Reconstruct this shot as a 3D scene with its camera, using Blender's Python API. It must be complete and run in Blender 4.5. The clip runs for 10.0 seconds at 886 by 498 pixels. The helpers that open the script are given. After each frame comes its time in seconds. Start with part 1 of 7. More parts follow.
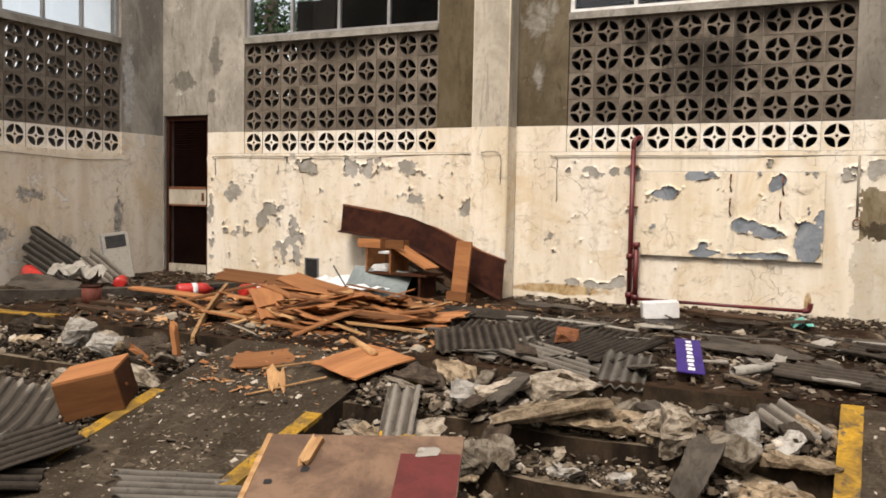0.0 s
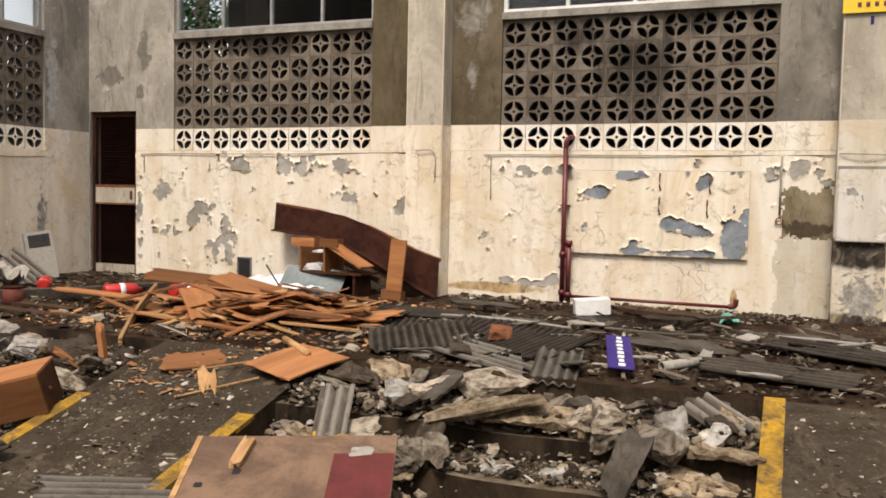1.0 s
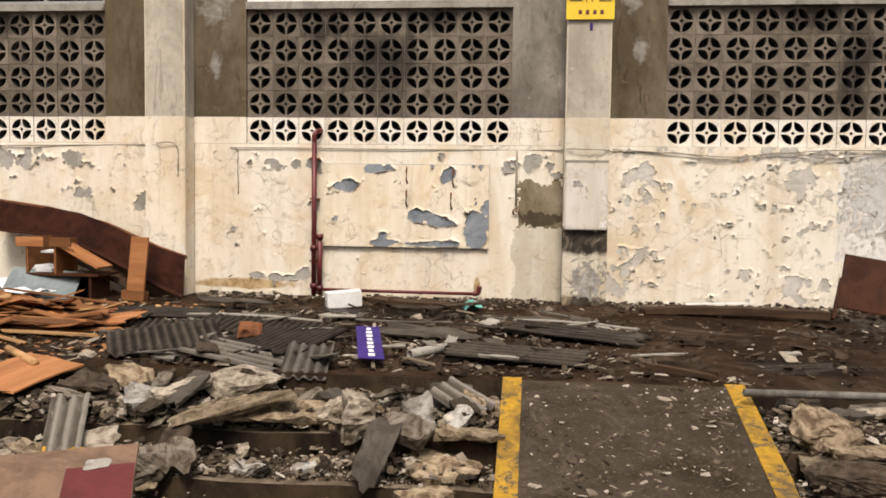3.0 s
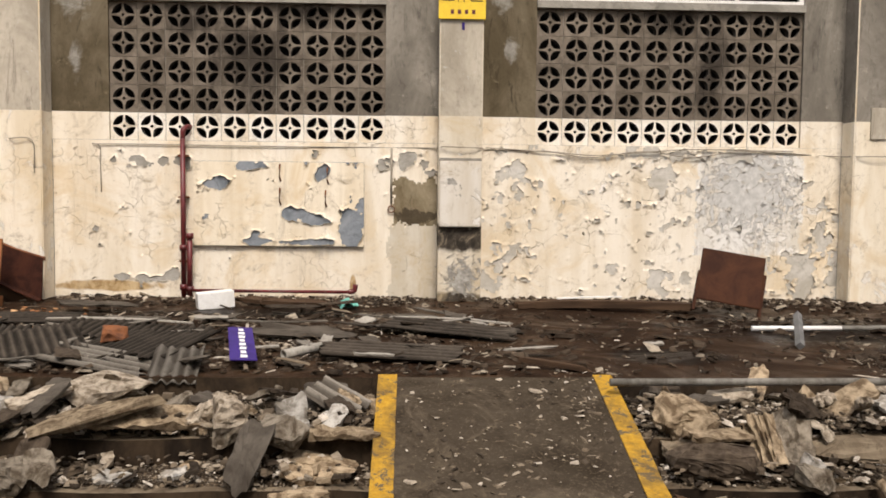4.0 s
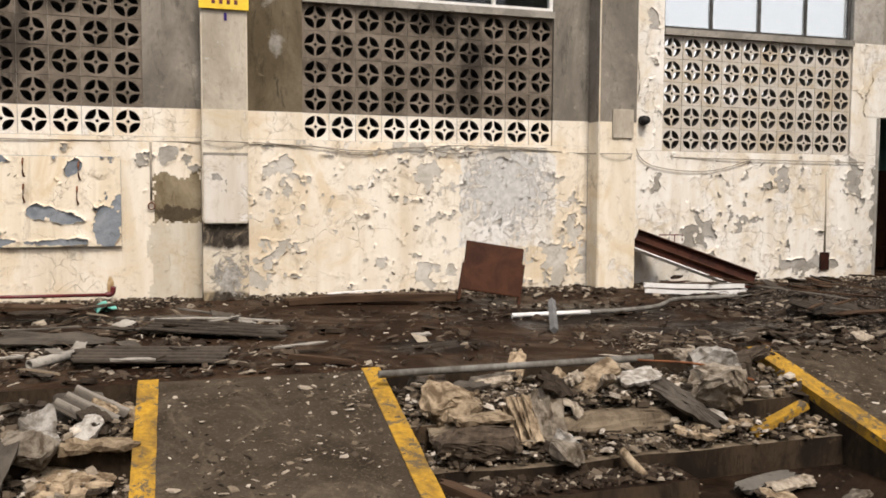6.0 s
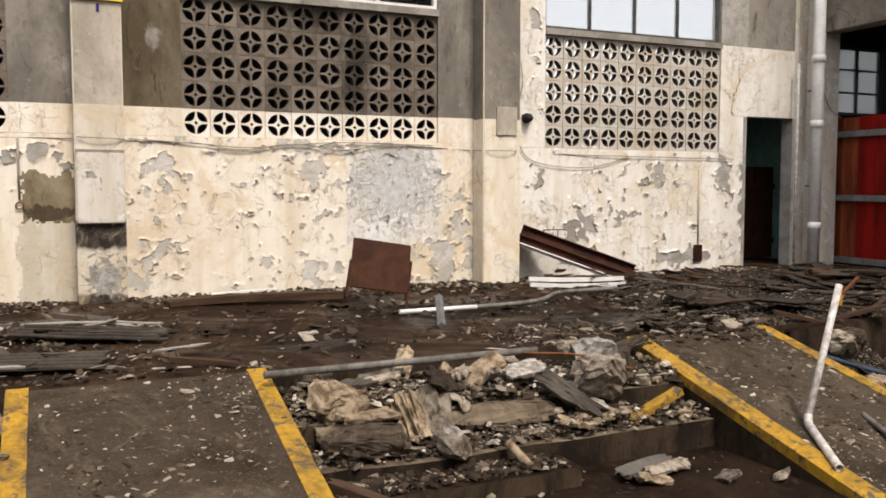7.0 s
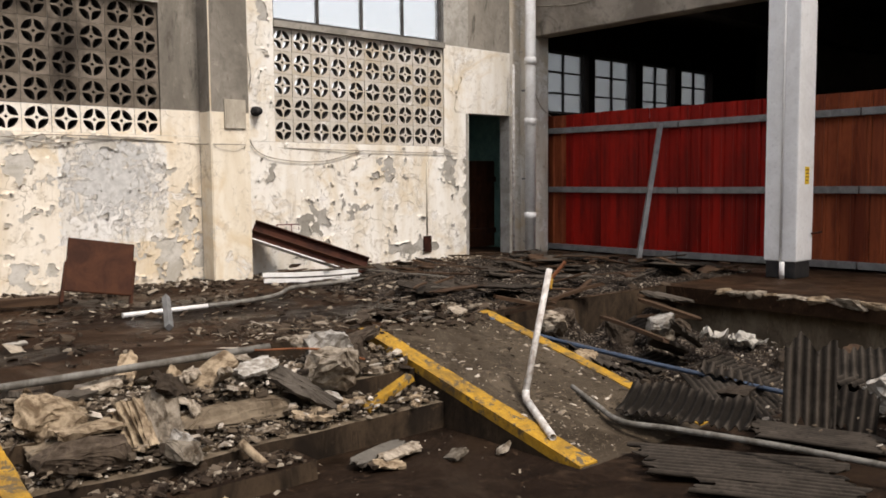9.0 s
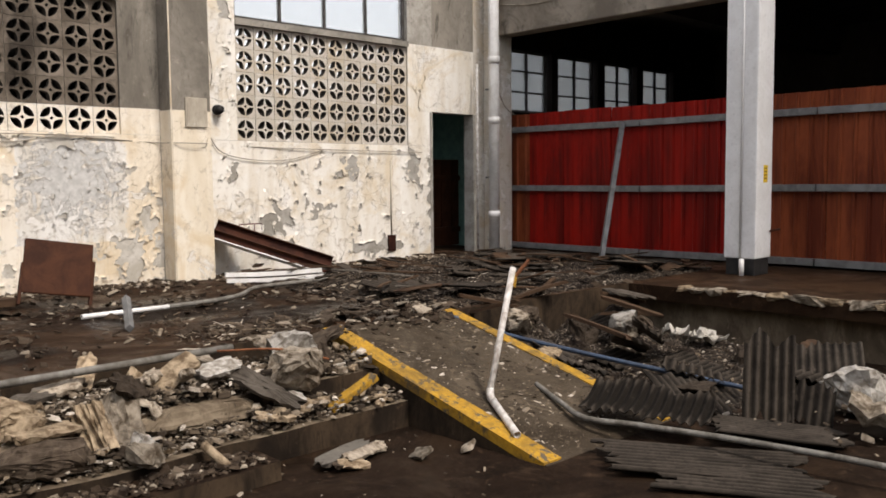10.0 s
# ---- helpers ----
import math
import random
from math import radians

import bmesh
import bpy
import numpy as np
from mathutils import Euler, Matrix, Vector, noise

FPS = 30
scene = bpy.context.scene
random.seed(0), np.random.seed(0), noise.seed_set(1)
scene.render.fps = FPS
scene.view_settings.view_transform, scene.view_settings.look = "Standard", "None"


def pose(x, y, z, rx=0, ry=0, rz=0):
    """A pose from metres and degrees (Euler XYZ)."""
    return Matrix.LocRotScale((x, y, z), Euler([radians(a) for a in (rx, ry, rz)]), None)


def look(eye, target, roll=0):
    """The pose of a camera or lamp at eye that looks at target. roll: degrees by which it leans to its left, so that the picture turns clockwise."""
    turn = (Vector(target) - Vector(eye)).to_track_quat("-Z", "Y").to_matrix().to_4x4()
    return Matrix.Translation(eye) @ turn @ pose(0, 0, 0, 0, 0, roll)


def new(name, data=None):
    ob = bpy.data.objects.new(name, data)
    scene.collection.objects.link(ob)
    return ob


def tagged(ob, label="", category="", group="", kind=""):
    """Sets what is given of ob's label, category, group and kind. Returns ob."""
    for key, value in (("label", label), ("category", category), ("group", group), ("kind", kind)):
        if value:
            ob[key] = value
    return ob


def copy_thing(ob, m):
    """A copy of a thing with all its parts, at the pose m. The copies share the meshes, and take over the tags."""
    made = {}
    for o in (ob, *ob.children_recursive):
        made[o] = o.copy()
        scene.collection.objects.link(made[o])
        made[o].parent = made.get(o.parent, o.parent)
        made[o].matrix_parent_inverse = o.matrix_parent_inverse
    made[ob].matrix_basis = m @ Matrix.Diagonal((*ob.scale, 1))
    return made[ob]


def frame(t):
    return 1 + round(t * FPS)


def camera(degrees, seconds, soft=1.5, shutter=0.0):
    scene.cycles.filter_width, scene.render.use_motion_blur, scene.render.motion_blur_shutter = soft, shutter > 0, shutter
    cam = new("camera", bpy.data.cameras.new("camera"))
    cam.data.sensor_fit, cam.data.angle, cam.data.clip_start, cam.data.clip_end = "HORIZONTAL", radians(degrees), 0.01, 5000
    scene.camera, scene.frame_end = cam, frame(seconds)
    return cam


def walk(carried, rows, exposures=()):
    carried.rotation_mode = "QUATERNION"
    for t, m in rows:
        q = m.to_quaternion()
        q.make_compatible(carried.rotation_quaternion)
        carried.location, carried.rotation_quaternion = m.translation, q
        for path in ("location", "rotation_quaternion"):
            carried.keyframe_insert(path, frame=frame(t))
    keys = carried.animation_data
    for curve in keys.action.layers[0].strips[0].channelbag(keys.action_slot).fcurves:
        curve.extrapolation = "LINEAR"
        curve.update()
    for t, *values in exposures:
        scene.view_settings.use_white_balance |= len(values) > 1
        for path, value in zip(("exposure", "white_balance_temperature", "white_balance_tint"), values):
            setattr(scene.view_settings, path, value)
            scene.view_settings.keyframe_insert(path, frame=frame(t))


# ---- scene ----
cam = camera(54.1, 10.0, soft=1.75)
# seconds, x, y, z, yaw, pitch, roll
ROWS = [
    (0.0, -0.103, -0.018, 1.156, 26.09, -3.36, -1.16),
    (0.5, -0.1, -0.017, 1.156, 25.13, -3.38, -1.19),
    (1.0, -0.09, -0.012, 1.156, 21.86, -3.37, -1.22),
    (1.5, -0.078, -0.008, 1.156, 17.83, -3.37, -1.13),
    (2.0, -0.065, -0.004, 1.156, 13.81, -3.41, -0.98),
    (2.5, -0.052, -0.002, 1.156, 9.79, -3.44, -0.86),
    (4.0, -0.013, 0.001, 1.156, -2.29, -3.58, -0.6),
    (4.5, 0.0, 0.0, 1.156, -6.31, -3.63, -0.57),
    (5.0, 0.012, -0.002, 1.156, -10.12, -3.68, -0.46),
    (6.5, 0.046, -0.011, 1.156, -20.69, -3.85, -0.18),
    (7.0, 0.057, -0.016, 1.156, -24.46, -3.96, 0.01),
    (7.5, 0.069, -0.022, 1.156, -28.5, -4.06, 0.17),
    (8.0, 0.081, -0.029, 1.156, -32.87, -4.17, 0.32),
    (8.5, 0.093, -0.037, 1.156, -37.44, -4.29, 0.37),
    (9.0, 0.104, -0.046, 1.156, -41.67, -4.41, 0.45),
    (9.5, 0.109, -0.051, 1.156, -43.79, -4.48, 0.48),
    (10.0, 0.109, -0.051, 1.156, -44.0, -4.51, 0.55),
]
walk(cam, [(t, pose(x, y, z, 90 + pitch, roll, yaw)) for t, x, y, z, yaw, pitch, roll in ROWS],
     exposures=[(0.0, 0.97, 6620, 14), (10.0, 1.0, 6380, 15)])

# ---------------------------------------------------------------- light
world = bpy.data.worlds.new("overcast_sky")
scene.world = world
world.use_nodes = True
wn = world.node_tree
sky = wn.nodes.new("ShaderNodeTexSky")
sky.sky_type = "NISHITA"
sky.sun_disc = False
sky.sun_elevation = radians(52)
sky.sun_rotation = radians(175)
sky.dust_density = 4.0
sky.air_density = 1.5
haze = wn.nodes.new("ShaderNodeMix")          # thin white cloud in front of the clear sky
haze.data_type = "RGBA"
haze.inputs["Factor"].default_value = 0.6
haze.inputs[7].default_value = (9.0, 8.9, 8.7, 1)
wn.links.new(sky.outputs[0], haze.inputs[6])
wn.links.new(haze.outputs[2], wn.nodes["Background"].inputs[0])
wn.nodes["Background"].inputs[1].default_value = 0.088

sun_data = bpy.data.lights.new("sun", "SUN")
sun_data.energy, sun_data.angle, sun_data.color = 1.75, radians(15), (1.0, 0.94, 0.84)
sun = new("sun", sun_data)
sun.matrix_world = look((0.7, -7.5, 11), (0, 0, 0))

# ---------------------------------------------------------------- materials
class Net:
    """A small builder for node materials."""
    def __init__(self, name, rough=0.85, metal=0.0, shift=False):
        self.mat = bpy.data.materials.new(name)
        self.mat.use_nodes = True
        self.t = self.mat.node_tree
        self.b = self.t.nodes["Principled BSDF"]
        self.b.inputs["Roughness"].default_value = rough
        self.b.inputs["Metallic"].default_value = metal
        self.b.inputs["Specular IOR Level"].default_value = 0.5 if rough < 0.5 else 0.12
        self.co = self.t.nodes.new("ShaderNodeTexCoord").outputs["Object"]
        if shift:
            k, a = self.t.nodes.new("ShaderNodeVectorMath"), self.t.nodes.new("ShaderNodeVectorMath")
            k.operation = "SCALE"
            k.inputs[0].default_value = (31.0, 17.0, 23.0)
            self.t.links.new(self.random(), k.inputs["Scale"])
            a.operation = "ADD"
            self.t.links.new(self.co, a.inputs[0])
            self.t.links.new(k.outputs[0], a.inputs[1])
            self.co = a.outputs[0]

    def put(self, socket, value):
        if isinstance(value, bpy.types.NodeSocket):
            self.t.links.new(value, socket)
        elif isinstance(value, tuple) and len(value) == 3 and socket.type == "RGBA":
            socket.default_value = (*value, 1)
        else:
            socket.default_value = value

    def noise(self, scale, detail=6, rough=0.6, dist=0.0, vec=None, stretch=None):
        n = self.t.nodes.new("ShaderNodeTexNoise")
        v = vec or self.co
        if stretch:
            m = self.t.nodes.new("ShaderNodeVectorMath")
            m.operation = "MULTIPLY"
            self.put(m.inputs[0], v)
            m.inputs[1].default_value = stretch
            v = m.outputs[0]
        self.put(n.inputs["Vector"], v)
        for k, q in (("Scale", scale), ("Detail", detail), ("Roughness", rough), ("Distortion", dist)):
            n.inputs[k].default_value = q
        return n.outputs["Fac"]

    def math(self, op, a, b=0.0, clamp=False):
        n = self.t.nodes.new("ShaderNodeMath")
        n.operation, n.use_clamp = op, clamp
        self.put(n.inputs[0], a)
        self.put(n.inputs[1], b)
        return n.outputs[0]

    def step(self, v, lo, hi):
        n = self.t.nodes.new("ShaderNodeMapRange")
        n.interpolation_type = "SMOOTHSTEP"
        self.put(n.inputs["Value"], v)
        n.inputs["From Min"].default_value, n.inputs["From Max"].default_value = lo, hi
        return n.outputs["Result"]

    def mix(self, f, a, b):
        n = self.t.nodes.new("ShaderNodeMix")
        n.data_type = "RGBA"
        self.put(n.inputs["Factor"], f)
        self.put(n.inputs[6], a)
        self.put(n.inputs[7], b)
        return n.outputs[2]

    def ramp(self, f, stops):
        n = self.t.nodes.new("ShaderNodeValToRGB")
        e = n.color_ramp.elements
        while len(e) < len(stops):
            e.new(0.5)
        for k, (p, c) in zip(e, stops):
            k.position, k.color = p, (*c, 1)
        self.put(n.inputs[0], f)
        return n.outputs[0]

    def blobs(self, spots, axis):
        """Largest of 1 - distance over ellipses (a, z, ra, rz) in a wall's plane."""
        best = None
        for a, z, ra, rz in spots:
            s = self.t.nodes.new("ShaderNodeVectorMath")
            s.operation = "SUBTRACT"
            self.put(s.inputs[0], self.co)
            s.inputs[1].default_value = {"x": (a, 0, z), "y": (0, a, z), "floor": (a, z, 0)}[axis]
            m = self.t.nodes.new("ShaderNodeVectorMath")
            m.operation = "MULTIPLY"
            self.put(m.inputs[0], s.outputs[0])
            m.inputs[1].default_value = {"x": (1 / ra, 0, 1 / rz), "y": (0, 1 / ra, 1 / rz), "floor": (1 / ra, 1 / rz, 0)}[axis]
            d = self.t.nodes.new("ShaderNodeVectorMath")
            d.operation = "LENGTH"
            self.put(d.inputs[0], m.outputs[0])
            v = self.math("SUBTRACT", 1.0, d.outputs["Value"])
            best = v if best is None else self.math("MAXIMUM", best, v)
        return best

    def random(self, which="Object Info"):
        if which == "Object Info":
            return self.t.nodes.new("ShaderNodeObjectInfo").outputs["Random"]
        return self.t.nodes.new("ShaderNodeNewGeometry").outputs["Random Per Island"]

    def done(self, color, bump=None, strength=0.3, dist=0.01, rough=None):
        self.put(self.b.inputs["Base Color"], color)
        if rough is not None:
            self.put(self.b.inputs["Roughness"], rough)
        if bump is not None:
            n = self.t.nodes.new("ShaderNodeBump")
            n.inputs["Strength"].default_value, n.inputs["Distance"].default_value = strength, dist
            self.put(n.inputs["Height"], bump)
            self.t.links.new(n.outputs[0], self.b.inputs["Normal"])
        return self.mat


def peeling(name, paint, spots=((0, -50, 1, 1),), axis="x", level=0.66, pale=(), stain=(), under=((0.20, 0.187, 0.16), (0.44, 0.415, 0.37)), shift=False, coat_at=0.60, soot=((0.09, 0.072, 0.05), (0.24, 0.20, 0.145))):
    """Old lime paint flaking off grey render."""
    n = Net(name, 0.9, shift=shift)
    fine = n.noise(9, 9, 0.68, 0.5)
    mid = n.noise(2.6, 10, 0.66, 0.7)
    big = n.noise(0.55, 3, 0.5)
    loose = n.math("ADD", n.math("MULTIPLY", mid, 0.75), n.math("MULTIPLY", big, 0.3))
    loose = n.step(loose, level, level + 0.012)
    hurt = n.math("ADD", n.blobs(spots, axis), n.math("MULTIPLY", n.math("SUBTRACT", n.noise(6.5, 12, 0.76, 1.6), 0.5), 4.2))
    gone = n.math("MAXIMUM", loose, n.step(hurt, 0.36, 0.40))
    rim = n.math("SUBTRACT", n.step(hurt, 0.27, 0.35), n.step(hurt, 0.36, 0.40), True)
    streak = n.noise(1.3, 6, 0.6, 0.2, stretch=(2.6, 2.6, 0.35))
    c = n.mix(n.step(streak, 0.36, 0.72), paint, tuple(q * k for q, k in zip(paint, (0.83, 0.78, 0.70))))
    c = n.mix(n.math("MULTIPLY", n.step(fine, 0.53, 0.72), 0.5), c, tuple(q * k for q, k in zip(paint, (0.62, 0.56, 0.48))))
    c = n.mix(n.math("MULTIPLY", n.step(n.noise(1.7, 8, 0.7, 1.2), 0.55, 0.75), 0.45), c, tuple(min(1, q * k) for q, k in zip(paint, (1.08, 1.12, 1.22))))
    coat = n.math("ADD", n.math("MULTIPLY", n.noise(3.1, 11, 0.72, 1.0), 0.8), n.math("MULTIPLY", n.noise(0.8, 3, 0.5), 0.25))
    edge2 = n.math("SUBTRACT", n.step(coat, coat_at - 0.010, coat_at + 0.002), n.step(coat, coat_at + 0.006, coat_at + 0.016), True)
    c = n.mix(n.math("MULTIPLY", n.step(coat, coat_at, coat_at + 0.012), 0.7), c, n.mix(fine, (0.70, 0.67, 0.61), (0.84, 0.82, 0.78)))
    c = n.mix(n.math("MULTIPLY", edge2, 0.4), c, (0.30, 0.24, 0.165))
    if pale:
        p = n.math("ADD", n.blobs(pale, axis), n.math("MULTIPLY", n.math("SUBTRACT", n.noise(6, 9, 0.7, 0.6), 0.5), 2.4))
        c = n.mix(n.math("MULTIPLY", n.step(p, 0.25, 0.45), 0.75), c, n.mix(n.step(n.noise(7, 8, 0.7), 0.42, 0.6), (0.46, 0.46, 0.45), (0.74, 0.73, 0.70)))
    if stain:
        s = n.math("ADD", n.blobs(stain, axis), n.math("MULTIPLY", n.math("SUBTRACT", mid, 0.5), 1.4))
        c = n.mix(n.math("MULTIPLY", n.step(s, 0.0, 0.35), 0.97), c, n.mix(n.step(fine, 0.4, 0.6), *soot))
    cell = n.t.nodes.new("ShaderNodeTexVoronoi")
    cell.feature = "DISTANCE_TO_EDGE"
    cell.inputs["Scale"].default_value = 5.0
    warp = n.t.nodes.new("ShaderNodeVectorMath")
    warp.operation = "ADD"
    n.put(warp.inputs[0], n.co)
    wob = n.t.nodes.new("ShaderNodeTexNoise")
    wob.inputs["Scale"].default_value, wob.inputs["Detail"].default_value = 6.0, 5.0
    n.put(wob.inputs["Vector"], n.co)
    wsc = n.t.nodes.new("ShaderNodeVectorMath")
    wsc.operation = "SCALE"
    wsc.inputs["Scale"].default_value = 0.28
    n.put(wsc.inputs[0], wob.outputs["Color"])
    n.put(warp.inputs[1], wsc.outputs[0])
    n.put(cell.inputs["Vector"], warp.outputs[0])
    crack = n.math("MULTIPLY", n.math("SUBTRACT", 1.0, n.step(cell.outputs["Distance"], 0.004, 0.022)), n.step(n.noise(1.9, 6, 0.65, 0.6), 0.50, 0.60))
    c = n.mix(n.math("MULTIPLY", crack, 0.4), c, (0.30, 0.245, 0.175))
    blot = n.noise(1.1, 9, 0.72, 1.2)
    c = n.mix(n.math("MULTIPLY", n.step(blot, 0.48, 0.66), 0.7), c, tuple(q * k for q, k in zip(paint, (0.80, 0.69, 0.52))))
    c = n.mix(n.math("MULTIPLY", n.step(n.noise(2.1, 11, 0.8, 0.3, stretch=(3.0, 3.0, 0.22)), 0.56, 0.70), 0.45), c, (0.33, 0.26, 0.17))
    grime = n.math("MULTIPLY", n.step(n.noise(3.4, 12, 0.80, 1.0), 0.53, 0.67), 0.75)
    c = n.mix(grime, c, (0.36, 0.29, 0.20))
    c = n.mix(n.math("MULTIPLY", n.step(n.noise(16, 10, 0.8, 0.6), 0.60, 0.70), 0.7), c, (0.16, 0.13, 0.10))
    # Dark ring at flake edges: their small shadows painted as a line.
    c = n.mix(n.math("MULTIPLY", rim, 0.6), c, (0.20, 0.155, 0.105))
    render_ = n.mix(n.step(n.noise(14, 8, 0.7), 0.35, 0.65), *under)
    c = n.mix(gone, c, render_)
    h = n.math("ADD", n.math("MULTIPLY", n.math("MAXIMUM", n.math("MAXIMUM", gone, crack), n.math("MULTIPLY", n.step(coat, coat_at, coat_at + 0.012), 0.5)), -1.0), n.math("MULTIPLY", fine, 0.35))
    return n.done(c, h, 0.7, 0.012)


def concrete(name, a, b, scale=2.0, spots=(), axis="x", dark=(0.14, 0.125, 0.10), rough=0.9, streaky=True, shift=False, soft=0.13, smear=()):
    n = Net(name, rough, shift=shift)
    m = n.noise(scale, 9, 0.68, 0.6, stretch=(1, 1, 0.45) if streaky else None)
    f = n.noise(scale * 9, 8, 0.7)
    c = n.mix(n.step(m, 0.35, 0.66), a, b)
    c = n.mix(n.math("MULTIPLY", n.step(f, 0.5, 0.75), 0.5), c, tuple(q * 0.6 for q in a))
    c = n.mix(n.math("MULTIPLY", n.step(n.noise(scale * 2.2, 10, 0.75, 0.8, stretch=(2.4, 2.4, 0.5) if streaky else None), 0.54, 0.68), 0.75), c, tuple(q * 0.5 for q in a))
    c = n.mix(n.math("MULTIPLY", n.step(n.noise(scale * 4, 10, 0.75, 0.4), 0.58, 0.70), 0.6), c, tuple(min(0.6, q * 1.5) for q in b))
    if spots:
        s = n.math("ADD", n.blobs(spots, axis), n.math("MULTIPLY", n.math("SUBTRACT", n.noise(4, 9, 0.7, 0.5), 0.5), 2.6))
        c = n.mix(n.math("MULTIPLY", n.step(s, 0.35, 0.35 + soft), 0.85), c, n.mix(n.step(f, 0.4, 0.65), dark, tuple(q * 0.7 for q in dark)))
    if smear:
        n.co = n.t.nodes.new("ShaderNodeNewGeometry").outputs["Position"]
        s = n.math("ADD", n.blobs(smear, "x"), n.math("MULTIPLY", n.math("SUBTRACT", n.noise(2.8, 8, 0.7, 0.6, stretch=(1.6, 1, 0.6)), 0.5), 2.4))
        c = n.mix(n.math("MULTIPLY", n.step(s, 0.0, 0.9), 0.8), c, (0.018, 0.014, 0.011))
    return n.done(c, n.math("ADD", f, n.math("MULTIPLY", m, 0.6)), 0.35, 0.012)


CREAM = (0.80, 0.735, 0.62)
m_paint1 = peeling("cream_paint_west_bay", CREAM, level=9, coat_at=0.66)
m_paint2 = peeling("cream_paint_middle_bay", CREAM, level=9, coat_at=0.68, stain=((-3.3, 0.12, 0.7, 0.07), (-0.62, 0.16, 0.04, 0.12)), soot=((0.30, 0.19, 0.08), (0.50, 0.36, 0.19)))
m_paint3 = peeling("cream_paint_east_bay", CREAM, level=9, coat_at=0.62)
m_paint4 = peeling("white_paint_far_bay", (0.82, 0.79, 0.72), level=9, coat_at=0.60)
m_under1 = concrete("bare_grey_render", (0.27, 0.25, 0.21), (0.43, 0.405, 0.36), 3.0, streaky=False)
m_under3 = concrete("chalky_undercoat", (0.42, 0.385, 0.32), (0.60, 0.57, 0.51), 3.0, streaky=False)
m_chalk = peeling("mottled_whitewash", (0.76, 0.745, 0.70), ((3.8, 1.2, 0.75, 0.55), (3.9, 1.5, 0.5, 0.2)), level=0.64, coat_at=0.55, under=((0.45, 0.44, 0.41), (0.60, 0.585, 0.55)))
m_greyed = peeling("greyed_old_paint", (0.60, 0.555, 0.465), level=9, coat_at=0.70)
m_damp = concrete("damp_brown_render", (0.15, 0.115, 0.065), (0.31, 0.26, 0.175), 2.2, ((0.1, 0.9, 0.5, 0.12),), dark=(0.06, 0.045, 0.028))
m_paint0 = peeling("peeling_paint_side_wall", (0.78, 0.70, 0.58), ((7.9, 0.35, 0.2, 0.3), (6.9, 0.6, 0.3, 0.14), (8.8, 0.6, 0.1, 0.7), (7.4, 1.1, 0.3, 0.1)), axis="y", level=0.68)
m_pillar = peeling("pillar_paint", (0.80, 0.73, 0.60), level=0.70)
m_pillar2 = peeling("sooty_pillar_paint", (0.66, 0.605, 0.50), ((0.6, 0.25, 0.25, 0.3),), level=0.68, stain=((0.55, 0.70, 0.9, 0.17), (0.55, 0.02, 0.5, 0.1)), soot=((0.012, 0.009, 0.007), (0.05, 0.04, 0.03)))
m_white_peel = peeling("peeling_whitewash", (0.66, 0.62, 0.55), level=0.62, coat_at=0.56)
m_pillar_up = concrete("pillar_bare_render", (0.33, 0.29, 0.225), (0.52, 0.465, 0.375), 1.6)
m_upper = concrete("bare_render", (0.15, 0.133, 0.108), (0.29, 0.262, 0.217), 1.4)
m_olive = concrete("dark_olive_render", (0.080, 0.060, 0.032), (0.135, 0.108, 0.066), 1.5)
m_patchy = concrete("patchy_render", (0.085, 0.066, 0.038), (0.16, 0.13, 0.085), 1.8, ((-3.6, 3.35, 0.34, 0.5), (-3.62, 2.5, 0.12, 0.4), (1.12, 2.75, 0.13, 0.2), (1.0, 3.3, 0.2, 0.2)), dark=(0.32, 0.30, 0.26), soft=0.55)
m_corner = concrete("weathered_corner_render", (0.25, 0.225, 0.185), (0.46, 0.42, 0.355), 1.8, ((-8.45, 3.1, 0.16, 0.42), (-9.0, 2.75, 0.3, 0.2), (-8.5, 2.5, 0.12, 0.2)), dark=(0.17, 0.155, 0.13))
m_corner_side = concrete("weathered_side_render", (0.19, 0.175, 0.15), (0.37, 0.34, 0.29), 2.0, ((9.2, 1.2, 0.25, 0.9), (9.0, 2.6, 0.14, 0.8)), axis="y", dark=(0.45, 0.44, 0.42))
m_sill = concrete("sill_concrete", (0.20, 0.185, 0.155), (0.33, 0.305, 0.26), 3.0, streaky=False)


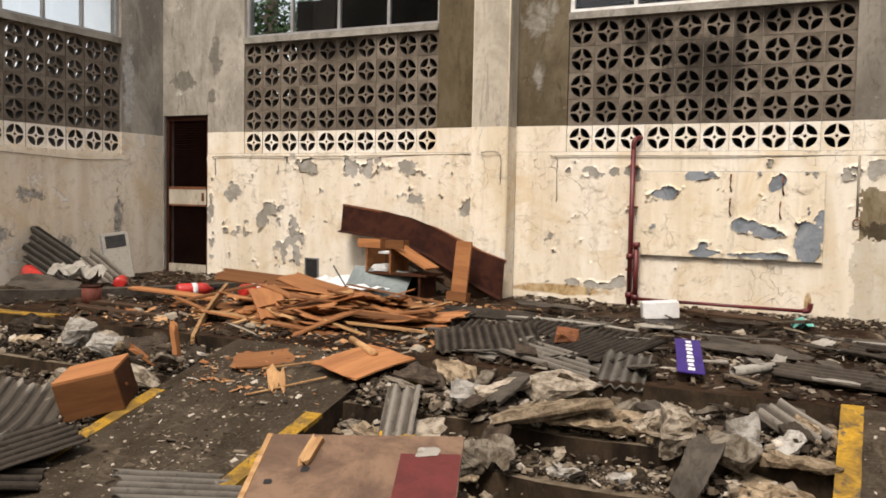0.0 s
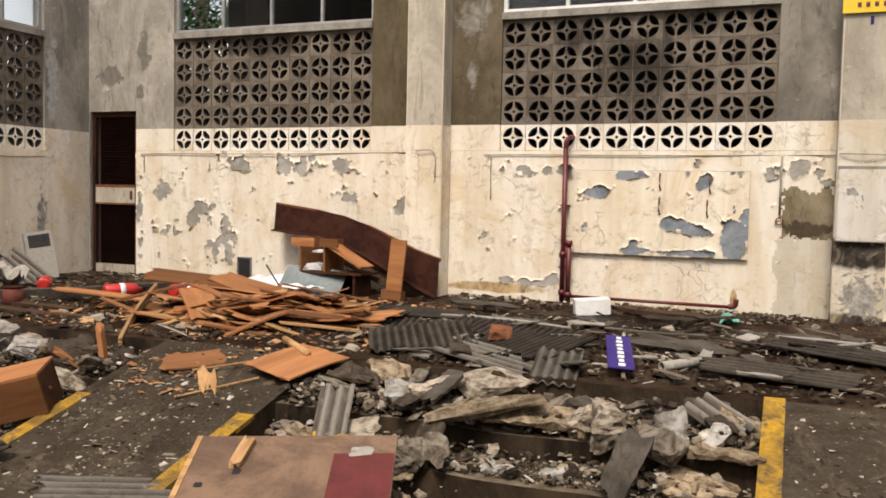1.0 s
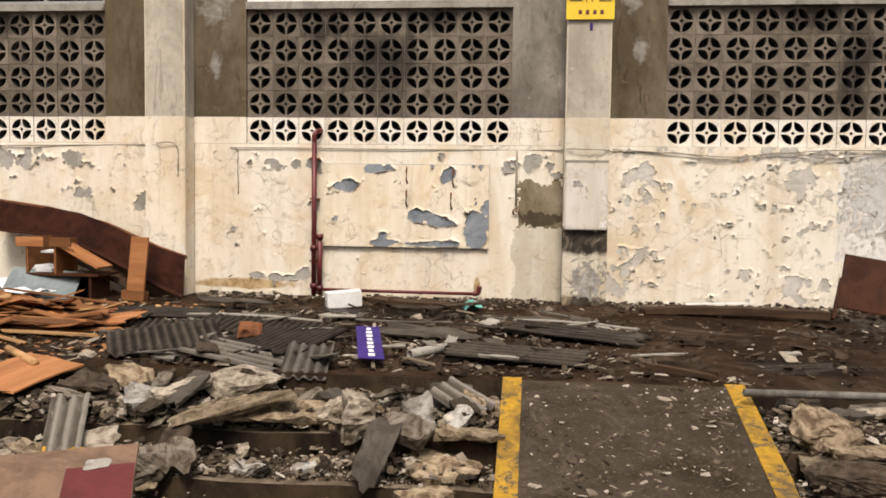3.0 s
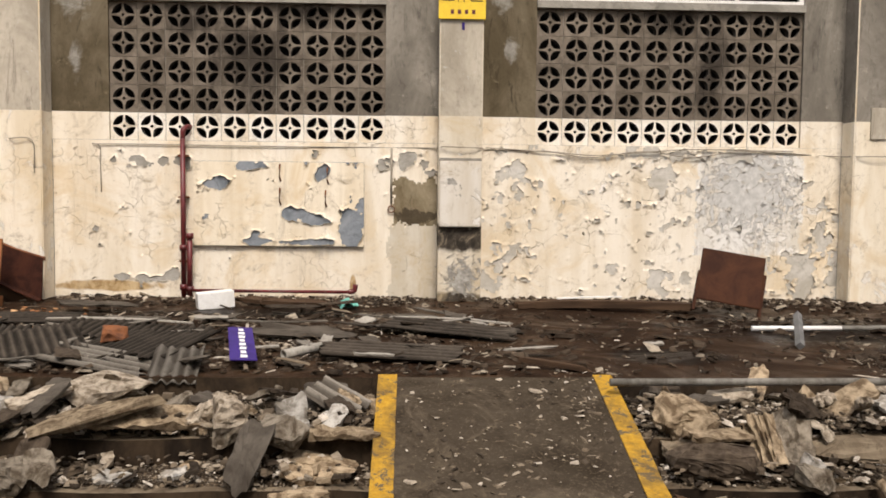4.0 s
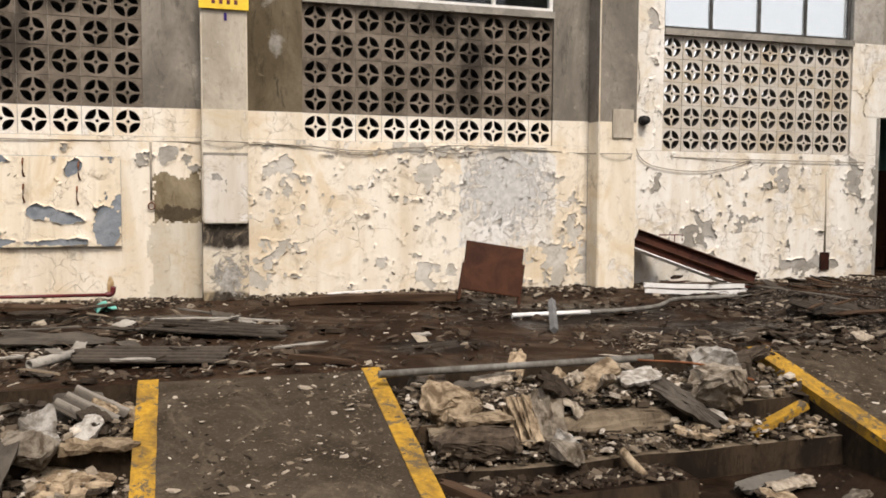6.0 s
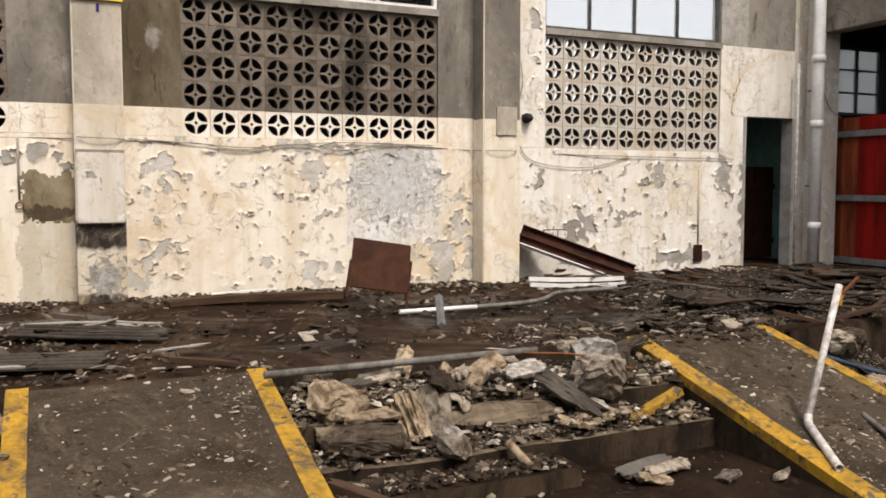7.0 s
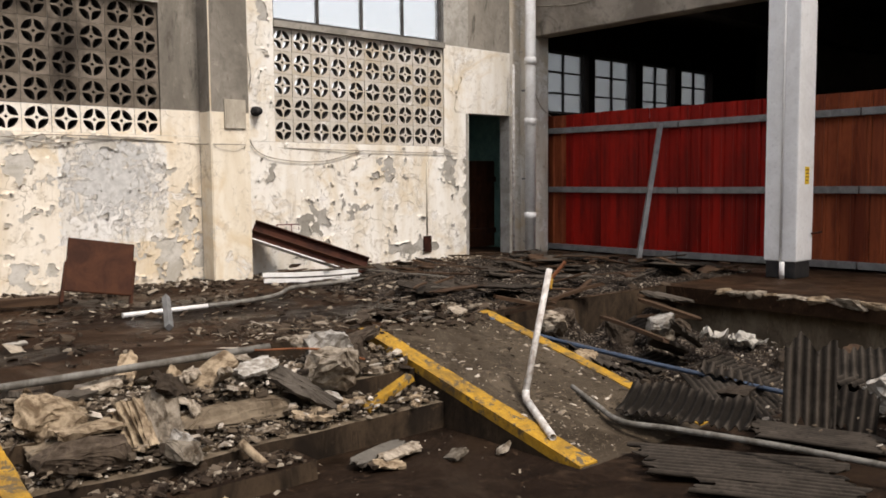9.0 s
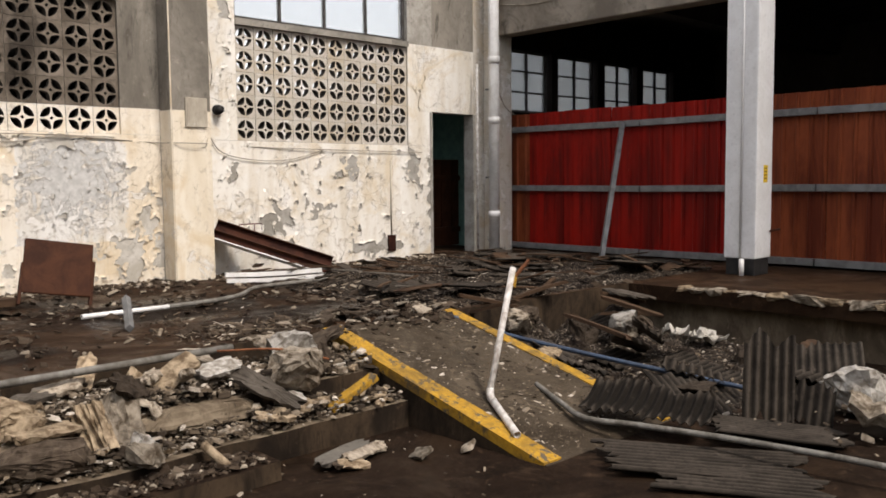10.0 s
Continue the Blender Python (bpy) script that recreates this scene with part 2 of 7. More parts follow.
def floor_mat(name, a, b, wet, scale=0.9, puddles=()):
    n = Net(name, 0.8)
    n.b.inputs["Specular IOR Level"].default_value = 0.06
    big = n.noise(scale, 8, 0.65, 0.8)
    mid = n.noise(scale * 5, 9, 0.7, 0.4)
    fine = n.noise(60, 6, 0.7)
    c = n.mix(n.step(big, 0.35, 0.65), a, b)
    c = n.mix(n.math("MULTIPLY", n.step(mid, 0.45, 0.7), 0.7), c, wet)
    c = n.mix(n.math("MULTIPLY", n.step(n.noise(scale * 2.3, 10, 0.75, 1.5), 0.52, 0.66), 0.75), c, tuple(q * 1.7 for q in b))
    c = n.mix(n.math("MULTIPLY", n.step(fine, 0.52, 0.70), 0.7), c, tuple(q * 1.9 for q in b))
    c = n.mix(n.step(n.noise(scale * 16, 6, 0.75, 0.5), 0.60, 0.68), c, tuple(q * 2.4 for q in b))
    r = n.math("ADD", n.math("MULTIPLY", n.step(big, 0.42, 0.62), -0.45), 0.85)
    if puddles:
        p = n.math("ADD", n.blobs(puddles, "floor"), n.math("MULTIPLY", n.math("SUBTRACT", n.noise(2.6, 9, 0.7, 0.8), 0.5), 1.8))
        p = n.step(p, 0.15, 0.4)
        c = n.mix(n.math("MULTIPLY", p, 0.85), c, wet)
        r = n.math("SUBTRACT", r, n.math("MULTIPLY", p, 0.2))
    return n.done(c, n.math("ADD", n.math("MULTIPLY", fine, 0.4), mid), 0.4, 0.015, r)


m_walk = floor_mat("dirty_walkway_concrete", (0.0150, 0.0075, 0.0038), (0.037, 0.0210, 0.0115), (0.0050, 0.0025, 0.0013), puddles=((3.6, 7.5, 1.7, 1.1), (4.7, 6.3, 1.4, 0.7), (7.5, 7.0, 2.4, 1.6), (1.9, 6.2, 0.6, 0.4), (-7.0, 7.6, 1.5, 1.0), (-1.5, 8.3, 1.6, 0.5)))
m_ramp = floor_mat("worn_ramp_concrete", (0.033, 0.0245, 0.0160), (0.063, 0.049, 0.0335), (0.016, 0.011, 0.0065), 0.7)
m_lower = floor_mat("wet_lower_floor", (0.009, 0.0048, 0.0028), (0.022, 0.0135, 0.008), (0.003, 0.0018, 0.001), 0.8)
m_step = concrete("stained_step_concrete", (0.085, 0.063, 0.041), (0.22, 0.175, 0.12), 2.2, dark=(0.05, 0.04, 0.03))
# For upright faces; darker than the step treads and ramp tops.
m_riser = concrete("dark_riser_concrete", (0.013, 0.009, 0.006), (0.062, 0.042, 0.025), 2.6)


def yellow_mat(name):
    n = Net(name, 0.7)
    m = n.noise(9, 10, 0.75, 0.5)
    f = n.noise(30, 8, 0.7)
    c = n.mix(n.step(f, 0.3, 0.7), (0.31, 0.165, 0.015), (0.46, 0.265, 0.028))
    c = n.mix(n.step(m, 0.535, 0.58), c, n.mix(f, (0.05, 0.04, 0.028), (0.15, 0.12, 0.08)))
    c = n.mix(n.math("MULTIPLY", n.step(n.noise(3.5, 10, 0.78, 0.8), 0.40, 0.64), 0.8), c, (0.10, 0.065, 0.026))
    return n.done(c, m, 0.4, 0.008)


m_yellow = yellow_mat("worn_yellow_paint")


def plain(name, a, b=None, rough=0.6, metal=0.0, scale=8, bump=0.15, per=None, spread=0.3, stretch=None):
    """Two-tone surface with grain; per: vary brightness by object or by island."""
    n = Net(name, rough, metal, per == "Object Info")
    b = b or tuple(q * 0.6 for q in a)
    m = n.noise(scale, 8, 0.66, 0.5, stretch=stretch)
    f = n.noise(scale * 8, 6, 0.7, stretch=stretch)
    c = n.mix(n.step(m, 0.36, 0.66), a, b)
    c = n.mix(n.math("MULTIPLY", n.step(f, 0.5, 0.75), 0.4), c, tuple(q * 0.6 for q in b))
    if per:
        k = n.math("ADD", n.math("MULTIPLY", n.random(per), 2 * spread), 1 - spread)
        h = n.t.nodes.new("ShaderNodeHueSaturation")
        n.put(h.inputs["Color"], c)
        n.put(h.inputs["Value"], k)
        c = h.outputs[0]
    return n.done(c, n.math("ADD", m, n.math("MULTIPLY", f, 0.5)), bump * 2, 0.006)


m_block = concrete("grey_breeze_block", (0.10, 0.081, 0.06), (0.225, 0.187, 0.146), 2.5, shift=True, smear=((-1.75, 2.6, 0.7, 0.7), (-2.4, 3.0, 0.5, 0.3), (-1.2, 3.1, 0.7, 0.2), (3.35, 2.6, 0.3, 0.8), (2.9, 3.1, 0.5, 0.25), (-6.6, 3.1, 1.2, 0.2)))
# For faces inside the openings: the shade there is painted in.
m_block_shade = concrete("shade_dark_breeze_block", (0.045, 0.04, 0.034), (0.13, 0.115, 0.098), 3.0, shift=True)
m_block_white = peeling("whitewashed_breeze_block", (0.80, 0.75, 0.66), level=0.72, shift=True)
m_alu = plain("grey_aluminium_frame", (0.42, 0.41, 0.39), (0.30, 0.29, 0.28), 0.45, 0.5, 6, 0.05)
m_dark_frame = plain("dark_painted_frame", (0.10, 0.095, 0.09), (0.06, 0.055, 0.05), 0.5, 0.2)
m_white_frame = plain("white_painted_frame", (0.74, 0.73, 0.70), (0.62, 0.6, 0.56), 0.5)
m_rust_dark = plain("dark_rusted_steel", (0.026, 0.010, 0.007), (0.06, 0.021, 0.012), 0.75, 0.25, 5, 0.3)
m_rust = plain("orange_rust", (0.22, 0.085, 0.035), (0.11, 0.05, 0.03), 0.8, 0.1, 9, 0.3)
m_redpipe = plain("red_painted_pipe", (0.13, 0.012, 0.013), (0.065, 0.010, 0.010), 0.45, 0.0, 12, 0.1)
m_redfence = plain("red_painted_sheet", (0.28, 0.009, 0.004), (0.10, 0.005, 0.003), 0.5, 0.0, 2.4, 0.08, stretch=(1, 1, 0.2))
m_orangefence = plain("faded_orange_sheet", (0.25, 0.062, 0.022), (0.10, 0.020, 0.009), 0.6, 0.0, 3.0, 0.12, stretch=(1, 1, 0.2))
m_galv = plain("galvanised_steel", (0.22, 0.222, 0.22), (0.14, 0.142, 0.14), 0.5, 0.35, 7, 0.06)
m_white = plain("white_plastic", (0.80, 0.79, 0.76), (0.66, 0.64, 0.6), 0.4, 0.0, 6, 0.05)
m_white_col = plain("white_column_paint", (0.75, 0.745, 0.73), (0.66, 0.65, 0.63), 0.75, 0.0, 3, 0.1)
m_black = plain("black_paint", (0.02, 0.02, 0.02), (0.035, 0.032, 0.03), 0.6)
m_wood = plain("orange_brown_veneer", (0.30, 0.132, 0.052), (0.20, 0.083, 0.033), 0.6, 0.0, 3, 0.12, "Object Info", 0.5, stretch=(0.3, 2.5, 2.5))
m_wood_dark = plain("dark_brown_veneer", (0.068, 0.026, 0.012), (0.034, 0.013, 0.007), 0.65, 0.0, 4, 0.08)
m_wood_pale = plain("raw_pine", (0.42, 0.25, 0.115), (0.26, 0.14, 0.06), 0.7, 0.0, 6, 0.15, "Object Info", 0.25, stretch=(0.3, 2.5, 2.5))
m_wood_old = plain("weathered_timber", (0.075, 0.045, 0.026), (0.035, 0.021, 0.013), 0.85, 0.0, 5, 0.25, stretch=(0.3, 2.5, 2.5))


def corr_mat(name, ridge, valley, spread=0.35):
    n = Net(name, 0.85, shift=True)
    sep = n.t.nodes.new("ShaderNodeSeparateXYZ")
    n.put(sep.inputs[0], n.t.nodes.new("ShaderNodeTexCoord").outputs["Object"])
    m = n.noise(4, 9, 0.7, 0.5)
    f = n.noise(28, 8, 0.7)
    # Valleys darkened by local height: shade between the ribs put into the colour.
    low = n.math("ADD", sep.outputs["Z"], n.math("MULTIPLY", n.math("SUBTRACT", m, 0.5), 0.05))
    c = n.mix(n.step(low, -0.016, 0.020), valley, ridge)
    c = n.mix(n.math("MULTIPLY", n.step(f, 0.5, 0.7), 0.5), c, tuple(q * 0.5 for q in valley))
    c = n.mix(n.math("MULTIPLY", n.step(n.noise(9, 10, 0.75), 0.58, 0.68), 0.5), c, tuple(q * 1.7 for q in ridge))
    k = n.math("ADD", n.math("MULTIPLY", n.random(), 2 * spread), 1 - spread)
    h = n.t.nodes.new("ShaderNodeHueSaturation")
    n.put(h.inputs["Color"], c)
    n.put(h.inputs["Value"], k)
    return n.done(h.outputs[0], n.math("ADD", m, f), 0.4, 0.006)


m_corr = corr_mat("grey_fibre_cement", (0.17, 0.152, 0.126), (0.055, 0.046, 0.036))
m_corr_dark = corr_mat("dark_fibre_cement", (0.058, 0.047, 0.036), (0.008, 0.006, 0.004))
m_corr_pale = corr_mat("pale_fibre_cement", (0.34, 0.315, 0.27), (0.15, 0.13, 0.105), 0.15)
m_chunk = plain("broken_concrete", (0.31, 0.265, 0.205), (0.085, 0.063, 0.041), 0.95, 0.0, 13, 0.7, "Object Info", 0.4)
m_chunk_warm = plain("cream_faced_concrete", (0.34, 0.265, 0.175), (0.095, 0.064, 0.037), 0.95, 0.0, 13, 0.7, "Object Info", 0.3)
m_chunk_pale = plain("white_faced_concrete", (0.42, 0.395, 0.35), (0.15, 0.128, 0.10), 0.95, 0.0, 13, 0.7, "Object Info", 0.2)
m_chunk_dark = plain("mud_stained_concrete", (0.07, 0.053, 0.038), (0.03, 0.022, 0.015), 0.95, 0.0, 13, 0.7, "Object Info", 0.4)
m_board_grey = plain("grey_cement_board", (0.090, 0.076, 0.060), (0.034, 0.027, 0.020), 0.8, 0.0, 3, 0.12)
m_purple = plain("purple_sign_enamel", (0.046, 0.025, 0.165), (0.03, 0.017, 0.11), 0.6, 0.0, 7, 0.03)
m_ysign = plain("yellow_sign_enamel", (0.80, 0.56, 0.02), (0.72, 0.48, 0.02), 0.45, 0.0, 5, 0.03)
m_red = plain("glossy_red_paint", (0.50, 0.030, 0.022), (0.34, 0.02, 0.018), 0.3, 0.0, 8, 0.05)
m_cable = plain("grey_cable", (0.34, 0.30, 0.24), (0.20, 0.17, 0.13), 0.6)
m_conduit = plain("grey_conduit", (0.19, 0.178, 0.155), (0.085, 0.076, 0.062), 0.6, 0.0, 9, 0.1)
m_pipe_white = plain("mud_spattered_white_pipe", (0.62, 0.60, 0.56), (0.34, 0.30, 0.26), 0.5, 0.0, 14, 0.08)
m_blue = plain("dark_blue_hose", (0.03, 0.05, 0.085), (0.02, 0.03, 0.05), 0.4)
m_teal = plain("teal_plastic_bag", (0.10, 0.36, 0.30), (0.2, 0.5, 0.42), 0.4)
m_paper = plain("crumpled_white_sheet", (0.78, 0.78, 0.77), (0.58, 0.58, 0.57), 0.7, 0.0, 4, 0.2)
m_ply = plain("stained_plywood", (0.20, 0.125, 0.08), (0.10, 0.062, 0.042), 0.7, 0.0, 3.5, 0.1)
m_ply_red = plain("dull_red_paint", (0.13, 0.030, 0.027), (0.09, 0.024, 0.021), 0.6, 0.0, 6, 0.1)


def chips_mat(name, stops):
    n = Net(name, 0.9)
    c = n.ramp(n.random("Random Per Island"), stops)
    f = n.noise(25, 6, 0.7)
    c = n.mix(n.math("MULTIPLY", n.step(f, 0.4, 0.7), 0.5), c, (0.07, 0.055, 0.04))
    return n.done(c, f, 0.4, 0.006)


m_chips = chips_mat("mixed_rubble_chips", ((0.0, (0.018, 0.013, 0.009)), (0.35, (0.05, 0.037, 0.025)), (0.60, (0.14, 0.107, 0.072)), (0.82, (0.27, 0.22, 0.16)), (0.96, (0.52, 0.46, 0.38))))
m_chips_dark = chips_mat("dark_rubble_chips", ((0.0, (0.011, 0.007, 0.0045)), (0.5, (0.032, 0.021, 0.013)), (0.85, (0.08, 0.058, 0.039)), (0.98, (0.34, 0.29, 0.22))))
m_splinter = chips_mat("wood_splinters", ((0.0, (0.20, 0.08, 0.03)), (0.5, (0.38, 0.17, 0.07)), (0.9, (0.55, 0.34, 0.17))))


def gravel_mat(name, stops, scale=38.0):
    """Fine broken plaster and dirt: grains of several sizes."""
    n = Net(name, 0.95)
    c, h = None, None
    for k, sc in enumerate((scale, scale * 2.7)):
        v = n.t.nodes.new("ShaderNodeTexVoronoi")
        v.inputs["Scale"].default_value = sc
        n.put(v.inputs["Vector"], n.co)
        sep = n.t.nodes.new("ShaderNodeSeparateColor")
        n.put(sep.inputs[0], v.outputs["Color"])
        col = n.ramp(sep.outputs[0], stops)
        # Grain borders go dark: shade in the gaps is part of the colour.
        col = n.mix(n.math("MULTIPLY", n.step(v.outputs["Distance"], 0.35, 0.75), 0.8), col, stops[0][1])
        high = n.math("SUBTRACT", 1.0, v.outputs["Distance"])
        c = col if c is None else n.mix(n.step(n.noise(7, 6, 0.7), 0.42, 0.56), c, col)
        h = high if h is None else n.math("ADD", h, n.math("MULTIPLY", high, 0.4))
    c = n.mix(n.math("MULTIPLY", n.step(n.noise(2.4, 8, 0.7, 0.8), 0.45, 0.66), 0.75), c, stops[1][1])
    return n.done(c, h, 0.9, 0.02)


m_gravel = gravel_mat("fine_plaster_rubble", ((0.0, (0.012, 0.008, 0.005)), (0.30, (0.038, 0.026, 0.0155)), (0.60, (0.105, 0.075, 0.047)), (0.80, (0.22, 0.17, 0.115)), (0.95, (0.45, 0.39, 0.31))))
m_gravel_dark = gravel_mat("dark_wet_rubble", ((0.0, (0.006, 0.004, 0.003)), (0.35, (0.016, 0.011, 0.0075)), (0.68, (0.042, 0.031, 0.021)), (0.88, (0.11, 0.086, 0.062)), (0.98, (0.34, 0.29, 0.23))), 30.0)


def glass_mat(name, tint, gloss=0.12):
    mat = bpy.data.materials.new(name)
    mat.use_nodes = True
    t = mat.node_tree
    out = t.nodes["Material Output"]
    t.nodes.remove(t.nodes["Principled BSDF"])
    tr, gl, mx, lw = (t.nodes.new(k) for k in ("ShaderNodeBsdfTransparent", "ShaderNodeBsdfGlossy", "ShaderNodeMixShader", "ShaderNodeLayerWeight"))
    tr.inputs[0].default_value = (*tint, 1)
    gl.inputs["Roughness"].default_value = 0.03
    lw.inputs[0].default_value = gloss
    t.links.new(lw.outputs["Fresnel"], mx.inputs[0])
    t.links.new(tr.outputs[0], mx.inputs[1])
    t.links.new(gl.outputs[0], mx.inputs[2])
    t.links.new(mx.outputs[0], out.inputs[0])
    return mat


m_glass = glass_mat("dusty_clear_glass", (0.86, 0.89, 0.91), 0.3)


def frosted_mat(name, clear=0.7):
    mat = bpy.data.materials.new(name)
    mat.use_nodes = True
    t = mat.node_tree
    out, b = t.nodes["Material Output"], t.nodes["Principled BSDF"]
    b.inputs["Base Color"].default_value, b.inputs["Roughness"].default_value = (0.62, 0.65, 0.67, 1), 0.35
    tr, mx = t.nodes.new("ShaderNodeBsdfTransparent"), t.nodes.new("ShaderNodeMixShader")
    tr.inputs[0].default_value = (0.92, 0.94, 0.95, 1)
    mx.inputs[0].default_value = clear
    t.links.new(b.outputs[0], mx.inputs[1])
    t.links.new(tr.outputs[0], mx.inputs[2])
    t.links.new(mx.outputs[0], out.inputs[0])
    return mat


m_frost = frosted_mat("frosted_glass")
m_frost_dirty = frosted_mat("dirt_covered_frosted_glass", 0.38)
m_leaf = plain("leaf_green", (0.045, 0.085, 0.022), (0.025, 0.05, 0.014), 0.6, 0.0, 9, 0.05, "Random Per Island", 0.4)
m_bark = plain("bark", (0.12, 0.09, 0.065), (0.07, 0.05, 0.04), 0.9, 0.0, 8, 0.4)
m_teal_wall = plain("teal_painted_wall", (0.20, 0.36, 0.31), (0.14, 0.27, 0.235), 0.8)
m_plainwall = concrete("plain_grey_render", (0.34, 0.32, 0.28), (0.45, 0.42, 0.37), 1.0)
# Darkened base colour: the covered bay's lack of light is painted in.
m_eastroom = concrete("shade_toned_render", (0.035, 0.031, 0.027), (0.065, 0.057, 0.049), 1.0)
# Near-black base colour: the darkness of unlit rooms is put into it.
m_unlit = concrete("unlit_black_render", (0.009, 0.007, 0.0055), (0.018, 0.0145, 0.012), 1.0)


# ---------------------------------------------------------------- mesh tools
def mesh_of(name, bm, mats, smooth=False):
    me = bpy.data.meshes.new(name)
    bm.normal_update()
    bm.to_mesh(me)
    bm.free()
    for q in (mats if isinstance(mats, (list, tuple)) else [mats]):
        me.materials.append(q)
    if smooth:
        me.polygons.foreach_set("use_smooth", [True] * len(me.polygons))
    return me


def add_box(bm, x0, x1, y0, y1, z0, z1, mi=0, m=None):
    vs = [bm.verts.new((x, y, z)) for z in (z0, z1) for y in (y0, y1) for x in (x0, x1)]
    if m is not None:
        for q in vs:
            q.co = m @ q.co
    out = []
    for idx in ((0, 2, 3, 1), (4, 5, 7, 6), (0, 1, 5, 4), (2, 6, 7, 3), (0, 4, 6, 2), (1, 3, 7, 5)):
        f = bm.faces.new([vs[i] for i in idx])
        f.material_index = mi
        out.append(f)
    return out


def box_bm(sx, sy, sz, bevel=0.0, base=False):
    """A box centred on its origin, or standing on it."""
    bm = bmesh.new()
    add_box(bm, -sx / 2, sx / 2, -sy / 2, sy / 2, 0 if base else -sz / 2, sz if base else sz / 2)
    if bevel:
        bmesh.ops.bevel(bm, geom=bm.edges[:], offset=bevel, segments=2, profile=0.6, affect="EDGES")
    return bm


def thing(name, bm, mats, m=None, label="", category="", group="", kind="", smooth=False):
    ob = new(name, mesh_of(name, bm, mats, smooth) if bm is not None else None)
    if m is not None:
        ob.matrix_world = m
    return tagged(ob, label, category, group, kind)


def part(name, bm, mats, parent, label="", m=None, smooth=False):
    """One mesh under a thing or under a part, in the parent's space."""
    ob = new(name, mesh_of(name, bm, mats, smooth))
    ob.parent = parent
    if m is not None:
        ob.matrix_basis = m
    return tagged(ob, label)


def tube_bm(pts, r, sides=10, hollow=0.0):
    """A round tube along points, capped, or open with a wall."""
    bm = bmesh.new()
    pts = [Vector(p) for p in pts]
    rings = []
    for i, p in enumerate(pts):
        d = (pts[min(i + 1, len(pts) - 1)] - pts[max(i - 1, 0)]).normalized()
        u = d.cross(Vector((0, 0, 1)))
        if u.length < 1e-3:
            u = d.cross(Vector((1, 0, 0)))
        u.normalize()
        w = d.cross(u)
        rings.append([bm.verts.new(p + r * (math.cos(a) * u + math.sin(a) * w)) for a in (2 * math.pi * k / sides for k in range(sides))])
    for a, b in zip(rings, rings[1:]):
        for k in range(sides):
            bm.faces.new((a[k], a[(k + 1) % sides], b[(k + 1) % sides], b[k]))
    for ring, p, q in ((rings[0], pts[0], pts[1]), (rings[-1], pts[-1], pts[-2])):
        if hollow:
            inner = [bm.verts.new(p + (v.co - p) * (1 - hollow)) for v in ring]
            deep = [bm.verts.new(v.co + (q - p).normalized() * r * 2) for v in inner]
            for k in range(sides):
                j = (k + 1) % sides
                bm.faces.new((ring[k], ring[j], inner[j], inner[k]))
                bm.faces.new((inner[k], inner[j], deep[j], deep[k]))
            bm.faces.new(deep)
        else:
            bm.faces.new(ring)
    bmesh.ops.recalc_face_normals(bm, faces=bm.faces[:])
    return bm


def smooth_path(pts, n=6):
    """Catmull-Rom points through the given ones."""
    p = [Vector(q) for q in pts]
    p = [2 * p[0] - p[1]] + p + [2 * p[-1] - p[-2]]
    out = []
    for i in range(1, len(p) - 2):
        for k in range(n):
            t = k / n
            out.append(0.5 * ((2 * p[i]) + (p[i + 1] - p[i - 1]) * t + (2 * p[i - 1] - 5 * p[i] + 4 * p[i + 1] - p[i + 2]) * t * t + (3 * p[i] - p[i - 1] - 3 * p[i + 1] + p[i + 2]) * t ** 3))
    out.append(p[-2])
    return out


# ---------------------------------------------------------------- ground, ramps and steps
NORTH = 9.65
EDGE, LOW = 5.42, -0.57
RAMPS = ((-4.57, -3.15), (-0.19, 1.29), (4.10, 5.52))
STEPS = ((EDGE, -0.20), (4.76, -0.39), (4.45, LOW))   # where each drop stands, and the level in front of it
RAMP_FOOT = 3.2


def ground_z(x, y):
    if y >= EDGE or x > 8.25:
        return 0.0
    for a, b in RAMPS:
        if a <= x <= b:
            return max(LOW, -(EDGE - y) * (-LOW) / (EDGE - RAMP_FOOT))
    if x > 5.52:
        return LOW
    z = 0.0
    for y0, lev in STEPS:
        if y < y0:
            z = lev
    return z


bm = bmesh.new()
vs = [bm.verts.new(p) for p in ((-400, -400, LOW), (400, -400, LOW), (400, 400, LOW), (-400, 400, LOW))]
bm.faces.new(vs)
thing("ground", bm, m_lower, label="wet dark concrete yard floor with mud", category="ground", kind="structure")

bm = bmesh.new()
add_box(bm, -9.6, 18.2, EDGE, 12.4, LOW - 0.1, 0, 0)
bm.faces.ensure_lookup_table()
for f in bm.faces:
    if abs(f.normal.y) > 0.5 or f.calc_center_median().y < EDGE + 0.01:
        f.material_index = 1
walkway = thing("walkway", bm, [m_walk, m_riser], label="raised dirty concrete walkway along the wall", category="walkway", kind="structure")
bm = bmesh.new()
add_box(bm, 8.25, 18.2, -7.9, EDGE - 0.002, -0.16, 0.0, 0)
add_box(bm, 8.45, 18.2, -7.9, EDGE - 0.002, LOW - 0.1, -0.163, 1)
thing("walkway_side", bm, [m_walk, m_step], label="raised concrete loading ledge with broken edge", category="ledge", kind="structure")

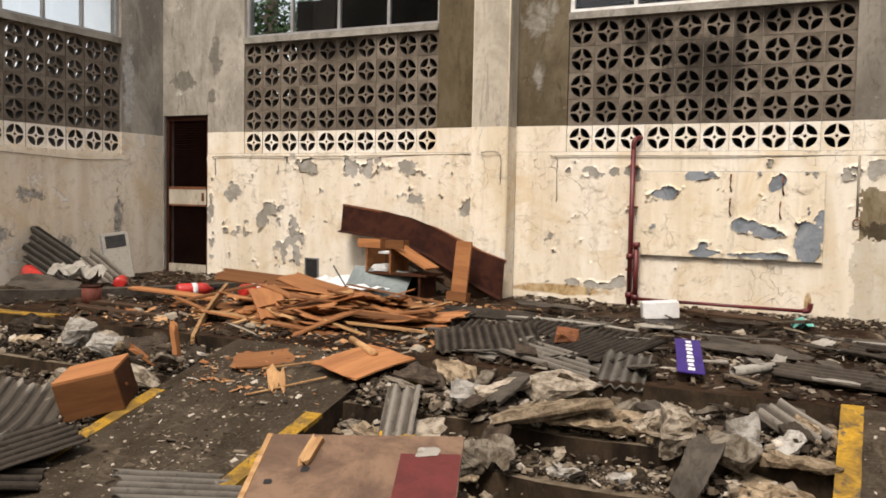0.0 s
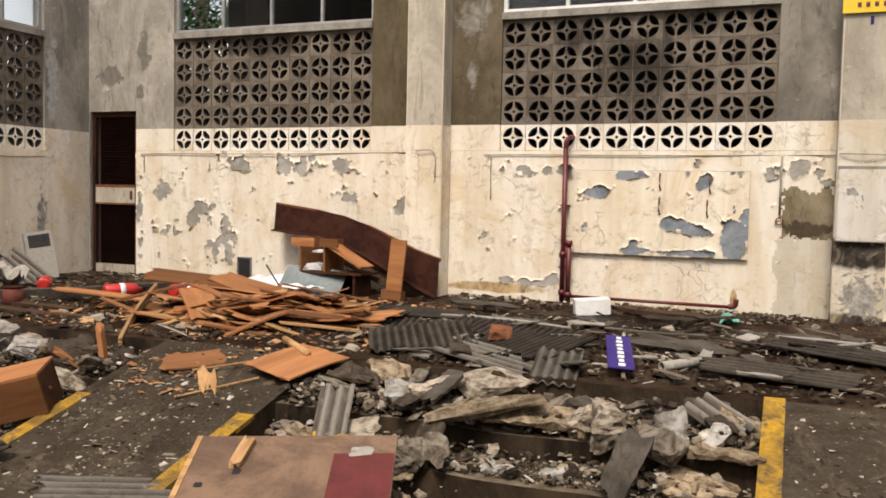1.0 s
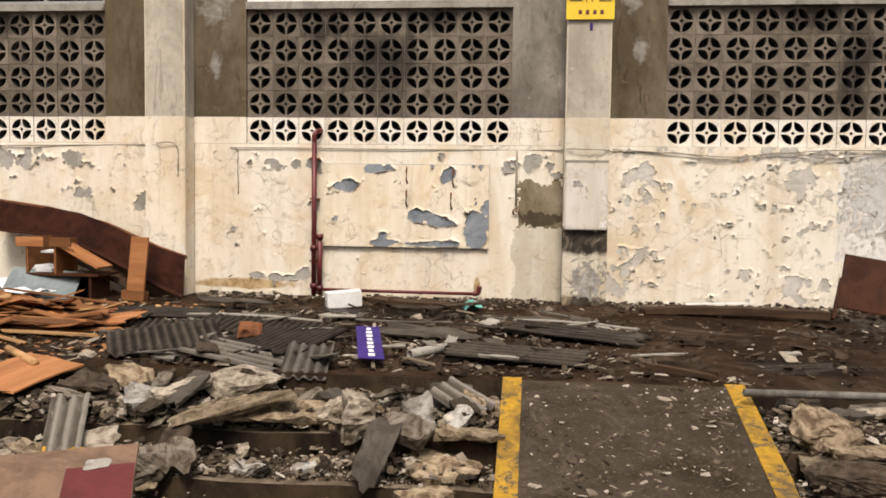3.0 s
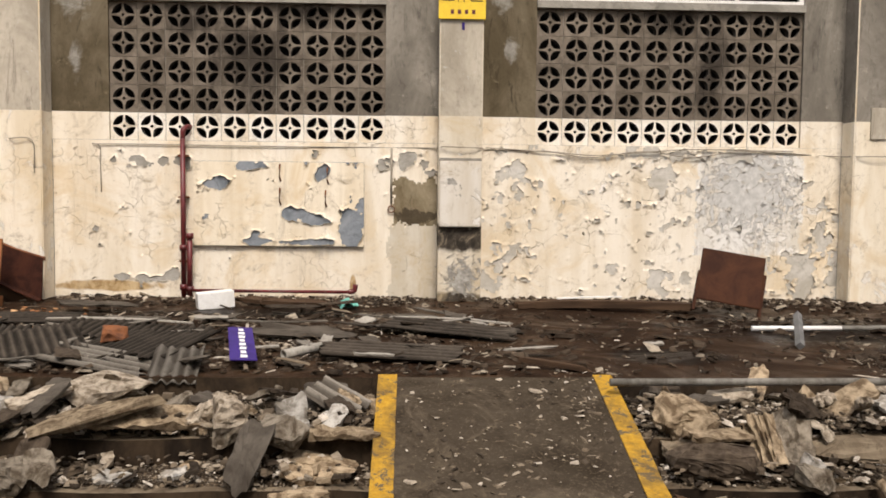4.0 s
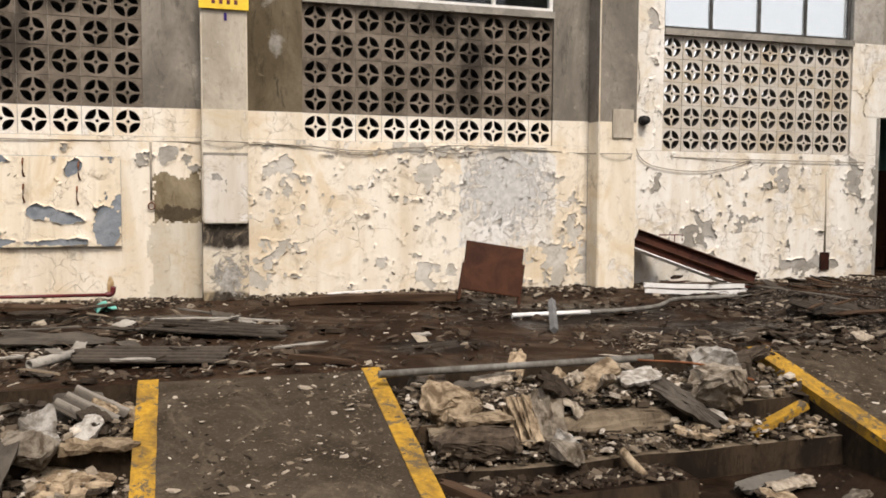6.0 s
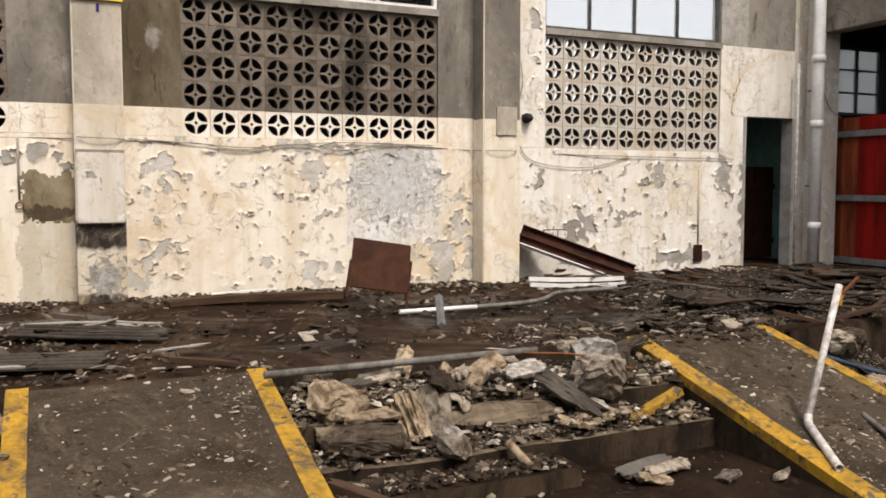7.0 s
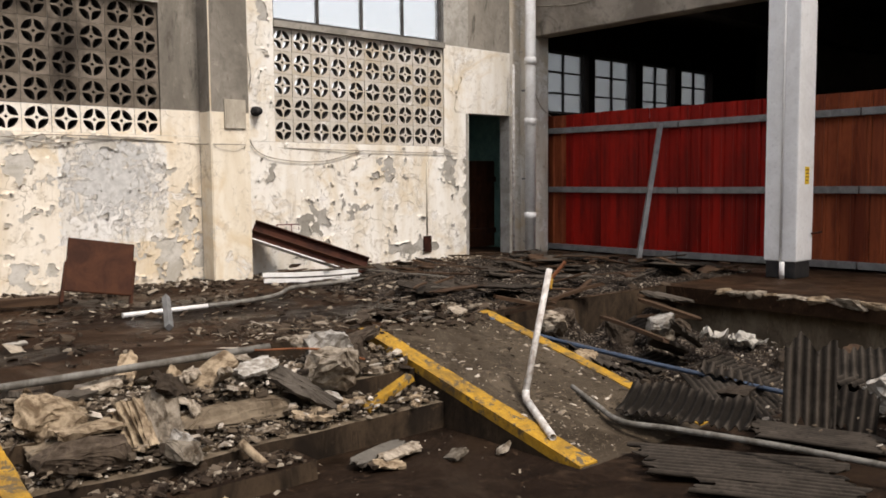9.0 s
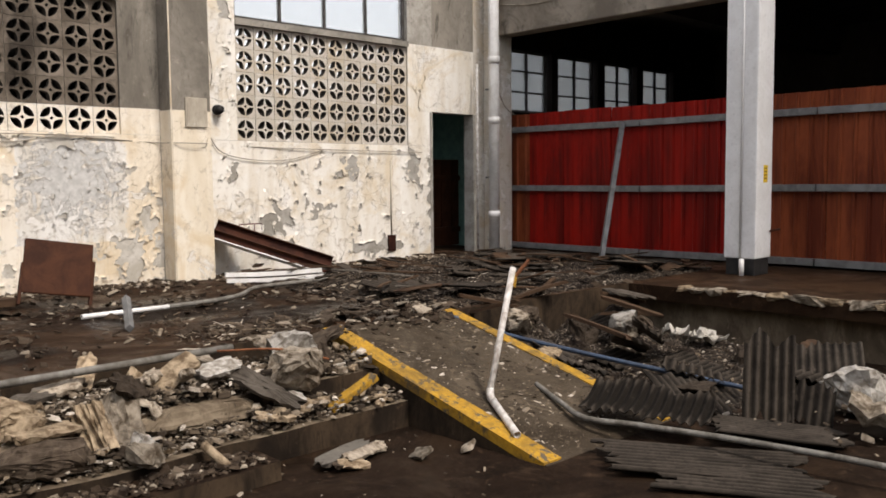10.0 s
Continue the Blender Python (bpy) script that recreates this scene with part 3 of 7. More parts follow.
for i, (a, b) in enumerate(((-9.42, -4.57), (-3.15, -0.19), (1.29, 4.10))):
    st = thing("steps_%d" % (i + 1), None, None, label="broken dark concrete steps full of rubble", category="steps", kind="structure")
    for k, (y0, lev) in enumerate(STEPS[:2]):
        bm = bmesh.new()
        n = 14
        y1 = STEPS[k + 1][0]
        # a worn, slightly wavy nosing
        top_f, top_b, bot_f = [], [], []
        for j in range(n + 1):
            x = a + (b - a) * j / n
            w = 0.022 * noise.noise((x * 2.1, y1, 3.3)) + 0.012 * noise.noise((x * 7, y1, 1.3))
            top_f.append(bm.verts.new((x, y1 + w, lev + w * 0.5)))
            top_b.append(bm.verts.new((x, y0, lev)))
            bot_f.append(bm.verts.new((x, y1, LOW - 0.05)))
        for j in range(n):
            f = bm.faces.new((top_f[j], top_f[j + 1], top_b[j + 1], top_b[j]))
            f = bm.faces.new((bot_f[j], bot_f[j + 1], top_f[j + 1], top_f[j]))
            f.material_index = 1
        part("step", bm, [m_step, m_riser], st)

bm = bmesh.new()
prev = None
for j in range(15):
    x = 1.292 + 1.55 * j / 14
    w = 0.03 * noise.noise((x * 3.1, 4.1, 2.2))
    now = [bm.verts.new(p) for p in ((x, 4.445, LOW + 0.115), (x, 4.15 + w, LOW + 0.11 + 0.3 * w), (x, 4.14 + w, LOW - 0.02))]
    if prev:
        bm.faces.new((prev[0], prev[1], now[1], now[0]))
        bm.faces.new((prev[1], prev[2], now[2], now[1])).material_index = 1
    prev = now
bm.faces.new(prev + [bm.verts.new((1.292 + 1.55, 4.445, LOW - 0.02))])
thing("steps_4", bm, [m_lower, m_riser], label="low worn concrete step with a broken end", category="steps", kind="structure")

for i, (a, b) in enumerate(RAMPS):
    bm = bmesh.new()
    nx, ny = 8, 16
    grid = []
    for k in range(ny + 1):
        y = EDGE + 0.002 + (RAMP_FOOT - EDGE) * k / ny
        row = []
        for j in range(nx + 1):
            x = a + (b - a) * j / nx
            z = ground_z((a + b) / 2, y) + 0.006 * noise.noise((x * 2, y * 2, i)) + (0.004 if k < ny else 0)
            row.append(bm.verts.new((x, y, z)))
        grid.append(row)
    for k in range(ny):
        for j in range(nx):
            bm.faces.new((grid[k][j], grid[k + 1][j], grid[k + 1][j + 1], grid[k][j + 1]))
    for j in (0, nx):
        low = [bm.verts.new((r[j].co.x, r[j].co.y, LOW - 0.05)) for r in grid]
        for k in range(ny):
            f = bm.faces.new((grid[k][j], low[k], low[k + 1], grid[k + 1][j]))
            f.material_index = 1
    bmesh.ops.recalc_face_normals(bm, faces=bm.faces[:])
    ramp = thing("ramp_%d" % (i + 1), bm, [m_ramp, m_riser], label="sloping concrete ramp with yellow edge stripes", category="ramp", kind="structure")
    for j, (x0, x1) in enumerate(((a - 0.004, a + (0.115 if i < 2 else 0.16)), (b - 0.115, b + 0.004))):
        y_top = EDGE + 0.05 if i else EDGE - 0.9
        bm = bmesh.new()
        n = 26
        prev = None
        for k in range(n + 1):
            y = y_top + (RAMP_FOOT + 0.02 - y_top) * k / n
            z = (ground_z((a + b) / 2, y)) + 0.012
            wob = 0.008 * noise.noise((y * 5, i, j))
            now = [bm.verts.new((x0, y, z - 0.07)), bm.verts.new((x0, y, z)), bm.verts.new((x1 + wob, y, z)), bm.verts.new((x1 + wob, y, z - 0.03))]
            if prev:
                for q in range(3):
                    bm.faces.new((prev[q], prev[q + 1], now[q + 1], now[q]))
            else:
                bm.faces.new(now)
            prev = now
        bm.faces.new(prev[::-1])
        bmesh.ops.recalc_face_normals(bm, faces=bm.faces[:])
        part("yellow_stripe", bm, m_yellow, ramp, "worn yellow painted edge")

# ---------------------------------------------------------------- walls
ROOF, SILL, WTOP, DADO, LAT = 6.2, 3.22, 4.75, 2.02, 1.72


def bay(name, x0, x1, lx0, lx1, y, lower, left, right, label, bare=None, lat=LAT, sill=SILL, dado=DADO, t=0.2, across=None):
    """A wall bay with openings for a block screen and the window above; across turns it to run along y."""
    bm = bmesh.new()
    put = lambda *q: add_box(bm, *q)
    put(x0, x1, y, y + t, -0.1, lat, 5 if bare else 0)
    for a, b, mi in ((x0, lx0, 1), (lx1, x1, 2)):
        if b - a > 0.01:
            put(a, b, y, y + t, lat, dado, 0)
            put(a, b, y, y + t, dado, WTOP, mi)
    put(x0, x1, y, y + t, WTOP, ROOF, 3)
    put(lx0, lx1, y - 0.03, y + t, sill, sill + 0.08, 4)
    if across is not None:
        bm.transform(across)
    return thing(name, bm, [lower, left, right, m_upper, m_sill, bare or lower], label=label, category="wall", kind="structure")


TURN_WEST = Matrix(((0, -1, 0, 0), (1, 0, 0, 0), (0, 0, 1, 0), (0, 0, 0, 1)))   # local x runs along y; local y runs west
wall_0 = bay("wall_west", -8.0, NORTH - 0.002, 5.86, 8.86, 9.42, m_paint0, m_upper, m_corner_side, "side wall with flaking cream paint and block screen", lat=1.68, sill=3.18, dado=1.98, across=TURN_WEST)
wall_1 = bay("wall_north_1", -8.58, -4.1, -7.94, -4.94, NORTH, m_paint1, m_corner, m_olive, "cream painted wall bay with flaking patches", bare=m_under1)
wall_2 = bay("wall_north_2", -4.1, 0.55, -3.27, -0.27, NORTH, m_paint2, m_patchy, m_upper, "cream painted wall bay with block screen", bare=m_under1)
wall_3 = bay("wall_north_3", 0.55, 5.1, 1.39, 4.39, NORTH, m_paint3, m_patchy, m_upper, "heavily flaking cream wall bay with block screen", bare=m_under3)
wall_4 = bay("wall_north_4", 5.1, 9.36, 5.95, 8.86, NORTH + 0.1, m_paint4, m_under1, m_under1, "white flaking wall bay with pale block screen", bare=m_under1, lat=1.69, sill=3.145, dado=3.2)

# corner above and beside the mesh door
bm = bmesh.new()
add_box(bm, -9.62, -8.58, NORTH, NORTH + 0.2, 2.27, ROOF, 0)
add_box(bm, -9.62, -9.40, NORTH, NORTH + 0.2, -0.1, 2.27, 1)
thing("wall_corner", bm, [m_corner, m_corner_side], label="weathered render over the mesh door", category="wall", kind="structure")
# east end with the doorway, and on behind the fence
bm = bmesh.new()
Y4 = NORTH + 0.1
add_box(bm, 9.36, 10.27, Y4, Y4 + 0.2, 2.21, 3.2, 0)
add_box(bm, 9.36, 10.27, Y4, Y4 + 0.2, 3.2, ROOF, 1)
add_box(bm, 10.27, 11.05, Y4, Y4 + 0.2, -0.1, ROOF, 2)
thing("wall_doorway", bm, [m_paint4, m_upper, m_white_peel], label="flaking wall over the open doorway", category="wall", kind="structure")
# Wall under the slab; its shade is carried by the near-black colour.
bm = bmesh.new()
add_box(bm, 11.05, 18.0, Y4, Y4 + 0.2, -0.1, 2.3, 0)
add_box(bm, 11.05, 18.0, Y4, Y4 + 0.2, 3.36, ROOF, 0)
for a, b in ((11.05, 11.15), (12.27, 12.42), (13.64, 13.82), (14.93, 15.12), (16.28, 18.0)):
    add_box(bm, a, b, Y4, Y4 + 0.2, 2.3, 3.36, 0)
thing("wall_north_5", bm, [m_unlit], label="wall behind the fence with steel windows", category="wall", kind="structure")

# pillars
for i, (a, b, front, low, up) in enumerate(((-4.34, -3.88, 9.36, m_pillar, m_pillar_up), (0.31, 0.78, 9.36, m_pillar2, m_pillar_up), (4.86, 5.37, 9.36, m_pillar, m_upper))):
    bm = bmesh.new()
    add_box(bm, a, b, front, NORTH - 0.002, -0.1, DADO - 0.02, 0)
    add_box(bm, a, b, front, NORTH - 0.002, DADO - 0.02, ROOF, 1)
    bmesh.ops.bevel(bm, geom=[e for e in bm.edges if abs(e.verts[0].co.z - e.verts[1].co.z) > 0.5], offset=0.012, segments=2, affect="EDGES")
    thing("pillar_%d" % (i + 1), bm, [low, up], label="square wall pillar, cream below and bare render above", category="pillar", kind="structure")
bm = bmesh.new()
add_box(bm, 10.5, 11.0, 9.56, Y4 - 0.002, -0.1, ROOF)
bmesh.ops.bevel(bm, geom=[e for e in bm.edges if abs(e.verts[0].co.z - e.verts[1].co.z) > 0.5], offset=0.02, segments=2, affect="EDGES")
thing("pillar_4", bm, [m_white_peel], label="grey corner pillar with peeling paint", category="pillar", kind="structure")

# plain walls that close the yard
bm = bmesh.new()
add_box(bm, -9.62, 18.2, -8.2, -8.002, LOW - 0.1, 5.0)
thing("wall_south", bm, m_plainwall, label="plain grey rendered wall", category="wall", kind="structure")
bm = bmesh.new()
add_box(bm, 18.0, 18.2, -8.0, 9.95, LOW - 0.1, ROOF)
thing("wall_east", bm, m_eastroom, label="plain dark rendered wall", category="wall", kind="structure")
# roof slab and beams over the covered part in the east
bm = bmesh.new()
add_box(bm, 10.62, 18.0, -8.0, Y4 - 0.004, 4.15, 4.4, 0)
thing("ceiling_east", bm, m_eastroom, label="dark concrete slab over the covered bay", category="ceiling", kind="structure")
bm = bmesh.new()
add_box(bm, 10.62, 10.92, -8.0, 9.558, 3.47, 4.146, 0)
bmesh.ops.bevel(bm, geom=bm.edges[:], offset=0.015, segments=1, affect="EDGES")
thing("beam_east", bm, concrete("beam_render", (0.15, 0.128, 0.102), (0.30, 0.262, 0.212), 0.9, streaky=False), label="long grey concrete edge beam", category="beam", kind="structure")
# Unseen wall added above the beam to cut skylight in the east.
bm = bmesh.new()
add_box(bm, 10.63, 10.91, -8.0, 9.95, 4.404, 9.0, 0)
thing("wall_upper_east", bm, m_plainwall, label="plain grey unseen wall added over the beam to block skylight", category="wall", kind="structure")
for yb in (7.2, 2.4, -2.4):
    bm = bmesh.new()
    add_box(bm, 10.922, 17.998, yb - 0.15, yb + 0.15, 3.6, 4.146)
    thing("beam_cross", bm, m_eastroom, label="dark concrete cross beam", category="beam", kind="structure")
# near-black walls and roof added behind the screens so the openings go dark
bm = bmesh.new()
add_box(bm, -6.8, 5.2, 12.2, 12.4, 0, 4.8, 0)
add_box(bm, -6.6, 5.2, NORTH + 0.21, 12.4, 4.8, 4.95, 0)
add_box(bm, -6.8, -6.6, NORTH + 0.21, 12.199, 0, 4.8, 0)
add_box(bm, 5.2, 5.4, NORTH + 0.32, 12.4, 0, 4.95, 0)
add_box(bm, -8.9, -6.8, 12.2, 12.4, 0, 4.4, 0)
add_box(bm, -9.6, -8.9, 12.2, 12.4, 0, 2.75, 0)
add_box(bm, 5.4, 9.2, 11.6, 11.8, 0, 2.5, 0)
thing("wall_back_rooms", bm, m_unlit, label="added near-black walls and roof that darken the block screens' openings", category="wall", kind="structure")
# Added wall: hides the sky behind the side screen's lower rows.
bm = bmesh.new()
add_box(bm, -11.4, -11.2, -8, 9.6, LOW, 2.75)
thing("wall_west_lane", bm, m_unlit, label="added low near-black wall that darkens the side screen's openings", category="wall", kind="structure")
bm = bmesh.new()
add_box(bm, 8.9, 11.05, 12.2, 12.39, 0, 2.6)
add_box(bm, 11.05, 11.2, Y4 + 0.205, 12.39, 0, 2.6)
thing("wall_behind_doorway", bm, m_teal_wall, label="teal painted wall beyond the doorway", category="wall", kind="structure")

# ---------------------------------------------------------------- block screens
def block_mesh(name, mat, size=0.3, depth=0.10):
    """A pierced concrete block: a round opening with four arms and a small diamond."""
    bm = bmesh.new()
    h, r, n = size * 0.492, size * 0.405, 24
    cir, sq = [], []
    for k in range(n):
        a = 2 * math.pi * k / n
        c, s = math.cos(a), math.sin(a)
        q = h / max(abs(c), abs(s))
        cir.append((r * c, r * s))
        sq.append((q * c, q * s))

    def prism(poly, sides):
        f = [bm.verts.new((x, 0, z)) for x, z in poly]
        g = [bm.verts.new((x, depth, z)) for x, z in poly]
        bm.faces.new(f)
        bm.faces.new(g[::-1])
        for i in sides:
            j = (i + 1) % len(poly)
            bm.faces.new((f[i], g[i], g[j], f[j]))
    for k in range(n):
        j = (k + 1) % n
        prism((cir[k], sq[k], sq[j], cir[j]), (1, 3))
    d, hole = size * 0.225, size * 0.07
    for k in range(4):
        a = math.pi / 2 * k
        c, s = math.cos(a), math.sin(a)
        rot = lambda u, v: (u * c - v * s, u * s + v * c)
        w0, w1 = size * 0.07, size * 0.034
        prism((rot(d * 0.62, -w0), rot(r * 0.62, -w1 * 1.05), rot(r + 0.004, -w1), rot(r + 0.004, w1), rot(r * 0.62, w1 * 1.05), rot(d * 0.62, w0)), (0, 1, 3, 4))
        q0, q1 = (hole, 0), (0, hole)
        prism((rot(*q0), rot(d * 0.62, -0.0), rot(d * 0.62, w0), rot(w0, d * 0.62), rot(0.0, d * 0.62), rot(*q1)), (2, 5))
    bmesh.ops.recalc_face_normals(bm, faces=bm.faces[:])
    # All but the front: unpainted body, with the openings' shade in its colour.
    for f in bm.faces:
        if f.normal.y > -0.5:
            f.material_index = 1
    return mesh_of(name, bm, [mat, m_block_shade])


def screen(wall, x0, z0, y, pitch, size_mesh, rows=5, cols=10, white=(0,), soot=(), across=None):
    """Blocks as pieces of their wall, with a recessed mortar grid."""
    bm = bmesh.new()
    for k in range(cols + 1):
        add_box(bm, x0 + k * pitch - 0.006, x0 + k * pitch + 0.006, y + 0.012, y + 0.055, z0, z0 + rows * pitch)
    for k in range(rows + 1):
        add_box(bm, x0, x0 + cols * pitch, y + 0.013, y + 0.054, z0 + k * pitch - 0.006, z0 + k * pitch + 0.006)
    if across is not None:
        bm.transform(across)
    part("mortar", bm, m_sill, wall)
    for k in range(rows):
        for j in range(cols):
            which = 1 if k in white else 2 if (j, k) in soot else 0
            ob = new("block", size_mesh[which])
            ob.parent = wall
            m = pose(x0 + (j + 0.5) * pitch, y + 0.006 * random.random(), z0 + (k + 0.5) * pitch, 0, random.choice((0, 90, 180, 270)) + random.uniform(-0.4, 0.4), 0)
            ob.matrix_basis = across @ m if across is not None else m


blocks = [block_mesh("block", q) for q in (m_block, m_block_white, m_block_shade)]
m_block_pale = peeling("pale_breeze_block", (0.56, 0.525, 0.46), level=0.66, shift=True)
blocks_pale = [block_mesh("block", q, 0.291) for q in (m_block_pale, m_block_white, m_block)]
screen(wall_0, 5.86, 1.68, 9.45, 0.3, blocks, across=TURN_WEST)
screen(wall_1, -7.94, LAT, NORTH + 0.03, 0.3, blocks)
screen(wall_2, -3.27, LAT, NORTH + 0.03, 0.3, blocks)
screen(wall_3, 1.39, LAT, NORTH + 0.03, 0.3, blocks)
screen(wall_4, 5.95, 1.69, NORTH + 0.13, 0.291, blocks_pale, white=())


# ---------------------------------------------------------------- windows and doors
def window(name, x0, x1, z0, z1, y, cols, rows, frame_mat, pane_mat, label, across=None, bar=0.045):
    win = thing(name, None, None, label=label, category="window", kind="structure")
    T = across or Matrix()

    def bit(nm, mat, *q, shadow=True):
        bm = bmesh.new()
        add_box(bm, *q)
        bm.transform(T)
        ob = part(nm, bm, mat, win)
        ob.visible_shadow = shadow
    bit("window_frame", frame_mat, x0, x1, y, y + 0.07, z0, z0 + bar)
    bit("window_frame", frame_mat, x0, x1, y, y + 0.07, z1 - bar, z1)
    bit("window_frame", frame_mat, x0, x0 + bar, y + 0.001, y + 0.069, z0 + bar, z1 - bar)
    bit("window_frame", frame_mat, x1 - bar, x1, y + 0.001, y + 0.069, z0 + bar, z1 - bar)
    for k in range(1, cols):
        x = x0 + (x1 - x0) * k / cols
        bit("mullion", frame_mat, x - bar * 0.4, x + bar * 0.4, y + 0.008, y + 0.062, z0 + bar, z1 - bar)
    for k in range(1, rows):
        z = z0 + (z1 - z0) * k / rows
        bit("glazing_bar", frame_mat, x0 + bar, x1 - bar, y + 0.012, y + 0.058, z - bar * 0.3, z + bar * 0.3)
    for k in range(cols):
        for j in range(rows):
            a, b = x0 + (x1 - x0) * k / cols, x0 + (x1 - x0) * (k + 1) / cols
            c, d = z0 + (z1 - z0) * j / rows, z0 + (z1 - z0) * (j + 1) / rows
            bit("pane", pane_mat, a + 0.012, b - 0.012, y + 0.032, y + 0.037, c + 0.012, d - 0.012, shadow=pane_mat in (m_frost, m_frost_dirty))
    return win


window("window_1", -7.94, -4.94, 3.30, WTOP, NORTH + 0.05, 4, 1, m_alu, m_glass, "aluminium window with dusty panes above the screen")
window("window_2", -3.27, -0.27, 3.30, WTOP, NORTH + 0.03, 4, 1, m_white_frame, m_glass, "white framed window above the screen")
window("window_3", 1.39, 4.39, 3.30, WTOP, NORTH + 0.03, 4, 1, m_white_frame, m_glass, "white framed window above the screen")
window("window_4", 5.95, 8.86, 3.225, WTOP, NORTH + 0.16, 4, 2, m_dark_frame, m_frost, "dark steel window with frosted panes")
window("window_5", 5.86, 8.86, 3.26, WTOP, 9.47, 5, 1, m_alu, m_glass, "aluminium window in the side wall", across=TURN_WEST)
for k, (a, b) in enumerate(((11.15, 12.2), (12.48, 13.56), (13.9, 14.85), (15.2, 16.2))):
    window("window_%d" % (k + 6), a, b, 2.3, 3.36, Y4 + 0.06, 2, 3, m_dark_frame, m_frost_dirty, "dark steel window with frosted panes behind the fence")

door = thing("door_1", None, None, pose(-9.39, NORTH + 0.04, 0), label="closed rusty door with wire mesh panels", category="door", kind="structure")
for q in ((0, 0.05, 0, 0.05, 0, 2.26), (0.75, 0.80, 0, 0.05, 0, 2.26), (0.05, 0.75, 0.001, 0.049, 2.2, 2.26)):
    bm = bmesh.new()
    add_box(bm, *q)
    part("door_frame", bm, m_rust_dark, door)
for q, mt in (((0.05, 0.75, 0.0, 0.045, 0.97, 1.24), m_pillar_up), ((0.05, 0.75, 0.0, 0.045, 0, 0.12), m_pillar_up), ((0.05, 0.75, -0.004, 0.046, 1.21, 1.245), m_rust), ((0.05, 0.75, -0.004, 0.046, 0.965, 0.99), m_rust)):
    bm = bmesh.new()
    add_box(bm, *q)
    part("rail", bm, mt, door)
for z0, z1 in ((0.12, 0.965), (1.245, 2.2)):
    bm = bmesh.new()
    k = 0.05
    while k < 0.75:
        add_box(bm, k, k + 0.0025, 0.02, 0.0225, z0, z1)
        k += 0.036
    z = z0
    while z < z1:
        add_box(bm, 0.05, 0.75, 0.0245, 0.027, z, z + 0.0025)
        z += 0.036
    part("wire_mesh", bm, m_rust_dark, door)
bm = box_bm(0.02, 0.03, 0.12, 0.004)
part("latch", bm, m_rust, door, m=pose(0.70, -0.02, 1.1))
# Closed box added behind the mesh to shut daylight out.
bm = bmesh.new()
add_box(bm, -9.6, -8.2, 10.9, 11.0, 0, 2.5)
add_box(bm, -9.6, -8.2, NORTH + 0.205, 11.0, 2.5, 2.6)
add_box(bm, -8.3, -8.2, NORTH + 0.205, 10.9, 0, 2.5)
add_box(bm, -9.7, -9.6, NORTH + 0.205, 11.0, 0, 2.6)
thing("wall_store_room", bm, m_unlit, label="added near-black box that keeps the mesh door dark", category="wall", kind="structure")

bm = bmesh.new()
add_box(bm, 9.30, 9.35, Y4 - 0.004, Y4 + 0.21, 0, 2.2)
add_box(bm, 10.26, 10.31, Y4 - 0.004, Y4 + 0.21, 0, 2.2)
thing("trim_doorway", bm, m_under1, label="worn grey render lining of the doorway", category="trim", kind="structure")
gate = thing("inner_gate", None, None, pose(10.0, 10.9, 0), label="dark panelled gate beyond the doorway", category="gate")
for k in range(5):
    bm = box_bm(0.24, 0.03, 1.5, 0.004, True)
    part("board", bm, m_wood_dark, gate, m=pose(k * 0.25, 0, 0.02))
for z in (0.3, 1.2):
    bm = box_bm(1.25, 0.04, 0.09, 0.004)
    part("rail", bm, m_wood_dark, gate, m=pose(0.5, -0.035, z))
# Unseen slab added so no sky brightens the doorway.
bm = bmesh.new()
add_box(bm, 8.9, 11.2, Y4 + 0.21, 12.4, 2.6, 2.7)
thing("ceiling_lobby", bm, m_unlit, label="dark slab over the lobby", category="ceiling", kind="structure")
window("window_10", 10.6, 10.98, 1.55, 2.2, 12.12, 1, 2, m_dark_frame, m_frost, "small dark window in the teal wall")

# ---------------------------------------------------------------- fixtures on the wall
board = thing("wall_board", None, None, label="flaking cream plastered board with a blue-grey bare corner", category="board")
m_boardp = peeling("board_cream_paint", (0.80, 0.72, 0.58), level=9, coat_at=0.66)
m_boardb = concrete("blue_grey_render", (0.16, 0.18, 0.20), (0.28, 0.30, 0.32), 3.0, streaky=False)
bm = bmesh.new()
add_box(bm, -2.36, -0.5, NORTH - 0.045, NORTH, 0.57, 1.5)
bmesh.ops.bevel(bm, geom=bm.edges[:], offset=0.006, segments=2, affect="EDGES")
part("panel", bm, m_boardb, board)
for x, z in ((-1.42, 1.38), (-1.42, 1.12), (-0.9, 1.35), (-0.92, 1.1)):
    bm = tube_bm([(x, NORTH - 0.05, z + 0.09), (x, NORTH - 0.085, z + 0.05), (x, NORTH - 0.085, z - 0.05), (x + 0.01, NORTH - 0.05, z - 0.09)], 0.009, 8)
    part("bracket", bm, m_rust, board, "rusty iron bracket", smooth=True)

box = thing("pillar_casing", None, None, label="cream boxed casing on the pillar over a sooty band", category="casing")
bm = bmesh.new()
add_box(bm, 0.325, 0.765, 9.305, 9.359, 0.81, 1.52)
bmesh.ops.bevel(bm, geom=bm.edges[:], offset=0.01, segments=2, affect="EDGES")
part("cover", bm, m_white_peel, box)
bm = bmesh.new()
add_box(bm, 0.318, 0.772, 9.318, 9.359, 1.522, 1.55)
part("ledge", bm, m_sill, box)


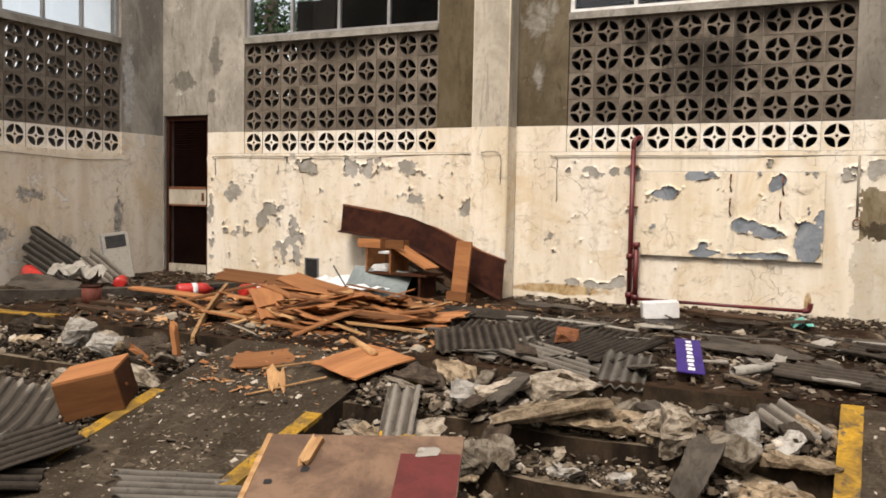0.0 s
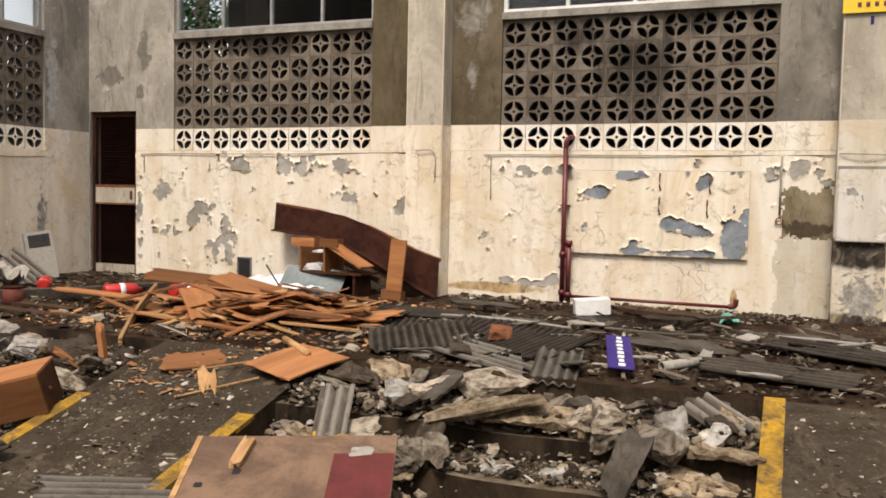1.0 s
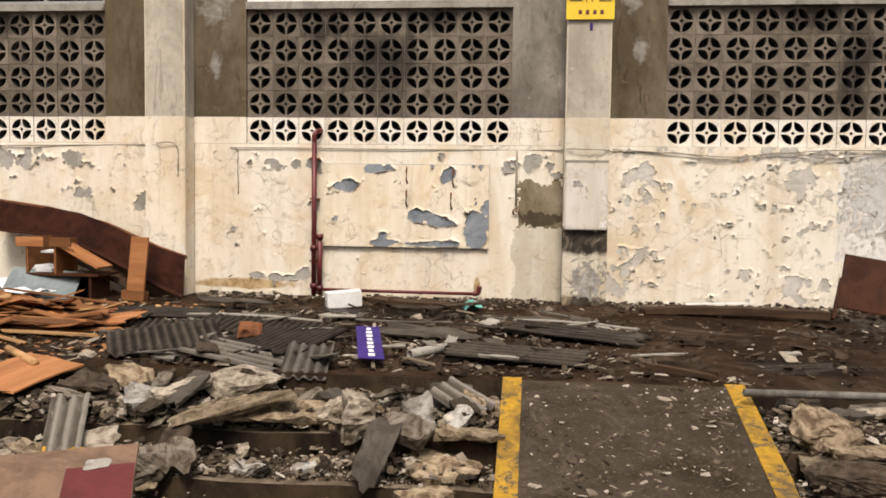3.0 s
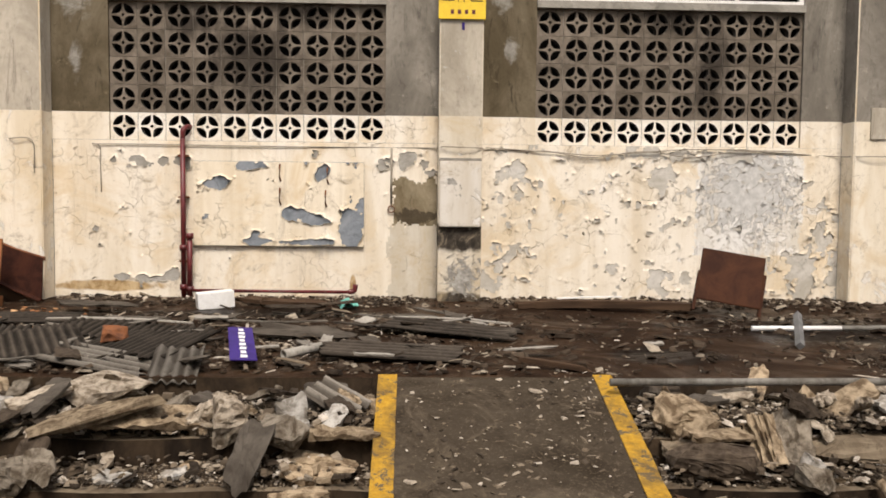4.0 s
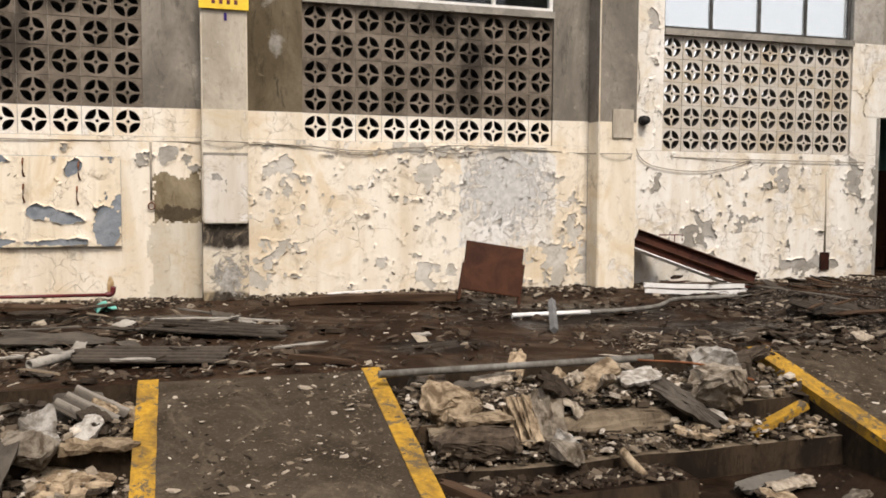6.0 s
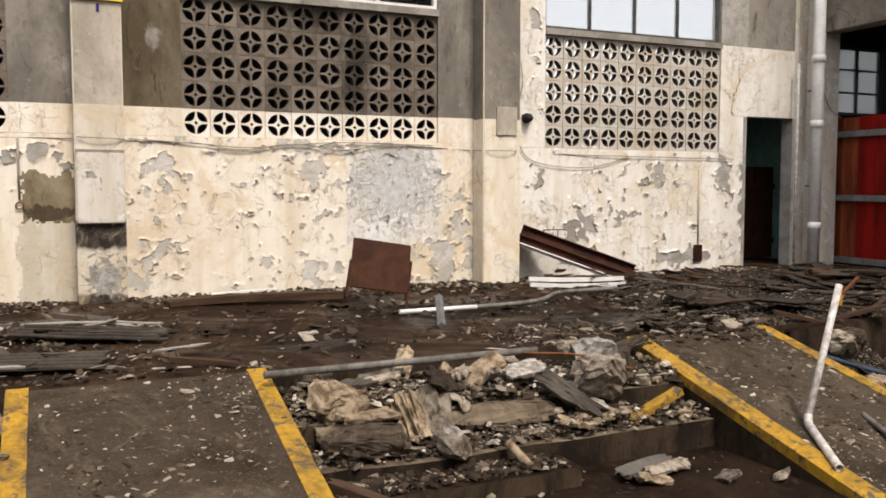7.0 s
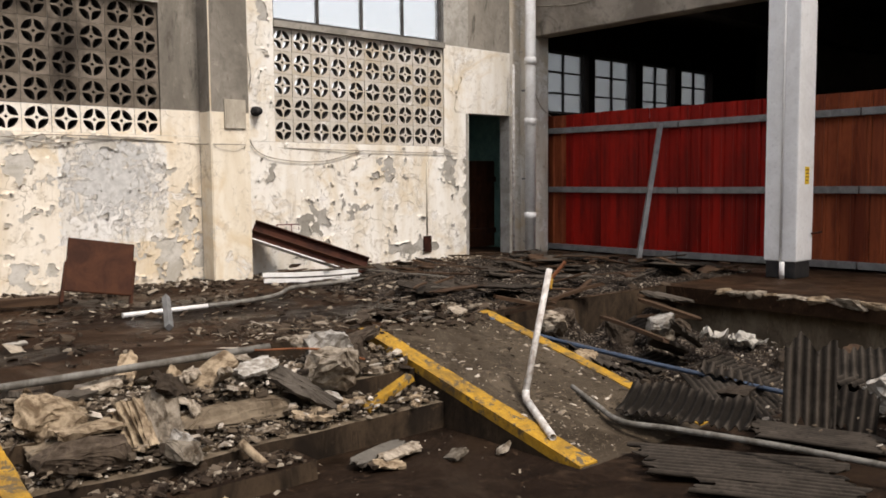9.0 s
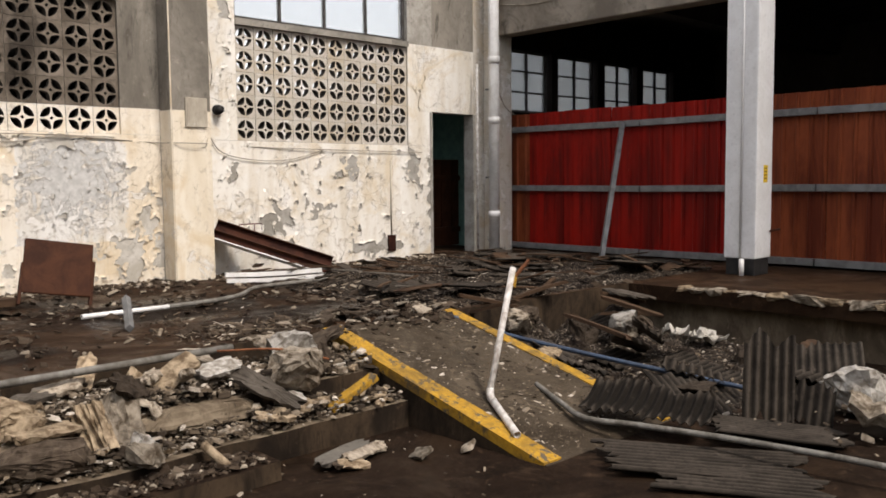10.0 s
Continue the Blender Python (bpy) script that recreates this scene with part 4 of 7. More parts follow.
def pipe(name, pts, r, mat, label, category="pipe", hollow=0.0, group="", path=True, sides=10):
    ob = thing(name, tube_bm(smooth_path(pts) if path else pts, r, sides, hollow), mat, label=label, category=category, group=group, smooth=True)
    return ob


rp = thing("fire_pipe", None, None, label="dark red painted water pipe on the wall", category="pipe")
for nm, pts in (("riser", [(-2.46, 9.56, -0.02), (-2.46, 9.56, 1.74)]), ("riser", [(-2.385, 9.53, 0.0), (-2.385, 9.53, 0.70)]),
                ("elbow", smooth_path([(-2.46, 9.56, 1.74), (-2.455, 9.56, 1.82), (-2.43, 9.60, 1.86), (-2.41, 9.70, 1.87)])),
                ("cross_pipe", [(-2.385, 9.53, 0.085), (-0.66, 9.53, 0.075)]), ("elbow", smooth_path([(-0.66, 9.53, 0.075), (-0.60, 9.53, 0.09), (-0.585, 9.53, 0.16)]))):
    bit = part(nm, tube_bm(pts, 0.028 if nm != "cross_pipe" else 0.018, 12), m_redpipe, rp, smooth=True)
riser = [o for o in rp.children if o.name.startswith("riser")]
for x, z in ((-2.46, 0.55), (-2.385, 0.68), (-2.46, 0.12), (-2.385, 0.1)):
    part("collar", tube_bm([(x, 9.555 if x < -2.4 else 9.53, z - 0.03), (x, 9.555 if x < -2.4 else 9.53, z + 0.03)], 0.042, 12), m_redpipe, riser[0] if x < -2.4 else riser[-1], smooth=True)
for z in (0.4, 1.1, 1.55):
    part("clip", box_bm(0.1, 0.1, 0.02, 0.003), m_rust, rp, m=pose(-2.46, 9.60, z))

pipe("cable", [(-8.42, 9.63, 1.42), (-8.42, 9.63, 1.62), (-8.3, 9.63, 1.68), (-6.4, 9.62, 1.675), (-4.4, 9.63, 1.70), (-4.2, 9.34, 1.70), (-3.97, 9.34, 1.68), (-3.95, 9.34, 1.34)], 0.006, m_cable, "thin slack grey cable along the wall", "cable", sides=6)
pipe("cable", [(-3.36, 9.63, 1.15), (-3.36, 9.63, 1.62), (-3.3, 9.63, 1.67), (-1.5, 9.63, 1.665), (0.28, 9.63, 1.67), (0.34, 9.345, 1.67), (0.76, 9.345, 1.66), (0.82, 9.63, 1.66), (1.5, 9.62, 1.65), (2.0, 9.61, 1.585), (2.6, 9.62, 1.66), (3.15, 9.61, 1.60), (3.7, 9.62, 1.675), (4.2, 9.63, 1.66), (4.8, 9.63, 1.63), (4.9, 9.345, 1.62), (5.3, 9.345, 1.62), (5.42, 9.73, 1.62), (7.0, 9.72, 1.60), (9.1, 9.72, 1.585)], 0.006, m_cable, "thin slack grey cable along the wall", "cable", sides=6)
pipe("cable", [(0.84, 9.63, 1.68), (1.6, 9.62, 1.64), (2.05, 9.615, 1.61), (2.6, 9.62, 1.65), (3.2, 9.62, 1.69), (4.3, 9.63, 1.68)], 0.006, m_cable, "thin slack grey cable along the wall", "cable", sides=6)
pipe("cable", [(5.56, 9.73, 4.2), (5.55, 9.72, 3.0), (5.6, 9.72, 2.5), (5.52, 9.73, 2.15), (5.55, 9.73, 1.75), (5.8, 9.72, 1.5), (6.6, 9.72, 1.44), (7.3, 9.72, 1.6)], 0.006, m_cable, "thin slack grey cable along the wall", "cable", sides=6)
pipe("cable", [(-9.40, 5.4, 1.60), (-9.40, 6.8, 1.61), (-9.40, 8.1, 1.57), (-9.40, 8.85, 1.60)], 0.008, m_cable, "thin slack grey cable along the side wall", "cable", sides=6)
pipe("conduit", [(-0.20, 9.63, 1.66), (-0.20, 9.63, 1.05)], 0.012, m_cable, "thin conduit with a ring end", "conduit", path=False)
ring = [(-0.20 + 0.035 * math.sin(a), 9.625, 0.99 + 0.035 * math.cos(a)) for a in (k * math.pi / 8 for k in range(17))]
pipe("iron_ring", ring, 0.008, m_rust, "small iron ring on the wall", "ring", path=False, sides=6)
pipe("vent_stub", [(5.66, 9.76, 2.06), (5.66, 9.70, 2.06)], 0.062, m_black, "short black round vent pipe", "vent", hollow=0.2, path=False, sides=16)
jb = thing("junction_box", box_bm(0.28, 0.02, 0.34, 0.004), m_pillar_up, pose(5.17, 9.349, 1.98), "flat grey cover plate on the pillar", "cover plate")
hatch = thing("wall_hatch", None, None, label="small dark recessed hatch in the wall", category="hatch")
bm = bmesh.new()
add_box(bm, -6.86, -6.68, NORTH - 0.012, NORTH - 0.002, 0.05, 0.30)
part("cover", bm, m_black, hatch)
for q in ((-6.88, -6.66, 0.30, 0.32), (-6.88, -6.66, 0.03, 0.05), (-6.88, -6.86, 0.05, 0.30), (-6.68, -6.66, 0.05, 0.30)):
    bm = bmesh.new()
    add_box(bm, q[0], q[1], NORTH - 0.022, NORTH, q[2], q[3])
    part("frame", bm, m_galv, hatch)
tap = thing("wall_socket", None, None, label="small dark outlet box low on the wall", category="outlet")
bm = bmesh.new()
add_box(bm, 8.42, 8.56, Y4 - 0.03, Y4, 0.12, 0.36)
part("body", bm, m_rust_dark, tap)
part("pipe", tube_bm([(8.49, Y4 - 0.015, 0.36), (8.49, Y4 - 0.015, 1.45)], 0.012, 8), m_pillar_up, tap, smooth=True)
for k, (x, z, w, h) in enumerate(((6.1, 0.62, 0.34, 0.014), (5.94, 0.58, 0.014, 0.08), (6.27, 0.58, 0.014, 0.08), (6.16, 0.56, 0.014, 0.12))):
    thing("painted_mark", box_bm(w, 0.004, h), m_redpipe, pose(x, Y4 - 0.003, z), "thin red painted line on the wall", "mark")

dp = thing("downpipe", None, None, label="white plastic downpipe beside the corner pillar", category="pipe")
dpp = part("pipe", tube_bm([(10.42, 9.44, -0.02), (10.42, 9.44, 6.1)], 0.085, 16), m_white, dp, smooth=True)
for z in (0.55, 2.05, 3.0):
    part("collar", tube_bm([(10.42, 9.44, z), (10.42, 9.44, z + 0.11)], 0.097, 16), m_white, dpp, smooth=True)
for z in (1.2, 2.6):
    part("clip", box_bm(0.16, 0.1, 0.025, 0.004), m_galv, dpp, m=pose(10.43, 9.52, z))

ysign = thing("yellow_sign", None, None, pose(0.545, 9.335, 3.02), label="yellow enamel sign with dark characters on the pillar", category="sign")
ypl = part("plate", box_bm(0.5, 0.012, 0.42, 0.003), m_ysign, ysign, m=pose(0, 0, 0.21))


def text(body, size, parent, m, mat):
    cu = bpy.data.curves.new("lettering", "FONT")
    cu.body, cu.size, cu.extrude, cu.align_x, cu.align_y = body, size, 0.0015, "CENTER", "CENTER"
    ob = bpy.data.objects.new("lettering", cu)
    me = bpy.data.meshes.new_from_object(ob)
    bpy.data.objects.remove(ob)
    me.materials.append(mat)
    o = new("lettering", me)
    o.parent = parent
    o.matrix_basis = m
    return o


text("工作區", 0.15, ypl, pose(0, -0.0085, 0.025, 90, 0, 0), m_black)
for k in range(4):
    part("character_bar", box_bm(0.035, 0.003, 0.045), m_redpipe, ypl, m=pose(-0.105 + k * 0.075, -0.0075, -0.135))
part("screw", tube_bm([(0, -0.008, 0), (0, -0.014, 0)], 0.008, 8), m_galv, ypl, m=pose(-0.22, 0, 0.17))
thing("purple_tape", box_bm(0.03, 0.004, 0.08, 0.001), m_purple, pose(0.56, 9.356, 2.95), "small purple strip under the sign", "tape")

# ---------------------------------------------------------------- fence and column
fence = thing("site_fence", None, None, label="red and faded orange ribbed steel site fence", category="fence")


def ribbed(width, height, mat, nm, m):
    """A trapezoid-ribbed sheet standing on its base, ribs upright."""
    bm = bmesh.new()
    prof, x = [], 0.0
    while x < width - 1e-6:
        for dx, d in ((0, 0), (0.12, 0), (0.135, 0.022), (0.165, 0.022), (0.18, 0)):
            if x + dx <= width:
                prof.append((x + dx, d))
        x += 0.18
    prof.append((width, 0))
    rows = [[bm.verts.new((px, -d + t, z)) for px, d in prof] for t in (0, 0.004) for z in (0, height)]
    for lo, hi in ((rows[0], rows[1]), (rows[3], rows[2])):
        for k in range(len(prof) - 1):
            bm.faces.new((lo[k], lo[k + 1], hi[k + 1], hi[k]))
    for a, b in ((rows[0], rows[2]), (rows[3], rows[1])):
        for k in range(len(prof) - 1):
            bm.faces.new((a[k], b[k], b[k + 1], a[k + 1]))
    part(nm, bm, mat, fence, m=m)


y = 9.72
for k, (w, mt) in enumerate(((0.42, m_orangefence), (0.72, m_redfence), (0.9, m_redfence), (0.9, m_redfence), (0.9, m_redfence), (0.72, m_redfence), (0.72, m_orangefence), (0.9, m_orangefence), (0.9, m_orangefence), (0.9, m_orangefence), (0.9, m_orangefence), (0.9, m_orangefence), (0.9, m_orangefence))):
    ribbed(w - 0.004, 2.17 + 0.005 * (k % 3), mt, "sheet", pose(11.13 + 0.004 * (k % 2), y, 0.06, 0, 0, -90))
    y -= w
for z in (0.03, 0.97, 1.93):
    yy = 9.7
    for k in range(4):
        part("rail", box_bm(0.05, 2.56, 0.09, 0.004), m_galv, fence, m=pose(11.07, yy - 1.28, z + 0.045, 0.25 * (-1) ** k, 0, 0))
        yy -= 2.58
for yy in (5.3, 2.0, -0.6):
    part("post", box_bm(0.06, 0.06, 2.2, 0.004, True), m_galv, fence, m=pose(11.2, yy, 0.0))
br = tube_bm([(10.99, 7.39, 1.98), (10.30, 7.27, -0.02)], 0.045, 4)
thing("fence_brace", br, m_galv, label="slanting galvanised steel brace against the fence", category="brace")
br = tube_bm([(10.99, 3.3, 1.8), (10.2, 3.25, -0.02)], 0.045, 4)
thing("fence_brace", br, m_galv, label="slanting galvanised steel brace against the fence", category="brace")

col = thing("column", None, None, pose(9.97, 4.90, 0), label="white painted square column with a black foot", category="column", kind="structure")
part("shaft", box_bm(0.40, 0.40, 6.0, 0.02, True), m_white_col, col, m=pose(0, 0, 0.2))
part("foot", box_bm(0.36, 0.36, 0.2, 0.01, True), m_black, col)
part("drain_pipe", tube_bm([(-0.222, -0.02, 0.06), (-0.222, -0.02, 6.1)], 0.014, 8), m_white_col, col, smooth=True)
part("drain_pipe", tube_bm([(-0.235, -0.05, 0.0), (-0.235, -0.05, 0.2)], 0.03, 8), m_white, col, smooth=True)
notice = thing("yellow_notice", None, None, pose(9.99, 4.6975, 1.2), label="small yellow notice stuck on the column", category="notice")
part("sheet", box_bm(0.1, 0.003, 0.2), m_ysign, notice)
for k in range(4):
    part("line_bar", box_bm(0.07, 0.002, 0.012), m_redpipe, notice, m=pose(0, -0.0025, 0.065 - k * 0.04))
pipe("cable", [(10.56, 9.52, 2.95), (10.6, 9.5, 2.6), (10.75, 9.5, 2.35), (10.98, 9.5, 2.22)], 0.007, m_cable, "slack cable hanging by the downpipe", "cable", sides=6)
pipe("thin_conduit", [(10.22, 9.62, 0.05), (10.22, 9.62, 3.0)], 0.022, m_pipe_white, "thin grey pipe beside the downpipe", "pipe", path=False)
pipe("cable", [(10.615, 9.5, 3.95), (10.61, 8.6, 3.86), (10.61, 7.2, 3.98), (10.61, 5.2, 4.02), (10.61, 2.0, 4.05)], 0.008, m_cable, "thin dark cable along the edge beam", "cable", sides=6)
pipe("latch_rod", [(10.1, 4.68, 0.52), (10.4, 4.70, 0.525)], 0.012, m_rust_dark, "dark iron rod fixed at the column", "rod", path=False)

# ---------------------------------------------------------------- makers of loose things
def hull_bm(pts):
    bm = bmesh.new()
    for p in pts:
        bm.verts.new(p)
    r = bmesh.ops.convex_hull(bm, input=bm.verts[:])
    bmesh.ops.delete(bm, geom=[g for g in r["geom_interior"] if isinstance(g, bmesh.types.BMVert)], context="VERTS")
    return bm


def lump_bm(sx, sy, sz, rng, n=20):
    """An angular broken lump, roughened."""
    pts = []
    for _ in range(n):
        v = Vector((rng.uniform(-1, 1), rng.uniform(-1, 1), rng.uniform(-1, 1)))
        v = v / max(abs(v.x), abs(v.y), abs(v.z)) * rng.uniform(0.72, 1.0)
        pts.append((v.x * sx / 2, v.y * sy / 2, v.z * sz / 2))
    bm = hull_bm(pts)
    big = max(sx, sy, sz) > 0.2
    bmesh.ops.subdivide_edges(bm, edges=bm.edges[:], cuts=4 if big else 2, use_grid_fill=True)
    k, o = min(sx, sy, sz), rng.uniform(0, 99)
    for v in bm.verts:
        p = v.co / max(sx, sy, sz)
        a = 0.11 * noise.noise((p.x * 4 + o, p.y * 4, p.z * 4)) + 0.07 * noise.noise((p.x * 11, p.y * 11 + o, p.z * 11))
        v.co += v.co.normalized() * k * a + Vector((rng.uniform(-k, k), rng.uniform(-k, k), rng.uniform(-k, k))) * 0.035
    return bm


def shard_bm(sx, sy, th, rng, n=9):
    """A flat broken plate with a torn outline, rough faces and crumbled edges."""
    bm = bmesh.new()
    m = n * 3
    o = rng.uniform(0, 99)
    corner = [rng.uniform(0.72, 1.02) for _ in range(n)]
    rings = {1: [], -1: []}
    for side in (1, -1):
        for q in (1.0, 0.62, 0.28):
            ring = []
            for k in range(m):
                a = 2 * math.pi * k / m
                c, s_ = math.cos(a), math.sin(a)
                u = k / 3
                w = corner[int(u) % n] * (1 - u % 1) + corner[(int(u) + 1) % n] * (u % 1)
                w *= 1 + 0.16 * noise.noise((c * 2.5 + o, s_ * 2.5, 0)) + 0.10 * noise.noise((c * 8, s_ * 8 + o, 1))
                r = 0.5 / max(abs(c), abs(s_)) ** 0.8 * w * q * (1.0 if side > 0 or q < 1 else rng.uniform(0.86, 1.04))
                x, y = c * r * sx, s_ * r * sy
                z = side * th / 2 + th * (0.45 * noise.noise((x * 9 + o, y * 9, side)) + 0.3 * noise.noise((x * 30, y * 30 + o, side)))
                if q == 1.0:
                    z -= side * th * rng.uniform(0.0, 0.3)
                ring.append(bm.verts.new((x, y, z)))
            rings[side].append(ring)
    for side in (1, -1):
        for a, b in zip(rings[side], rings[side][1:]):
            for k in range(m):
                bm.faces.new((a[k], a[(k + 1) % m], b[(k + 1) % m], b[k]))
        bm.faces.new(rings[side][-1])
    for k in range(m):
        bm.faces.new((rings[1][0][k], rings[-1][0][k], rings[-1][0][(k + 1) % m], rings[1][0][(k + 1) % m]))
    bmesh.ops.recalc_face_normals(bm, faces=bm.faces[:])
    return bm


def corr_bm(length, width, rng, pitch=0.075, amp=0.016, th=0.007, ragged=0.06, sag=0.0, rows=6):
    """A corrugated fibre-cement sheet: ribs run along x, ends broken."""
    bm = bmesh.new()
    n = max(8, int(width / pitch * 6))
    seed = rng.uniform(0, 50)
    layers = []
    for t in (0, -th):
        g = []
        for j in range(n + 1):
            y = -width / 2 + width * j / n
            a = -length / 2 + ragged * (noise.noise((y * 9, seed, 0)) + 0.6 * noise.noise((y * 31, seed, 4)))
            b = length / 2 + ragged * (noise.noise((y * 9, seed, 9)) + 0.6 * noise.noise((y * 31, seed, 7)))
            z = amp * math.sin(2 * math.pi * y / pitch) + t
            g.append([bm.verts.new((a + (b - a) * k / rows, y, z - sag * math.sin(math.pi * k / rows) + 0.006 * noise.noise((k * 0.9, y * 3, seed)))) for k in range(rows + 1)])
        layers.append(g)
    top, bot = layers
    for j in range(n):
        for k in range(rows):
            bm.faces.new((top[j][k], top[j][k + 1], top[j + 1][k + 1], top[j + 1][k]))
            bm.faces.new((bot[j][k], bot[j + 1][k], bot[j + 1][k + 1], bot[j][k + 1]))
        for k in (0, rows):
            bm.faces.new((top[j][k], top[j + 1][k], bot[j + 1][k], bot[j][k]))
    for j in (0, n):
        for k in range(rows):
            bm.faces.new((top[j][k], bot[j][k], bot[j][k + 1], top[j][k + 1]))
    bmesh.ops.recalc_face_normals(bm, faces=bm.faces[:])
    return bm


def plank_bm(length, width, th, rng, split=0.05):
    """A board with splintered ends and a slight warp; length along x."""
    bm = bmesh.new()
    n = 5
    warp, tw = rng.uniform(-0.02, 0.02) * length, rng.uniform(-0.05, 0.05)
    rows = []
    for k in range(4):
        u = k / 3
        row = []
        for t in (th / 2, -th / 2):
            for j in range(n + 1):
                y = -width / 2 + width * j / n
                x = -length / 2 + length * u
                if k in (0, 3):
                    x += rng.uniform(-split, split) * (0.4 + width)
                row.append(bm.verts.new((x, y, t + warp * math.sin(math.pi * u) + tw * y * (u - 0.5))))
        rows.append(row)
    m = n + 1
    for a, b in zip(rows, rows[1:]):
        for j in range(n):
            bm.faces.new((a[j], b[j], b[j + 1], a[j + 1]))
            bm.faces.new((a[m + j], a[m + j + 1], b[m + j + 1], b[m + j]))
        bm.faces.new((a[0], a[m], b[m], b[0]))
        bm.faces.new((a[n], b[n], b[m + n], a[m + n]))
    for r in (rows[0], rows[-1]):
        for j in range(n):
            bm.faces.new((r[j], r[j + 1], r[m + j + 1], r[m + j]))
    bmesh.ops.recalc_face_normals(bm, faces=bm.faces[:])
    return bm


def chips(name, count, spots, mat, rng, size=(0.008, 0.03), flat=0.5, label="", lift=0.0, zfun=ground_z, slim=1.0):
    """Uncountable small debris over rectangles (x0, x1, y0, y1, weight), as one mesh."""
    verts, faces = [], []
    total = sum(q[4] for q in spots)
    for x0, x1, y0, y1, w in spots:
        for _ in range(int(count * w / total)):
            x, y = rng.uniform(x0, x1), rng.uniform(y0, y1)
            if noise.noise((x * 1.7, y * 1.7, 2.2)) < rng.uniform(-0.7, 0.25):
                continue
            s = rng.uniform(*size) * (1.0 if rng.random() < 0.85 else 2.0)
            el = rng.uniform(0.4, 1.0) * slim
            a = rng.uniform(0, 6.28)
            c, n_ = math.cos(a), math.sin(a)
            tx, ty = rng.uniform(-0.4, 0.4), rng.uniform(-0.4, 0.4)
            h = s * flat * slim * rng.uniform(0.5, 1.2)
            z = zfun(x, y) + h * 0.5 + lift * rng.random()
            i = len(verts)
            base = []
            for u, v in ((-1, -1), (1, -0.8), (0.9, 1), (-0.8, 0.9)):
                u, v = u * s * rng.uniform(0.6, 1.1), v * s * el * rng.uniform(0.6, 1.1)
                base.append((u, v))
            for t in (-0.5, 0.5):
                for u, v in base:
                    k = 1.0 if t < 0 else rng.uniform(0.6, 0.95)
                    uu, vv = u * k, v * k
                    verts.append((x + uu * c - vv * n_, y + uu * n_ + vv * c, z + h * t + tx * uu + ty * vv))
            faces += [(i, i + 3, i + 2, i + 1), (i + 4, i + 5, i + 6, i + 7)] + [(i + k, i + (k + 1) % 4, i + 4 + (k + 1) % 4, i + 4 + k) for k in range(4)]
    me = bpy.data.meshes.new(name)
    me.from_pydata(verts, [], faces)
    me.materials.append(mat)
    return tagged(new(name, me), label, "debris", "", "stuff")


R = random.Random(7)

# ---------------------------------------------------------------- loose things on the walkway, west end
heap = []
for k in range(16):
    L, W = R.uniform(0.3, 1.05), R.choice((0.04, 0.06, 0.12, 0.2, 0.3, 0.42))
    ob = thing("broken_board", plank_bm(L, W, R.uniform(0.008, 0.02), R, 0.12), m_wood if k % 5 else m_wood_pale, pose(0, -50, 0),
               "broken orange-brown veneered board in a heap", "board", "heap of broken boards")
    heap.append(ob)
placed = 0
while placed < 190:
    u, v = R.gauss(0, 0.5), R.gauss(0, 0.5)
    if u * u + v * v > 1.2:
        continue
    x = -4.65 + 1.3 * u - 0.25 * v
    y = 6.95 + 0.95 * v + 0.2 * u
    h = max(0.0, 0.19 * (1 - (u * u + v * v)))
    m = pose(x, y, 0.015 + h * R.random() + 0.01, R.uniform(-14, 14), R.uniform(-16, 16), R.uniform(0, 360) if R.random() < 0.4 else R.gauss(8, 25))
    src = R.choice(heap)
    if placed < 16:
        heap[placed].matrix_world = m
    else:
        copy_thing(src, m)
    placed += 1
for x, y, z, L, W, rx, ry, rz, mt in ((-5.9, 6.75, 0.16, 0.95, 0.16, 6, -14, 15, m_wood), (-4.75, 6.5, 0.14, 0.62, 0.5, 10, -8, 30, m_wood), (-5.3, 6.15, 0.06, 0.55, 0.12, 0, 4, 12, m_wood_pale),
                                 (-5.2, 7.5, 0.22, 1.2, 0.3, 12, 5, -20, m_wood), (-4.3, 7.6, 0.18, 1.0, 0.25, -8, 8, 12, m_wood), (-3.9, 6.9, 0.1, 0.9, 0.2, 5, -10, -18, m_wood),
                                 (-3.7, 6.3, 0.06, 0.7, 0.05, 0, 3, 10, m_wood_pale), (-6.6, 6.9, 0.1, 1.1, 0.14, 5, 3, 4, m_wood), (-6.3, 7.9, 0.2, 0.9, 0.35, 15, 5, 20, m_wood)):
    thing("broken_board", plank_bm(L, W, 0.018, R, 0.08), mt, pose(x, y, z, rx, ry, rz), "large orange-brown board on top of the heap", "board", "heap of broken boards")
thing("long_batten", plank_bm(2.0, 0.07, 0.03, R, 0.03), m_wood_pale, look((-5.5, 6.2, 0.08), (-4.9, 5.25, -0.05)) @ pose(0, 0, 0, 0, 90, 0), "long pale batten reaching from the heap into the pit", "batten")
thing("timber_stake", plank_bm(0.55, 0.08, 0.035, R, 0.1), m_wood, pose(-4.78, 4.98, -0.12, 0, 84, 20), "short brown stake upright in the rubble", "stake")
thing("timber_stake", plank_bm(0.5, 0.06, 0.03, R, 0.1), m_wood, pose(-5.0, 5.02, -0.2, 10, 38, 40), "short brown stake slanting in the rubble", "stake")

